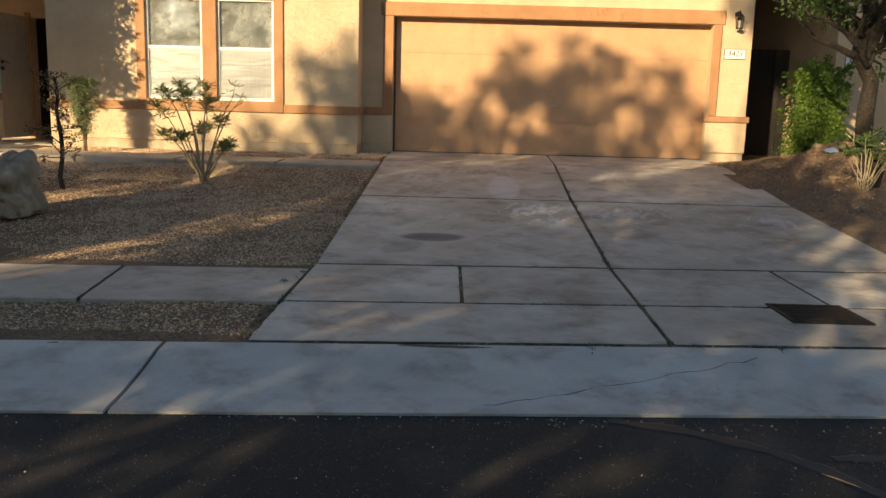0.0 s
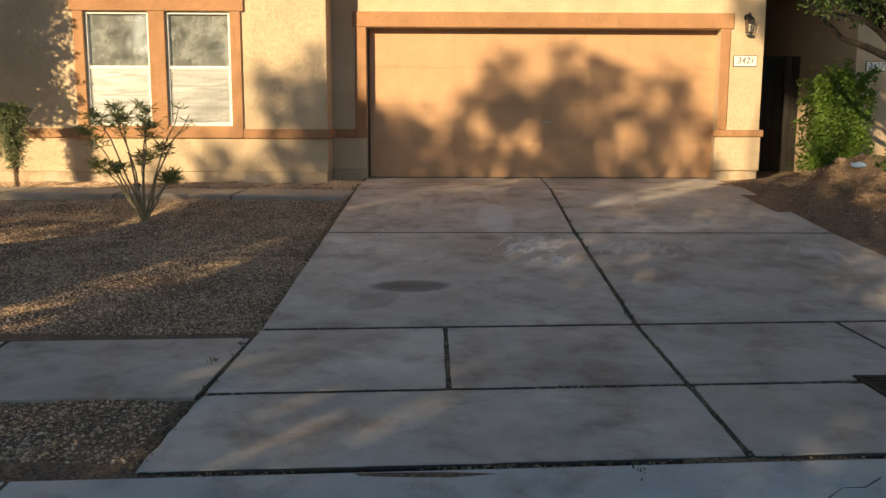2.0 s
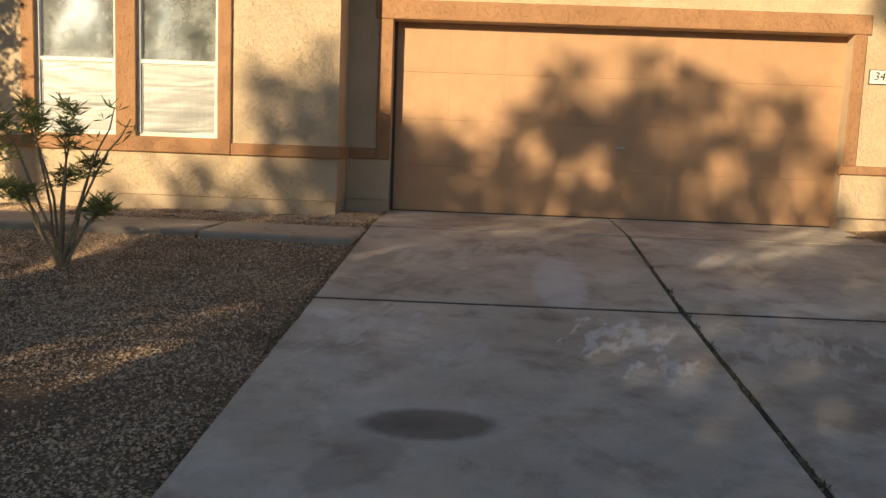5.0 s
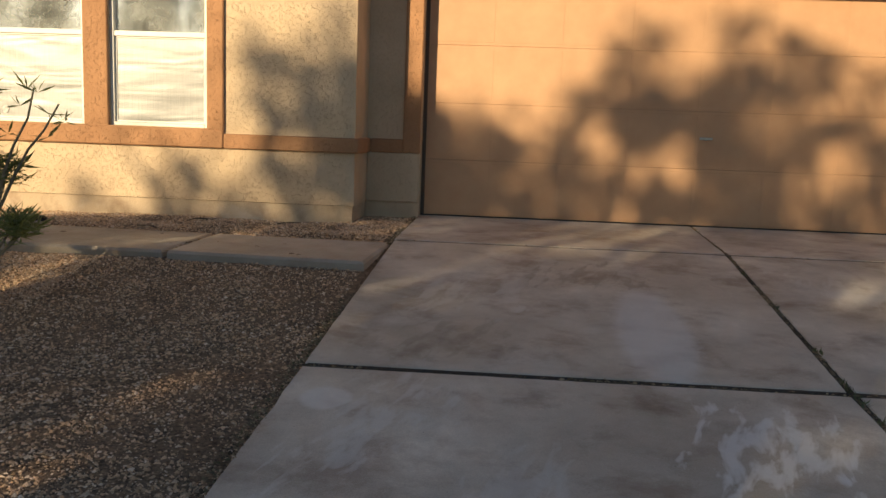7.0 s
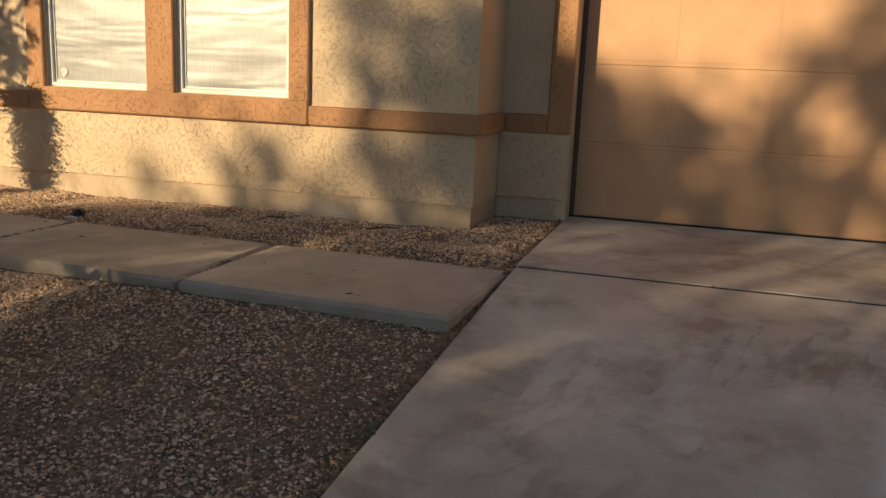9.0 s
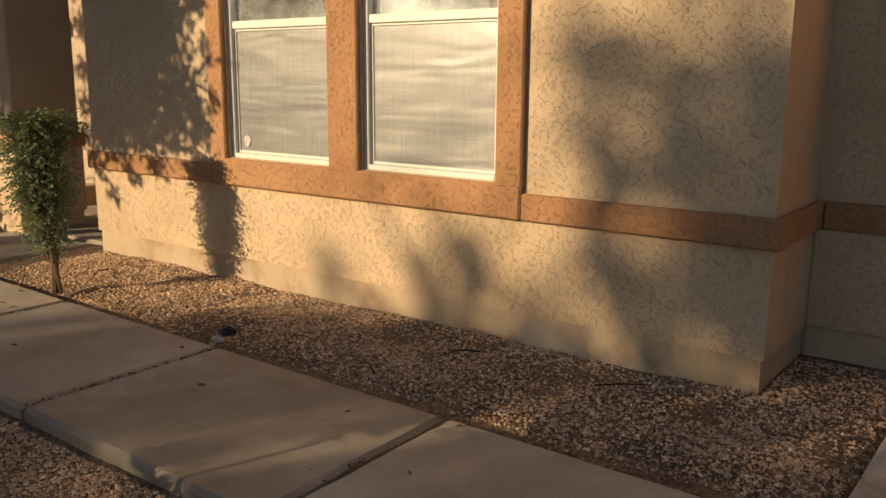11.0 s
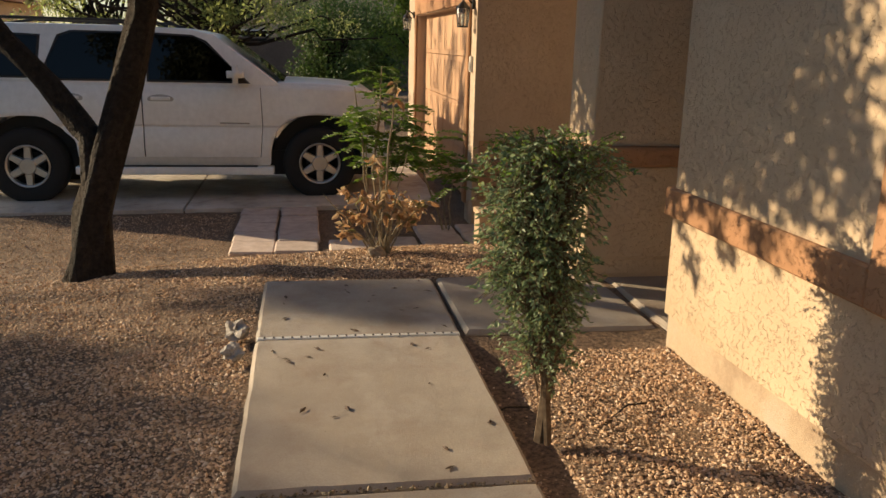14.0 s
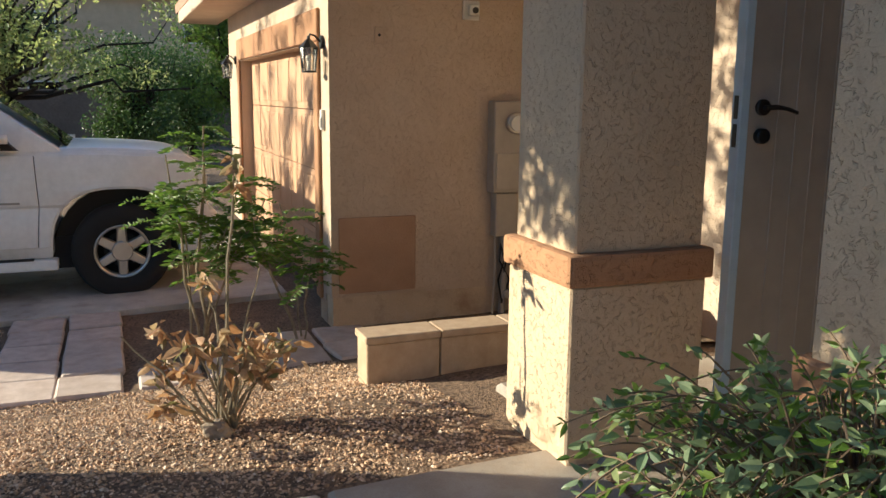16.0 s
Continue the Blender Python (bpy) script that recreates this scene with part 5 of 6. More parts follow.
for name, poly in (("front_window", [(9.98, 1.46), (11.12, 1.46), (11.0, 1.55), (10.62, 1.90), (10.5, 1.965), (9.98, 1.985)]),
                   ("rear_window", [(8.88, 1.46), (9.84, 1.46), (9.84, 1.985), (9.15, 1.985), (9.0, 1.93), (8.86, 1.65)]),
                   ("quarter_window", [(7.62, 1.48), (8.62, 1.48), (8.74, 1.60), (8.78, 1.93), (7.75, 1.965)])):
    part(name, lean(prism(poly, "x", XN - 0.05, XN - 0.022, 0.006)), CAR_GLASS, car, "dark tinted side glass")
    part(name, lean(prism(poly, "x", XF + 0.022, XF + 0.05, 0.006)), CAR_GLASS, car)
    part("window_seal", lean(prism([(y + (0.022 if y > sum(p[0] for p in poly) / len(poly) else -0.022), z + (0.02 if z > 1.7 else -0.022)) for y, z in poly], "x", XN - 0.06, XN - 0.026, 0.004)), SEAM, car)
# windscreen
bm = bmesh.new()
mid = (XF + XN) / 2
vs = [bm.verts.new(p) for p in ((XF + 0.17, 11.50, 1.455), (XN - 0.17, 11.50, 1.455), (XN - 0.25, 10.76, 2.015), (XF + 0.25, 10.76, 2.015))]
f = bm.faces.new(vs)
bmesh.ops.solidify(bm, geom=[f], thickness=-0.015)
bmesh.ops.translate(bm, vec=(0, 0.03, 0.012), verts=bm.verts[:])
part("windscreen", bm, glass("windscreen_glass", (0.05, 0.055, 0.06), 0.02, 0.92, 1.0), car, "dark sloping windscreen")
part("rear_glass", box(XF + 0.3, XN - 0.3, 7.44, 7.49, 1.5, 1.9, 0.01), CAR_GLASS, car)
# doors, wing and rear quarter stand a little proud, so that their seams show
for name, poly in (("front_door", [(9.912, 0.56), (11.24, 0.56), (11.27, 0.95), (11.25, 1.40), (9.904, 1.40)]),
                   ("rear_door", [(9.16, 0.56), (9.90, 0.56), (9.89, 1.40), (8.80, 1.40), (8.80, 1.02), (8.98, 0.9), (9.14, 0.75)]),
                   ("wing", [(11.277, 0.95), (11.247, 0.56), (11.345, 0.56)] + arch(HF, 0.605, 172, 12) + [(12.62, 0.64), (12.64, 1.22), (12.55, 1.32), (12.35, 1.37), (11.9, 1.40), (11.257, 1.41)])):
    d = rounded(part(name, sculpt(nose(prism(poly, "x", XN - 0.01, XN + 0.012, 0.006))), CAR_WHITE, car))
    if "door" in name:
        y0 = 9.99 if name == "front_door" else 8.98
        # raised grey oval: the handle recess's shade put into its colour
        part("handle_cup", prism([(y0 + 0.12 + 0.15 * math.cos(a), 1.245 + 0.055 * math.sin(a)) for a in np.linspace(0, 2 * math.pi, 21)[:-1]], "x", XN + 0.012, XN + 0.021, 0.002), plain("handle_shade", (0.42, 0.42, 0.41), 0.4), d)
        part("handle", prism([(y0 + 0.01, 1.232), (y0 + 0.23, 1.236), (y0 + 0.23, 1.272), (y0 + 0.01, 1.275)], "x", XN + 0.02, XN + 0.05, 0.01, None, 2), CAR_WHITE, d)
for seam in ([(9.896, 0.57), (9.918, 0.57), (9.911, 1.39), (9.888, 1.39)], [(11.234, 0.57), (11.252, 0.57), (11.282, 0.95), (11.262, 1.39), (11.245, 1.39), (11.264, 0.95)]):
    part("door_seam", sculpt(prism(seam, "x", XN, XN + 0.004)), SEAM, car)
part("badge", box(XN + 0.022, XN + 0.029, 10.78, 11.12, 0.965, 0.983, 0.001), plain("badge_grey", (0.35, 0.34, 0.32), 0.4, 0.5), car)
bm = box(XN - 0.12, XN + 0.07, 9.12, 11.40, 0.36, 0.455, 0.02, seg=2)
part("running_board", bm, CAR_WHITE, car)
part("step_pad", box(XN - 0.06, XN + 0.06, 9.2, 11.2, 0.455, 0.462), SEAM, car)
part("running_board", box(XF - 0.07, XF + 0.12, 9.12, 11.40, 0.36, 0.455, 0.02), CAR_WHITE, car)
part("underbody", box(XF + 0.25, XN - 0.25, 7.6, 12.6, 0.32, 0.62), SEAM, car)
# wheel wells
for h in (HF, HR):
    part("wheel_well", prism([(h[0] + 0.585 * math.cos(a), h[1] + 0.585 * math.sin(a)) for a in np.linspace(0, math.pi, 15)], "x", XN - 0.42, XN - 0.30), SEAM, car)


def lathe(profile, center, axis_sign=1, n=36):
    """Turn a (radius, depth) line about the x axis."""
    b = bmesh.new()
    rings = []
    for r, d in profile:
        rings.append([b.verts.new((center[0] + d * axis_sign, center[1] + r * math.cos(2 * math.pi * k / n), center[2] + r * math.sin(2 * math.pi * k / n))) for k in range(n)])
    for r0, r1 in zip(rings, rings[1:]):
        for k in range(n):
            b.faces.new((r0[k], r0[(k + 1) % n], r1[(k + 1) % n], r1[k]))
    bmesh.ops.recalc_face_normals(b, faces=b.faces[:])
    return b


def wheel(x, y, z, s, big=1.09):
    w = thing("wheel", at=(0, 0, 0))
    w.parent = car
    w.location = Vector((x, y, z)) - Vector(car.location)
    part("tyre", lathe([(r * big, d) for r, d in ((0.22, 0.02), (0.235, 0.045), (0.30, 0.06), (0.375, 0.05), (0.402, 0.02), (0.41, -0.04), (0.402, -0.2), (0.34, -0.23), (0.22, -0.22))], (x, y, z), s), RUBBER, w, smooth=True)
    part("rim", lathe([(r * big, d) for r, d in ((0.225, 0.03), (0.232, 0.045), (0.222, 0.048), (0.205, 0.03), (0.2, -0.02))], (x, y, z), s), ALLOY, w, smooth=True)
    # near-black barrel and disc carry the shade between the spokes in their colour
    part("rim_barrel", lathe([(r * big, d) for r, d in ((0.2, -0.02), (0.19, -0.15), (0.02, -0.16))], (x, y, z), s), SEAM, w, smooth=True)
    part("brake_disc", lathe([(0.165, -0.10), (0.165, -0.085), (0.01, -0.085)], (x, y, z), s), SEAM, w)
    for k in range(6):
        a = math.pi / 2 + k * math.pi / 3
        b = bmesh.new()
        ca, sa = math.cos(a), math.sin(a)
        def pt(r, t, d):
            return (x + d * s, y + big * (r * ca - t * sa), z + big * (r * sa + t * ca))
        lo = [b.verts.new(pt(*q)) for q in ((0.05, -0.05, -0.02), (0.05, 0.05, -0.02), (0.205, 0.04, -0.01), (0.205, -0.04, -0.01))]
        hi = [b.verts.new(pt(*q)) for q in ((0.05, -0.04, 0.028), (0.05, 0.04, 0.028), (0.207, 0.03, 0.03), (0.207, -0.03, 0.03))]
        b.faces.new(lo); b.faces.new(hi[::-1])
        for i in range(4):
            b.faces.new((lo[(i + 1) % 4], lo[i], hi[i], hi[(i + 1) % 4]))
        bmesh.ops.recalc_face_normals(b, faces=b.faces[:])
        bmesh.ops.bevel(b, geom=b.edges[:], offset=0.006, segments=1, affect="EDGES")
        part("spoke", b, ALLOY, w)
    part("hub_cap", disc((x + 0.034 * s, y, z), "x", 0.098, 0.034, 24, 0.012), ALLOY, w)
    return w


for h in (HF, HR):
    wheel(XN - 0.05, h[0], h[1], 1)
    wheel(XF + 0.05, h[0], h[1], -1)
# mirrors, lights, bumpers, rack, wipers
for s, X in ((1, XN), (-1, XF)):
    bm = bmesh.new()
    bmesh.ops.create_cube(bm, size=1, matrix=Matrix.LocRotScale((X + 0.16 * s, 10.98, 1.55), None, (0.22, 0.19, 0.21)))
    bmesh.ops.bevel(bm, geom=bm.edges[:], offset=0.065, segments=4, affect="EDGES")
    m = part("mirror", bm, CAR_WHITE, car, smooth=True)
    part("mirror_foot", prism([(10.93, 1.45), (11.12, 1.45), (11.05, 1.54), (10.95, 1.56)], "x", min(X - 0.02 * s, X + 0.1 * s), max(X - 0.02 * s, X + 0.1 * s), 0.008), SEAM, m)
    part("roof_rail", tube([(X - 0.22 * s, 10.2, 2.07), (X - 0.22 * s, 10.05, 2.125), (X - 0.22 * s, 8.3, 2.13), (X - 0.22 * s, 7.9, 2.07)], 0.018, 8), SEAM, car)
    part("headlight", nose(box(min(X, X - 0.42 * s), max(X, X - 0.42 * s), 12.6, 12.75, 0.98, 1.2, 0.02)), plain("headlight_clear", (0.6, 0.62, 0.62), 0.1), car)
    part("tail_light", box(min(X - 0.15 * s, X - 0.02 * s), max(X - 0.15 * s, X - 0.02 * s), 7.33, 7.45, 1.05, 1.4, 0.015), plain("tail_red", (0.35, 0.02, 0.02), 0.2), car)
part("grille", box(XF + 0.45, XN - 0.45, 12.66, 12.755, 0.93, 1.22, 0.015), SEAM, car)
rounded(part("bumper", nose(box(XF - 0.01, XN + 0.02, 12.46, 12.84, 0.44, 0.84, 0.06, seg=3)), CAR_WHITE, car))
part("bumper", box(XF + 0.02, XN - 0.02, 7.25, 7.5, 0.50, 0.78, 0.05, seg=2), CAR_WHITE, car)
bm = prism([(11.45, 1.462), (11.75, 1.462), (12.0, 1.452), (12.25, 1.436), (12.45, 1.408), (12.58, 1.372), (12.66, 1.31), (12.66, 1.2), (11.45, 1.3)], "x", XF + 0.10, XN - 0.10, 0.03, None, 3)
rounded(part("bonnet", bm, CAR_WHITE, car), 0.7)
bm = tube([(XN - 0.35, 11.52, 1.46), (XN - 0.7, 11.42, 1.53), (XN - 1.05, 11.3, 1.61)], 0.012, 6)
tube([(XN - 0.9, 11.52, 1.46), (XN - 1.2, 11.42, 1.53), (XN - 1.5, 11.3, 1.61)], 0.012, 6, bm)
part("wiper", bm, SEAM, car)
part("cowl", box(XF + 0.2, XN - 0.2, 11.48, 11.62, 1.425, 1.447, 0.006), SEAM, car)

# ---- plants of the yard ----
def stemmed(name, foot, label, category, stems, material, seed, spread=0.05):
    """A plant of several thin stems; returns its root, and the stems' points."""
    rng = random.Random(seed)
    root = thing(name, label, category, at=foot)
    lines = []
    for tip, r in stems:
        a = Vector(foot) + Vector((rng.uniform(-spread, spread), rng.uniform(-spread, spread), -0.03))
        b = Vector(foot) + Vector(tip)
        bm = bmesh.new()
        pts = limb(bm, a, a.lerp(b, 0.55) + Vector((0, 0, Vector(tip).z * 0.1)), r, r * 0.75, rng, 0.03, 3, 6, 0.05)
        pts2 = limb(bm, pts[-1], b, r * 0.75, r * 0.4, rng, 0.05, 3, 6, 0.05)
        part("stem", bm, material, root)
        lines.append(pts + pts2[1:])
    return root, lines


OLIVE = leafy("leaf_olive", [(0.18, 0.22, 0.07), (0.27, 0.31, 0.11), (0.13, 0.165, 0.055), (0.38, 0.38, 0.18)], 0.45)
# oleander in the gravel
rng = random.Random(21)
F = (-2.68, 10.47, ground_level(-2.68, 10.47))
stems = []
for tip, top in (((-0.62, 0.1), 0.95), ((-0.42, -0.15), 1.12), ((-0.3, 0.12), 1.2), ((-0.15, -0.1), 1.1), ((0.0, 0.15), 1.22), ((0.12, -0.1), 1.05), ((0.22, 0.1), 0.8), ((0.42, 0.0), 1.2), ((0.5, 0.1), 1.12), ((0.38, -0.12), 0.5), ((-0.5, 0.1), 0.6), ((-0.2, -0.2), 0.6), ((0.25, 0.2), 0.45), ((-0.05, 0.2), 0.7)):
    stems.append(((tip[0], tip[1], top), 0.012))
root, lines = stemmed("oleander", F, "leggy oleander shrub with whorled narrow leaves", "shrub", stems, TWIG, 22)
spots = []
for i, ln in enumerate(lines):
    thin = i in (7, 8)
    for _ in range(4 if thin else 26):
        p = ln[-1].lerp(ln[-3], rng.random() ** 1.6 * 0.8) + Vector((rng.uniform(-0.07, 0.07), rng.uniform(-0.07, 0.07), rng.uniform(-0.03, 0.03)))
        for k in range(7 if not thin else 5):
            a = k * 2.4 + rng.random()
            spots.append((p, (math.cos(a), math.sin(a), rng.uniform(-0.4, 1.2))))
leaf_cloud("leaves", spots, 0.098, 0.06, OLIVE, root, 23)

# the dying sapling
F = (-4.19, 9.95, ground_level(-4.19, 9.95))
root = thing("dead_sapling", "thin dark half-dead sapling with sparse brown leaves", "sapling", at=F)
bm = bmesh.new()
limb(bm, Vector(F) - Vector((0, 0, 0.05)), Vector(F) + Vector((-0.07, 0.05, 1.3)), 0.032, 0.014, rng, 0.02, 7, 8, 0.3)
spots = []
bm2 = bmesh.new()
for _ in range(26):
    s = Vector(F) + Vector((-0.03, 0.02, rng.uniform(0.3, 1.3)))
    e = s + Vector((rng.uniform(-0.3, 0.3), rng.uniform(-0.25, 0.25), rng.uniform(-0.05, 0.25)))
    limb(bm2, s, e, 0.008, 0.003, rng, 0.1, 3, 5)
    spots += [e.lerp(s, rng.uniform(0, 0.5)) + Vector((rng.gauss(0, 0.03), rng.gauss(0, 0.03), rng.gauss(0, 0.03))) for _ in range(30)]
part("trunk", bm, BARK, root)
tagged(part("branches", bm2, BARK, root), kind="stuff")
leaf_cloud("leaves", spots, 0.042, 0.25, leafy("leaf_withered", [(0.12, 0.085, 0.045), (0.22, 0.15, 0.08), (0.13, 0.12, 0.05)]), root, 24)

BROWN_STEM = surface("brown_stem", (0.09, 0.06, 0.035), (0.2, 0.14, 0.085), 40, 0.9, 0.002, 90)
GREEN_GLOSS = leafy("leaf_glossy", [(0.10, 0.165, 0.085), (0.18, 0.26, 0.13), (0.32, 0.40, 0.22), (0.13, 0.20, 0.105), (0.36, 0.41, 0.15)], 0.38)
# nandina beside the path
F = (-5.04, 12.60, 0.60)
stems = [((0.02, 0.03, 0.95), 0.024), ((-0.03, 0.04, 0.8), 0.018), ((0.03, -0.03, 0.7), 0.014)]
root, lines = stemmed("nandina", F, "dense glossy green nandina shrub beside the path", "shrub", stems, BROWN_STEM, 31, 0.015)
spots, tips = [], []
bm = bmesh.new()
for i in range(1350):
    u, a0 = rng.random() ** 0.6, rng.uniform(0, 2 * math.pi)
    z = 0.22 + 0.84 * u
    wide = lerp(u, (0, 0.25, 0.6, 0.85, 1.0), (0.05, 0.105, 0.155, 0.175, 0.15)) * (1 + 0.7 * noise.noise((u * 5, a0 * 1.1, 2)))
    r = wide * (0.2 + 0.8 * rng.random())
    lean_y = 0.1 * max(0, u - 0.6) - 0.065 * min(1, u * 2)
    c = Vector(F) + Vector((math.cos(a0) * r, math.sin(a0) * r + lean_y, z))
    s = Vector(F) + Vector((math.cos(a0) * 0.03, math.sin(a0) * 0.03 + lean_y * 0.5, z - 0.1))
    limb(bm, s, c, 0.0022, 0.0012, rng, 0.05, 2, 4, 0)
    out = Vector((math.cos(a0) + rng.gauss(0, 0.7), math.sin(a0) + rng.gauss(0, 0.7), rng.uniform(-0.6, 0.9))).normalized()
    length = rng.uniform(0.05, 0.10) * (1.5 if rng.random() < 0.12 else 1)
    line = [c + out * length * k / 4 + Vector((0, 0, -0.35 * length * (k / 4) ** 2)) for k in range(5)]
    tube(line, 0.0011, 4, bm)
    side = out.cross(Vector((rng.gauss(0, 0.5), rng.gauss(0, 0.5), 1))).normalized()
    into = tips if u > 0.86 and rng.random() < 0.35 else spots
    for k in range(1, 5):
        for sg in (-1, 1):
            if rng.random() < 0.86:
                into.append((line[k].lerp(line[k - 1], rng.random() * 0.6), side * sg * rng.uniform(0.5, 1) + out * rng.uniform(0.2, 1.0) + Vector((0, 0, rng.uniform(-0.9, 0.2)))))
    into.append((line[-1], out + Vector((0, 0, -0.3))))
for i in range(34):
    a0 = rng.uniform(0, 2 * math.pi)
    c = Vector(F) + Vector((math.cos(a0) * 0.13 * rng.random(), math.sin(a0) * 0.15 * rng.random(), rng.uniform(0.93, 1.02)))
    out = Vector((math.cos(a0) * 0.5, math.sin(a0) * 0.5 + 0.12, rng.uniform(0.4, 1.0))).normalized()
    length = rng.uniform(0.08, 0.17)
    line = [c + out * length * k / 5 + Vector((0, 0, -0.25 * length * (k / 5) ** 2)) for k in range(6)]
    tube(line, 0.0012, 4, bm)
    for k in range(1, 6):
        for sg in (-1, 1):
            tips.append((line[k], Vector((rng.gauss(0, 1), rng.gauss(0, 1), rng.uniform(-0.2, 0.9)))))
tagged(part("twigwork", bm, BROWN_STEM, root), kind="stuff")
leaf_cloud("leaves", spots, 0.0195, 0.26, GREEN_GLOSS, root, 32, full=True)
leaf_cloud("new_growth", tips, 0.018, 0.2, GREEN_FRESH, root, 38, label="yellow-green new leaves", full=True)

# the half-dry bush and the feathery sapling beyond the path's end
F = (-7.95, 12.28, ground_level(-7.95, 12.28))
stems = [((rng.uniform(-0.3, 0.3), rng.uniform(-0.42, 0.34), rng.uniform(0.2, 0.44)), 0.007) for _ in range(24)] + [((0.0, 0.08, 1.15), 0.01), ((0.05, 0.16, 0.7), 0.008), ((-0.04, -0.05, 0.66), 0.008)]
root, lines = stemmed("dry_bush", F, "half-dead bush with curled tan leaves", "shrub", stems, TWIG, 33)
spots = []
for ln in lines:
    if rng.random() < 0.7:
        for _ in range(17):
            p = ln[-1].lerp(ln[-2], rng.uniform(0, 0.8)) + Vector((rng.gauss(0, 0.025), rng.gauss(0, 0.025), rng.gauss(0, 0.025)))
            spots.append((p, (rng.gauss(0, 1), rng.gauss(0, 1), rng.uniform(-1.6, 0.3))))
leaf_cloud("leaves", spots, 0.07, 0.25, DRY, root, 34, full=True)


def fronds(foot, tops, label, seed):
    rng = random.Random(seed)
    root, lines = stemmed("feather_leaf_sapling", foot, label, "sapling", tops, TWIG, seed)
    spots = []
    bm = bmesh.new()
    for ln in lines:
        for _ in range(17):
            s = ln[-1].lerp(ln[-4], rng.uniform(0, 1.0))
            a = rng.uniform(0, 2 * math.pi)
            length = rng.uniform(0.22, 0.36)
            out = Vector((math.cos(a), math.sin(a), rng.uniform(0.0, 0.5))).normalized()
            pts = [s + out * length * k / 8 + Vector((0, 0, -0.12 * (k / 8) ** 2 * length * 3)) for k in range(9)]
            tube(pts, 0.0022, 4, bm)
            side = out.cross(Vector((0, 0, 1))).normalized()
            for k in range(1, 9):
                for sg in (-1, 1):
                    for h in (0, 0.5):
                        spots.append((pts[k].lerp(pts[k - 1], h), side * sg + out * 0.35 + Vector((0, 0, rng.uniform(-0.35, 0.1)))))
    part("rachis", bm, TWIG, root)
    leaf_cloud("foliage", spots, 0.058, 0.16, GREEN_FRESH, root, seed, full=True)
    return root


F = (-10.35, 12.36, ground_level(-10.35, 12.36))
fronds(F, [((0.05, 0.12, 1.7), 0.016), ((-0.12, -0.12, 1.5), 0.013), ((-0.05, 0.35, 1.35), 0.013), ((0.12, 0.5, 1.2), 0.011), ((-0.2, 0.0, 1.25), 0.011), ((0.1, 0.25, 1.05), 0.01)], "young feathery-leaved green sapling in gravel", 36)
F = (-10.65, 13.2, ground_level(-10.65, 13.2))
fronds(F, [((0.15, -0.45, 0.95), 0.012), ((0.3, 0.0, 0.75), 0.009), ((0.2, -0.2, 1.1), 0.009)], "young feathery-leaved green sapling near the wall", 37)

# boulder
ROCK = surface("boulder_stone", (0.20, 0.155, 0.11), (0.46, 0.37, 0.27), 5, 0.9, 0.02, 22, big=0.35)
stone("boulder", (-3.98, 8.25, 0.44), (0.29, 0.36, 0.42), ROCK, "pale weathered boulder lying in gravel", "boulder", 4, 5, 0.4)
PALE_ROCK = surface("pale_stone", (0.35, 0.31, 0.27), (0.6, 0.56, 0.5), 20, 0.9, 0.008, 60)
stone("rock", (-6.35, 11.43, 0.57), (0.085, 0.05, 0.045), PALE_ROCK, "rough pale grey rock beside the path", "rock", 7, 3, 0.9)
stone("rock", (-6.08, 11.44, 0.56), (0.055, 0.04, 0.035), PALE_ROCK, "rough pale grey rock beside the path", "rock", 9, 3, 0.9)
stone("rock", (-7.86, 12.24, ground_level(-7.86, 12.24) + 0.02), (0.045, 0.06, 0.045), ROCK, "small brown rock under the dry bush", "rock", 11, 3, 0.4)
stone("rock", (-3.5, 12.66, 0.61), (0.045, 0.05, 0.035), BLACK, "small black lava rock in gravel bed", "rock", 13, 3, 0.4)
stone("rock", (-3.48, 12.57, 0.59), (0.05, 0.02, 0.015), PALE_ROCK, "small white stone in gravel bed", "rock", 15, 2, 0.3)

# serrated strip in the path's joint
st = thing("joint_strip", "white perforated strip in the path joint", "strip", at=(-6.13, 12.0, 0.6))
part("strip", box(-6.146, -6.114, 11.54, 12.49, 0.56, 0.609, 0.003), WHITE, st)
for i in range(22):
    y = 11.57 + i * 0.0418
    part("slot", box(-6.139, -6.121, y, y + 0.008, 0.606, 0.6105), SEAM, st)

# meter cover in the driveway
gt = thing("water_meter_cover", "dark rusty cast-iron meter cover set in concrete", "meter cover", at=(2.86, 5.6, 0.12))
IRON = surface("rusty_iron", (0.02, 0.017, 0.014), (0.06, 0.045, 0.032), 30, 0.8, 0.004, 90, metal=0.4)
part("frame", box(2.60, 3.13, 5.24, 5.74, 0.06, 0.127, 0.006), IRON, gt)
for i in range(9):
    part("rib", box(2.63, 3.10, 5.275 + i * 0.05, 5.30 + i * 0.05, 0.127, 0.133, 0.002), IRON, gt)

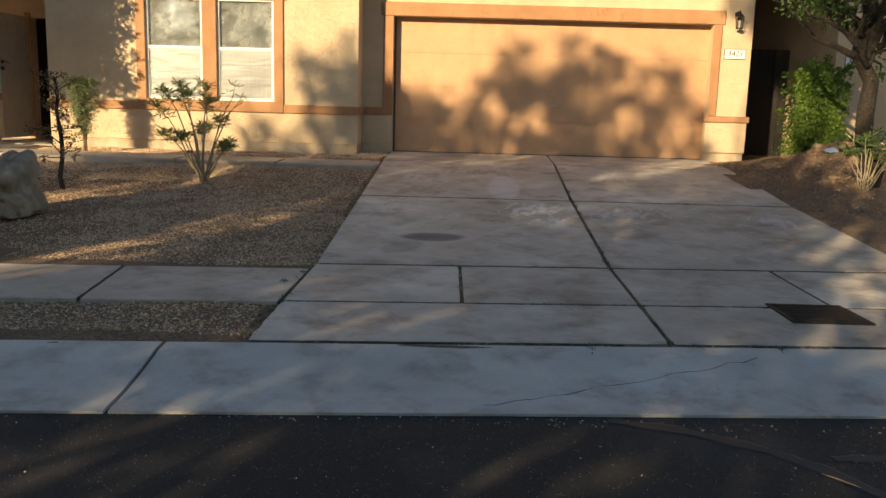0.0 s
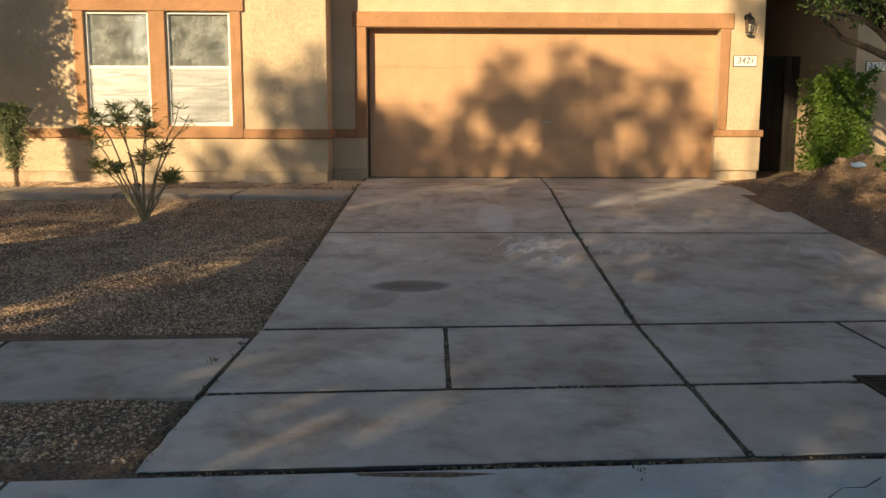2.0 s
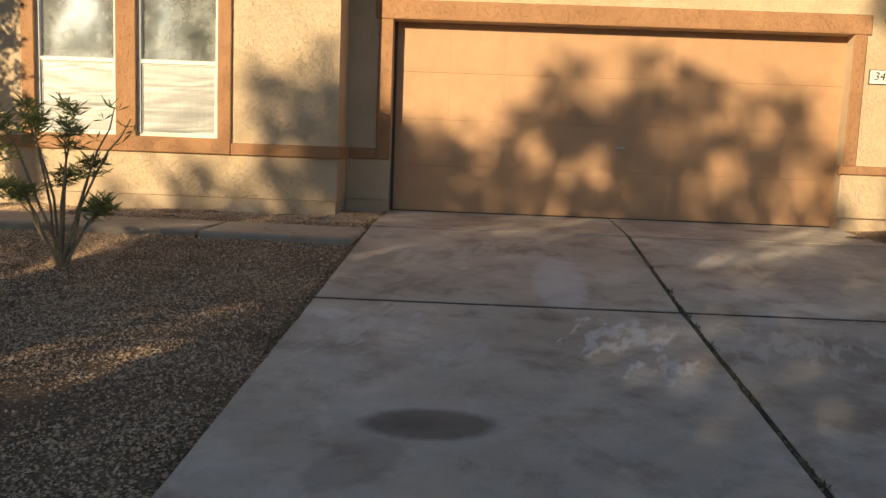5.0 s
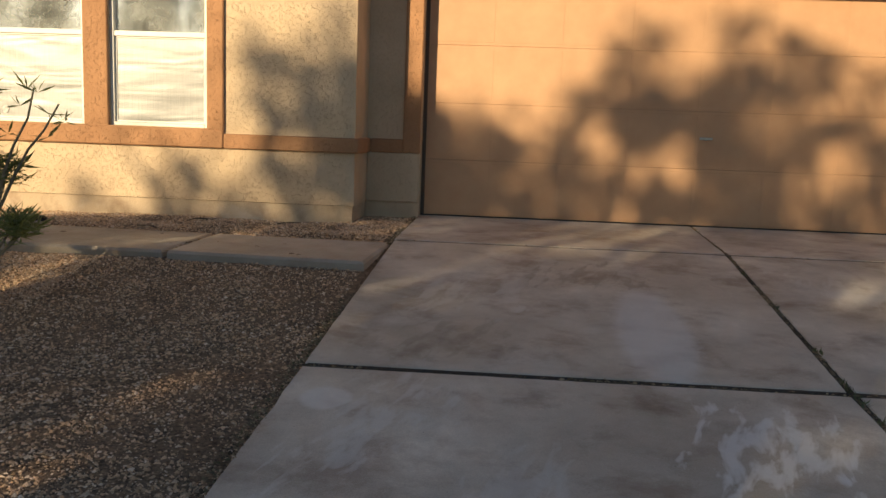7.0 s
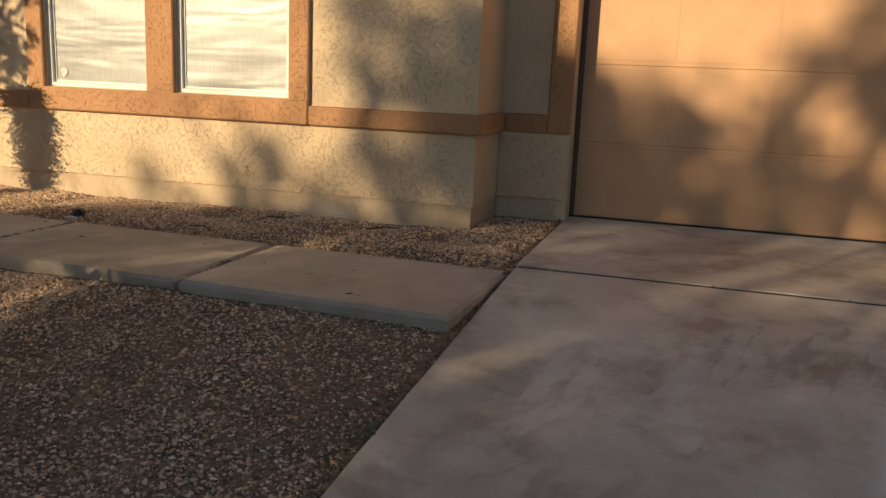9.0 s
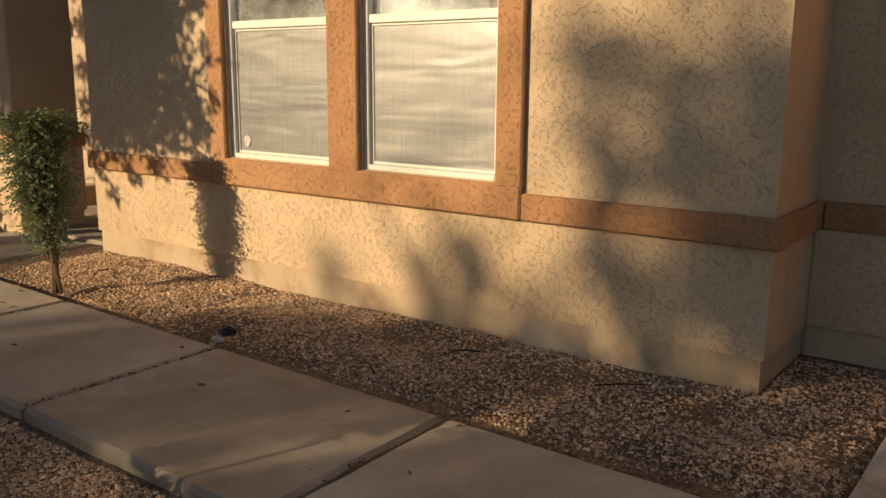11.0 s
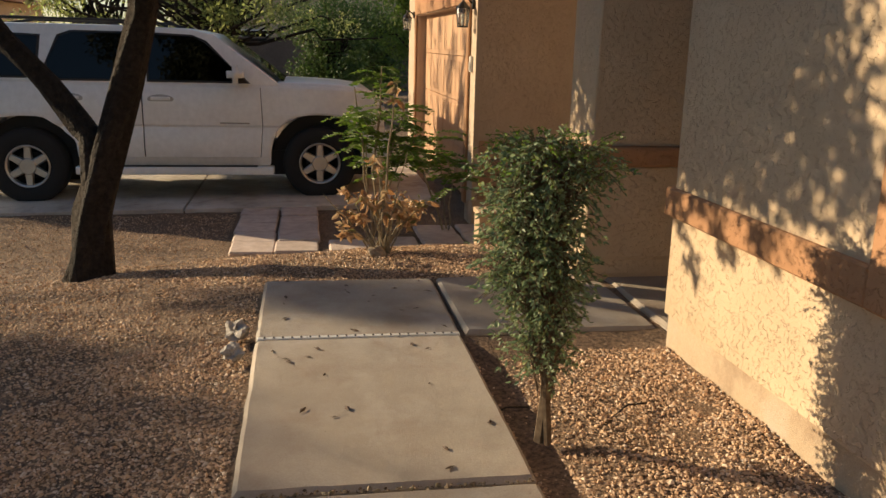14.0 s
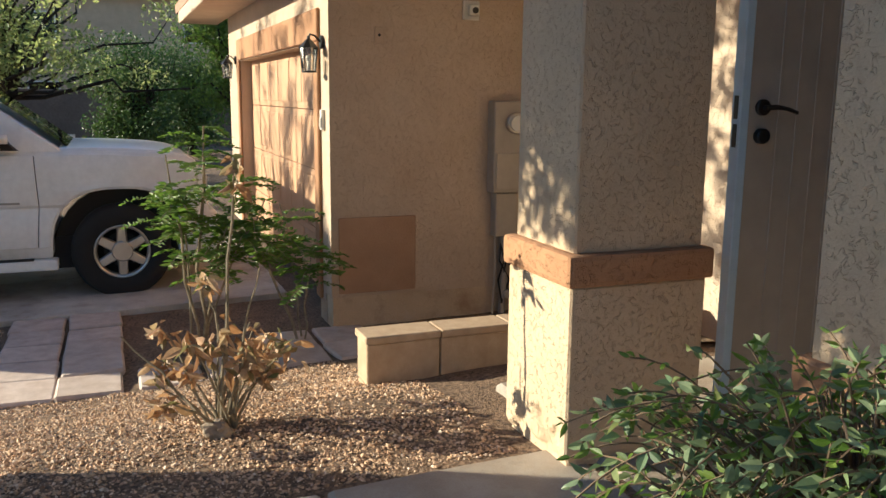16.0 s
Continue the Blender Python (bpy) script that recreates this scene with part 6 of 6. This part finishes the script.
# fallen leaves, seed pods and twigs on the path
LITTER = leafy("leaf_litter", [(0.05, 0.03, 0.018), (0.12, 0.07, 0.04), (0.2, 0.13, 0.07)], 0.1)
rng = random.Random(77)
for i in range(46):
    x, y = rng.uniform(-7.1, -4.8) if i < 34 else rng.uniform(-4.7, -1.0), rng.uniform(11.58, 12.45)
    z = path_level(x, y) + 0.002
    b = bmesh.new()
    k = rng.uniform(0.012, 0.03)
    vs = [b.verts.new(p) for p in ((-k, 0, 0), (-k * 0.1, k * 0.35, k * 0.2), (k, 0, k * 0.15), (k * 0.1, -k * 0.35, 0.001), (-k * 0.1, 0, k * 0.28))]
    for tri in ((0, 4, 1), (1, 4, 2), (2, 4, 3), (3, 4, 0)):
        b.faces.new([vs[j] for j in tri])
    o = solid("fallen_leaf", b, LITTER, "small curled brown leaf lying on concrete", "leaf", group="litter on the path")
    o.matrix_basis = pose(x, y, z, 0, 0, rng.uniform(0, 360))
for i in range(5):
    x, y = rng.uniform(-5.4, -1.6), rng.uniform(12.62, 13.2)
    a = rng.uniform(0, 6.28)
    z = ground_level(x, y) + 0.02
    solid("fallen_twig", tube([(x, y, z), (x + 0.1 * math.cos(a), y + 0.1 * math.sin(a), z + 0.012), (x + 0.22 * math.cos(a + 0.2), y + 0.22 * math.sin(a + 0.2), z)], [0.005, 0.004, 0.002], 5), BARK, "thin dry twig lying on gravel", "twig", group="fallen twigs")

solid("fallen_twig", tube([(1.9, 3.2, 0.012), (1.95, 3.13, 0.016), (2.0, 3.08, 0.012)], [0.003, 0.0035, 0.002], 6), TWIG, "thin pale twig lying on asphalt", "twig", group="fallen twigs")

# ---- right-hand side: neighbour, hedge, mound, tree ----
rn = thing("right_neighbour_house", "tan stucco house beyond the dark side yard", "house", kind="structure")
part("wall", box(6.75, 16, 14.3, 24, 0.3, 4.2), STUCCO, rn)
part("roof", prism([(13.7, 4.2), (13.7, 4.35), (19, 6.4), (24.5, 4.35), (24.5, 4.2)], "x", 6.3, 16.5), ROOF, rn)
side = solid("side_fence", box(5.28, 6.74, 19.0, 19.2, 0.3, 3.9), MASONRY, "dark masonry wall closing the side yard", "wall", "structure")
# added black boards: the side yard's deep shade put into a colour
gate = thing("side_yard_shade", "added black boards standing in for the side yard's deep shade", "gate", kind="structure")
SHADE_BLACK = surface("shade_black", (0.008, 0.007, 0.006), (0.018, 0.015, 0.013), 12, 0.8, 0.002, 60)
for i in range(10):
    part("board", box(5.29 + i * 0.145, 5.43 + i * 0.145, 16.2, 16.23, 0.35, 2.6, 0.004), SHADE_BLACK, gate)
part("rail", box(5.29, 6.74, 16.23, 16.27, 0.9, 1.0, 0.004), SHADE_BLACK, gate)
part("rail", box(5.29, 6.74, 16.23, 16.27, 2.1, 2.2, 0.004), SHADE_BLACK, gate)
house_plate(7.05, 14.3, 2.3, 0.3, 0.15, "3427", "white house number plate on shaded stucco")
rng = random.Random(51)
hd = thing("hedge", "clipped bright green leafy bush against house", "bush", at=(6.4, 14.0, 0.75))
bm = bmesh.new()
spots = []
for _ in range(14):
    limb(bm, (6.4 + rng.uniform(-0.2, 0.2), 14.0 + rng.uniform(-0.1, 0.1), 0.6), (6.4 + rng.uniform(-0.45, 0.45), 14.0 + rng.uniform(-0.25, 0.25), rng.uniform(1.2, 2.1)), 0.02, 0.006, rng, 0.05, 4, 6)
tagged(part("branches", bm, BARK, hd), kind="stuff")
for _ in range(9500):
    x, y, z = rng.uniform(-0.5, 0.32), rng.uniform(-0.38, 0.38), rng.uniform(0.02, 1.5)
    if rng.random() < 0.55:
        y = -0.38 + rng.random() * 0.1
    k = 1 + 0.18 * noise.noise((x * 4, z * 4, 1)) + 0.12 * noise.noise((x * 9, z * 9, 5))
    spots.append(Vector((6.4 + x * k, 14.0 + y * k, 0.72 + z * k * (1 if abs(x) < 0.4 else 0.93))))
leaf_cloud("leaves", spots, 0.052, 0.36, GREEN_FRESH, hd, 52)
clumps = [((5.75 + rng.gauss(0, 0.45), 11.1 + rng.gauss(0, 0.4), 3.25 + rng.gauss(0, 0.4)), rng.uniform(0.3, 0.5)) for _ in range(20)]
clumps += [((5.45, 11.2, 2.75), 0.25), ((5.9, 11.2, 2.6), 0.3), ((6.05, 11.1, 2.3), 0.25), ((5.3, 11.6, 3.0), 0.22), ((6.0, 11.3, 1.95), 0.2), ((4.75, 12.2, 3.2), 0.2), ((5.0, 12.1, 3.1), 0.24), ((4.55, 12.4, 3.3), 0.14), ((5.2, 12.0, 3.3), 0.3)]
tree("mesquite_tree", (6.02, 11.35, 0.40), 3.5, 0.13, clumps, 0.06, 1500, GREEN, "dark-trunked small-leaved tree beside the driveway", 54, top_of_trunk=(5.75, 11.25, 2.6), slim=0.25)
F = (5.85, 11.05, ground_level(5.85, 11.05))
stems = [((rng.uniform(-0.4, 0.4), rng.uniform(-0.3, 0.3), rng.uniform(0.35, 0.8)), 0.008) for _ in range(18)]
root, lines = stemmed("oleander", F, "small oleander shrub at the foot of a tree", "shrub", stems, TWIG, 55)
spots = []
for ln in lines:
    for _ in range(5):
        p = ln[-1].lerp(ln[-3], rng.uniform(0, 0.9))
        for k in range(7):
            a = k * 2.4 + rng.random()
            spots.append((p, (math.cos(a), math.sin(a), rng.uniform(0.1, 1.1))))
leaf_cloud("leaves", spots, 0.1, 0.085, GREEN, root, 56)
MOUND_ROCK = surface("mound_rock", (0.15, 0.10, 0.065), (0.31, 0.22, 0.15), 14, 0.95, 0.01, 40)
for i in range(26):
    x, y = rng.uniform(5.0, 6.9), rng.uniform(11.6, 13.6)
    s = rng.uniform(0.03, 0.12)
    stone("rock", (x, y, ground_level(x, y) + s * 0.1), (s * 0.8, s * rng.uniform(0.5, 1.0), s * 0.45), MOUND_ROCK, "rough brown rock on the dirt mound", "rock", 60 + i, 2, 0.4)
bag = stone("newspaper_bag", (6.25, 13.0, 1.0), (0.11, 0.06, 0.05), plain("blue_plastic", (0.25, 0.35, 0.5), 0.3), "crumpled pale blue plastic newspaper bag", "bag", 91, 3, 0.3)
bag.location.z = ground_level(6.25, 13.0) + 0.03 - 1.0

# ---- distance to the left ----
FENCE = surface("fence_block", (0.17, 0.115, 0.085), (0.24, 0.165, 0.125), 14, 0.9, 0.003, 50)
fw = thing("fence_wall", "long brown masonry block fence wall", "wall", kind="structure")
part("wall", box(-36.2, -36.0, -6, 30, -0.1, 2.0), FENCE, fw)
for i in range(19):
    part("fence_cap", box(-36.25, -35.95, -6 + i * 1.9, -6 + i * 1.9 + 1.89, 2.0, 2.06, 0.01), FENCE, fw)


def far_house(x0, x1, y0, y1, h, face, label):
    """A plain house some way off, with windows in the named side."""
    r = thing("far_house", label, "house", kind="structure")
    wallm = part("wall", box(x0, x1, y0, y1, 0.0, h), STUCCO, r)
    part("roof", prism([(y0 - 0.5, h), (y0 - 0.5, h + 0.15), ((y0 + y1) / 2, h + 2.0), (y1 + 0.5, h + 0.15), (y1 + 0.5, h)], "x", x0 - 0.5, x1 + 0.5), ROOF, r)
    n = 3
    for i in range(n):
        for z in ((1.2, 2.4),) if h < 4 else ((1.2, 2.4), (4.0, 5.1)):
            if face == "x":
                y = y0 + (y1 - y0) * (i + 0.6) / n
                w = part("window", box(x1, x1 + 0.06, y - 0.6, y + 0.6, z[0], z[1], 0.01), WHITE, r)
                part("pane", box(x1 + 0.06, x1 + 0.066, y - 0.53, y + 0.53, z[0] + 0.07, z[1] - 0.07), CAR_GLASS, w)
            else:
                x = x0 + (x1 - x0) * (i + 0.6) / n
                w = part("window", box(x - 0.6, x + 0.6, y1, y1 + 0.06, z[0], z[1], 0.01), WHITE, r)
                part("pane", box(x - 0.53, x + 0.53, y1 + 0.06, y1 + 0.066, z[0] + 0.07, z[1] - 0.07), CAR_GLASS, w)
    return r


far_house(-54, -42, 6, 24, 5.8, "x", "pale beige two-storey house beyond the fence wall")
far_house(-52, -42, -16, -2, 3.4, "x", "pale beige house beyond the fence wall")
# two unseen houses across the road, added to block low light
far_house(-22, -9, -24, -14, 3.0, "y", "unseen tan stucco house added across the road")
far_house(-4, 9, -24, -14, 3.0, "y", "unseen tan stucco house added across the road")
rng = random.Random(71)
FAR_LEAF = leafy("leaf_far", [(0.22, 0.28, 0.08), (0.36, 0.42, 0.13), (0.48, 0.51, 0.19), (0.15, 0.2, 0.06)], 0.55)
for n, (x, y, h, wide, mat, leaf) in enumerate(((-24, 9.8, 5.2, 3.6, FAR_LEAF, 0.15), (-29, 12.6, 3.2, 1.1, GREEN, 0.13), (-31, 14.2, 3.0, 1.0, GREEN, 0.12), (-22, 14.4, 4.4, 0.8, GREEN_FRESH, 0.11), (-27, 6.2, 5.0, 2.0, FAR_LEAF, 0.13))):
    low = 0.6 if n in (1, 2) else h * (0.45 if n == 0 else 0.4)
    clumps = [((x + rng.gauss(0, wide * 0.45), y + rng.gauss(0, wide * 0.45), rng.uniform(low, h)), rng.uniform(0.4, 0.8)) for _ in range(74 if n == 0 else 50)]
    tree("far_tree", (x, y, 0.0), h, 0.16, clumps, leaf * 0.8, 460 if n in (0, 4) else 700, mat, "dark leafy desert tree some way off", 80 + n, 0.4)
ms = thing("garden_post", "thin post with small white sign", "post", at=(-22.5, 11.2, 0))
part("post", box(-22.52, -22.48, 11.18, 11.22, -0.1, 1.1), BLACK, ms)
part("sign", box(-22.47, -22.455, 11.12, 11.28, 0.9, 1.15, 0.003), WHITE, ms)

# weeds in the joints
rng = random.Random(97)
for x, y in [(mid_joint(v) + rng.uniform(-0.01, 0.01), v) for v in (7.0, 7.35, 8.2, 9.1, 9.5, 9.75, 9.86, 9.95, 10.4, 11.2, 12.0)] + [(1.2, 4.58), (2.3, 4.66), (-0.72, 5.5), (-0.8, 6.0)]:
    z = level_d(x, y) - 0.012
    root = thing("joint_weed", "tiny dry green weed growing in a joint", "weed", "weeds in the joints", at=(x, y, z))
    leaf_cloud("blades", [((x + rng.gauss(0, 0.012), y + rng.gauss(0, 0.03), z), (rng.gauss(0, 0.7), rng.gauss(0, 0.7), 1)) for _ in range(14)], 0.035, 0.1, GREEN_GREY, root, 98)

# ---- loose gravel ----
def strewn(name, px, py, size, label, seed, level, material, deep=0.2):
    """Loose faceted stones, one at each place, in one mesh."""
    r = np.random.RandomState(seed)
    n = len(px)
    tv = np.array([(1, 0, 0), (-1, 0, 0), (0, 1, 0), (0, -1, 0), (0, 0, 1), (0, 0, -0.6)], float)
    tf = np.array([(0, 2, 4), (2, 1, 4), (1, 3, 4), (3, 0, 4), (2, 0, 5), (1, 2, 5), (3, 1, 5), (0, 3, 5)])
    s = size * (0.5 + r.rand(n) ** 2.5 * 1.35)
    sc = np.stack((s * r.uniform(0.7, 1.35, n), s * r.uniform(0.6, 1.2, n), s * r.uniform(0.45, 0.95, n)), 1)
    v = (tv[None] + r.uniform(-0.38, 0.38, (n, 6, 3))) * sc[:, None]
    a = r.rand(n) * 6.283
    c, q = np.cos(a)[:, None], np.sin(a)[:, None]
    z = np.array([level(x, y) for x, y in zip(px, py)]) + s * deep
    out = np.stack((px[:, None] + v[..., 0] * c - v[..., 1] * q, py[:, None] + v[..., 0] * q + v[..., 1] * c, z[:, None] + v[..., 2]), 2).reshape(-1, 3)
    faces = (tf[None] + (np.arange(n) * 6)[:, None, None]).reshape(-1, 3)
    return mesh_of(name, out.tolist(), faces.tolist(), material, None, False, "stuff", label, "gravel")


def scatter(zones, seed):
    """Places over the zones (x0, x1, y0, y1, number), thinner in patches."""
    r = np.random.RandomState(seed)
    px, py = [], []
    for x0, x1, y0, y1, num in zones:
        xx, yy, k = r.uniform(x0, x1, num), r.uniform(y0, y1, num), r.rand(num)
        for x, y, t in zip(xx, yy, k):
            if t < 0.8 + 0.9 * noise.noise((x * 1.7, y * 1.7, 4.0)):
                px.append(x)
                py.append(y)
    return np.array(px), np.array(py)


px, py = scatter([(-3.2, -0.66, 6.65, 11.5, 76000), (-5.9, -0.62, 12.52, 13.44, 62000), (-1.07, -0.6, 13.4, 14.05, 3300), (-6.0, -3.2, 7.0, 11.5, 36000), (-6.4, -2.4, 10.5, 11.5, 36000), (-8.3, -6.0, 9.6, 11.5, 27000), (-12.0, -8.3, 8.6, 11.0, 20000), (-10.0, -7.2, 11.0, 13.3, 44000), (-4.0, -0.8, 4.65, 5.4, 14000), (-4.0, -0.6, 3.52, 3.66, 320)], 9)
strewn("gravel", px, py, 0.0063, "tan and brown crushed gravel strewn over the yard", 9, ground_level, STONES)
CLODS = island("dirt_clod_brown", [(0.12, 0.078, 0.048), (0.25, 0.165, 0.10), (0.36, 0.245, 0.155), (0.17, 0.11, 0.07), (0.46, 0.34, 0.23)])
px, py = scatter([(4.5, 7.2, 9.5, 14.0, 5200), (5.0, 6.9, 11.6, 13.8, 2600)], 12)
strewn("dirt_clods", px, py, 0.011, "brown dirt clods and pebbles beside the driveway", 12, ground_level, CLODS)
px, py = scatter([(-3.0, 4.6, 3.64, 3.75, 520), (-3.0, 4.6, 2.0, 3.64, 260), (2.1, 2.6, 3.3, 3.42, 70)], 10)
strewn("road_grit", px, py, 0.0042, "pale loose grit strewn along the road edge", 10, lambda x, y: lerp(y - shear(x), (-0.4, 3.81), (0.03, 0.0)), STONES)

# soil, grit and dry leaf crumbs caught in the driveway's joints
CRUMBS = island("joint_crumbs", [(0.05, 0.035, 0.022), (0.13, 0.09, 0.055), (0.28, 0.2, 0.12), (0.09, 0.085, 0.04), (0.4, 0.31, 0.2)])
r = np.random.RandomState(33)
jx, jy = [], []


def along(line, num, wide):
    """Crumbs in uneven drifts along a joint given as a function of 0 to 1."""
    for k in r.rand(num):
        x, y = line(k)
        if r.rand() < 0.55 + 1.1 * noise.noise((x * 2.3, y * 2.3, 6.0)):
            jx.append(x + r.normal(0, wide))
            jy.append(y + r.normal(0, wide))


along(lambda k: (mid_joint(4.6 + 9.6 * k), 4.6 + 9.6 * k + shear(mid_joint(4.6 + 9.6 * k), 4.6 + 9.6 * k)), 5200, 0.007)
along(lambda k: (left_edge(4.6 + 9.6 * k) - 0.012, 4.6 + 9.6 * k), 4200, 0.02)
for y, num in ((5.5, 1200), (6.72, 1500), (9.84, 1500), (12.59, 400)):
    along(lambda k: (-0.65 + 5.0 * k, y + shear(-0.65 + 5.0 * k, y)), num, 0.007)
along(lambda k: (0.485, 5.5 + 1.22 * k), 400, 0.007)
along(lambda k: (-0.7 + 5.2 * k, 4.56 + shear(-0.7 + 5.2 * k)), 2600, 0.012)
along(lambda k: (-0.6 + 5.2 * k, 14.25), 700, 0.02)
for x in PATH_X[1:-1]:
    along(lambda k: (x, 11.55 + 0.93 * k), 260, 0.006)
strewn("joint_crumbs", np.array(jx), np.array(jy), 0.0065, "brown grit and leaf crumbs in the concrete joints", 14, lambda x, y: (path_level(x, y) if x < -0.9 else level_d(x, y)) - 0.008, CRUMBS, 0.3)
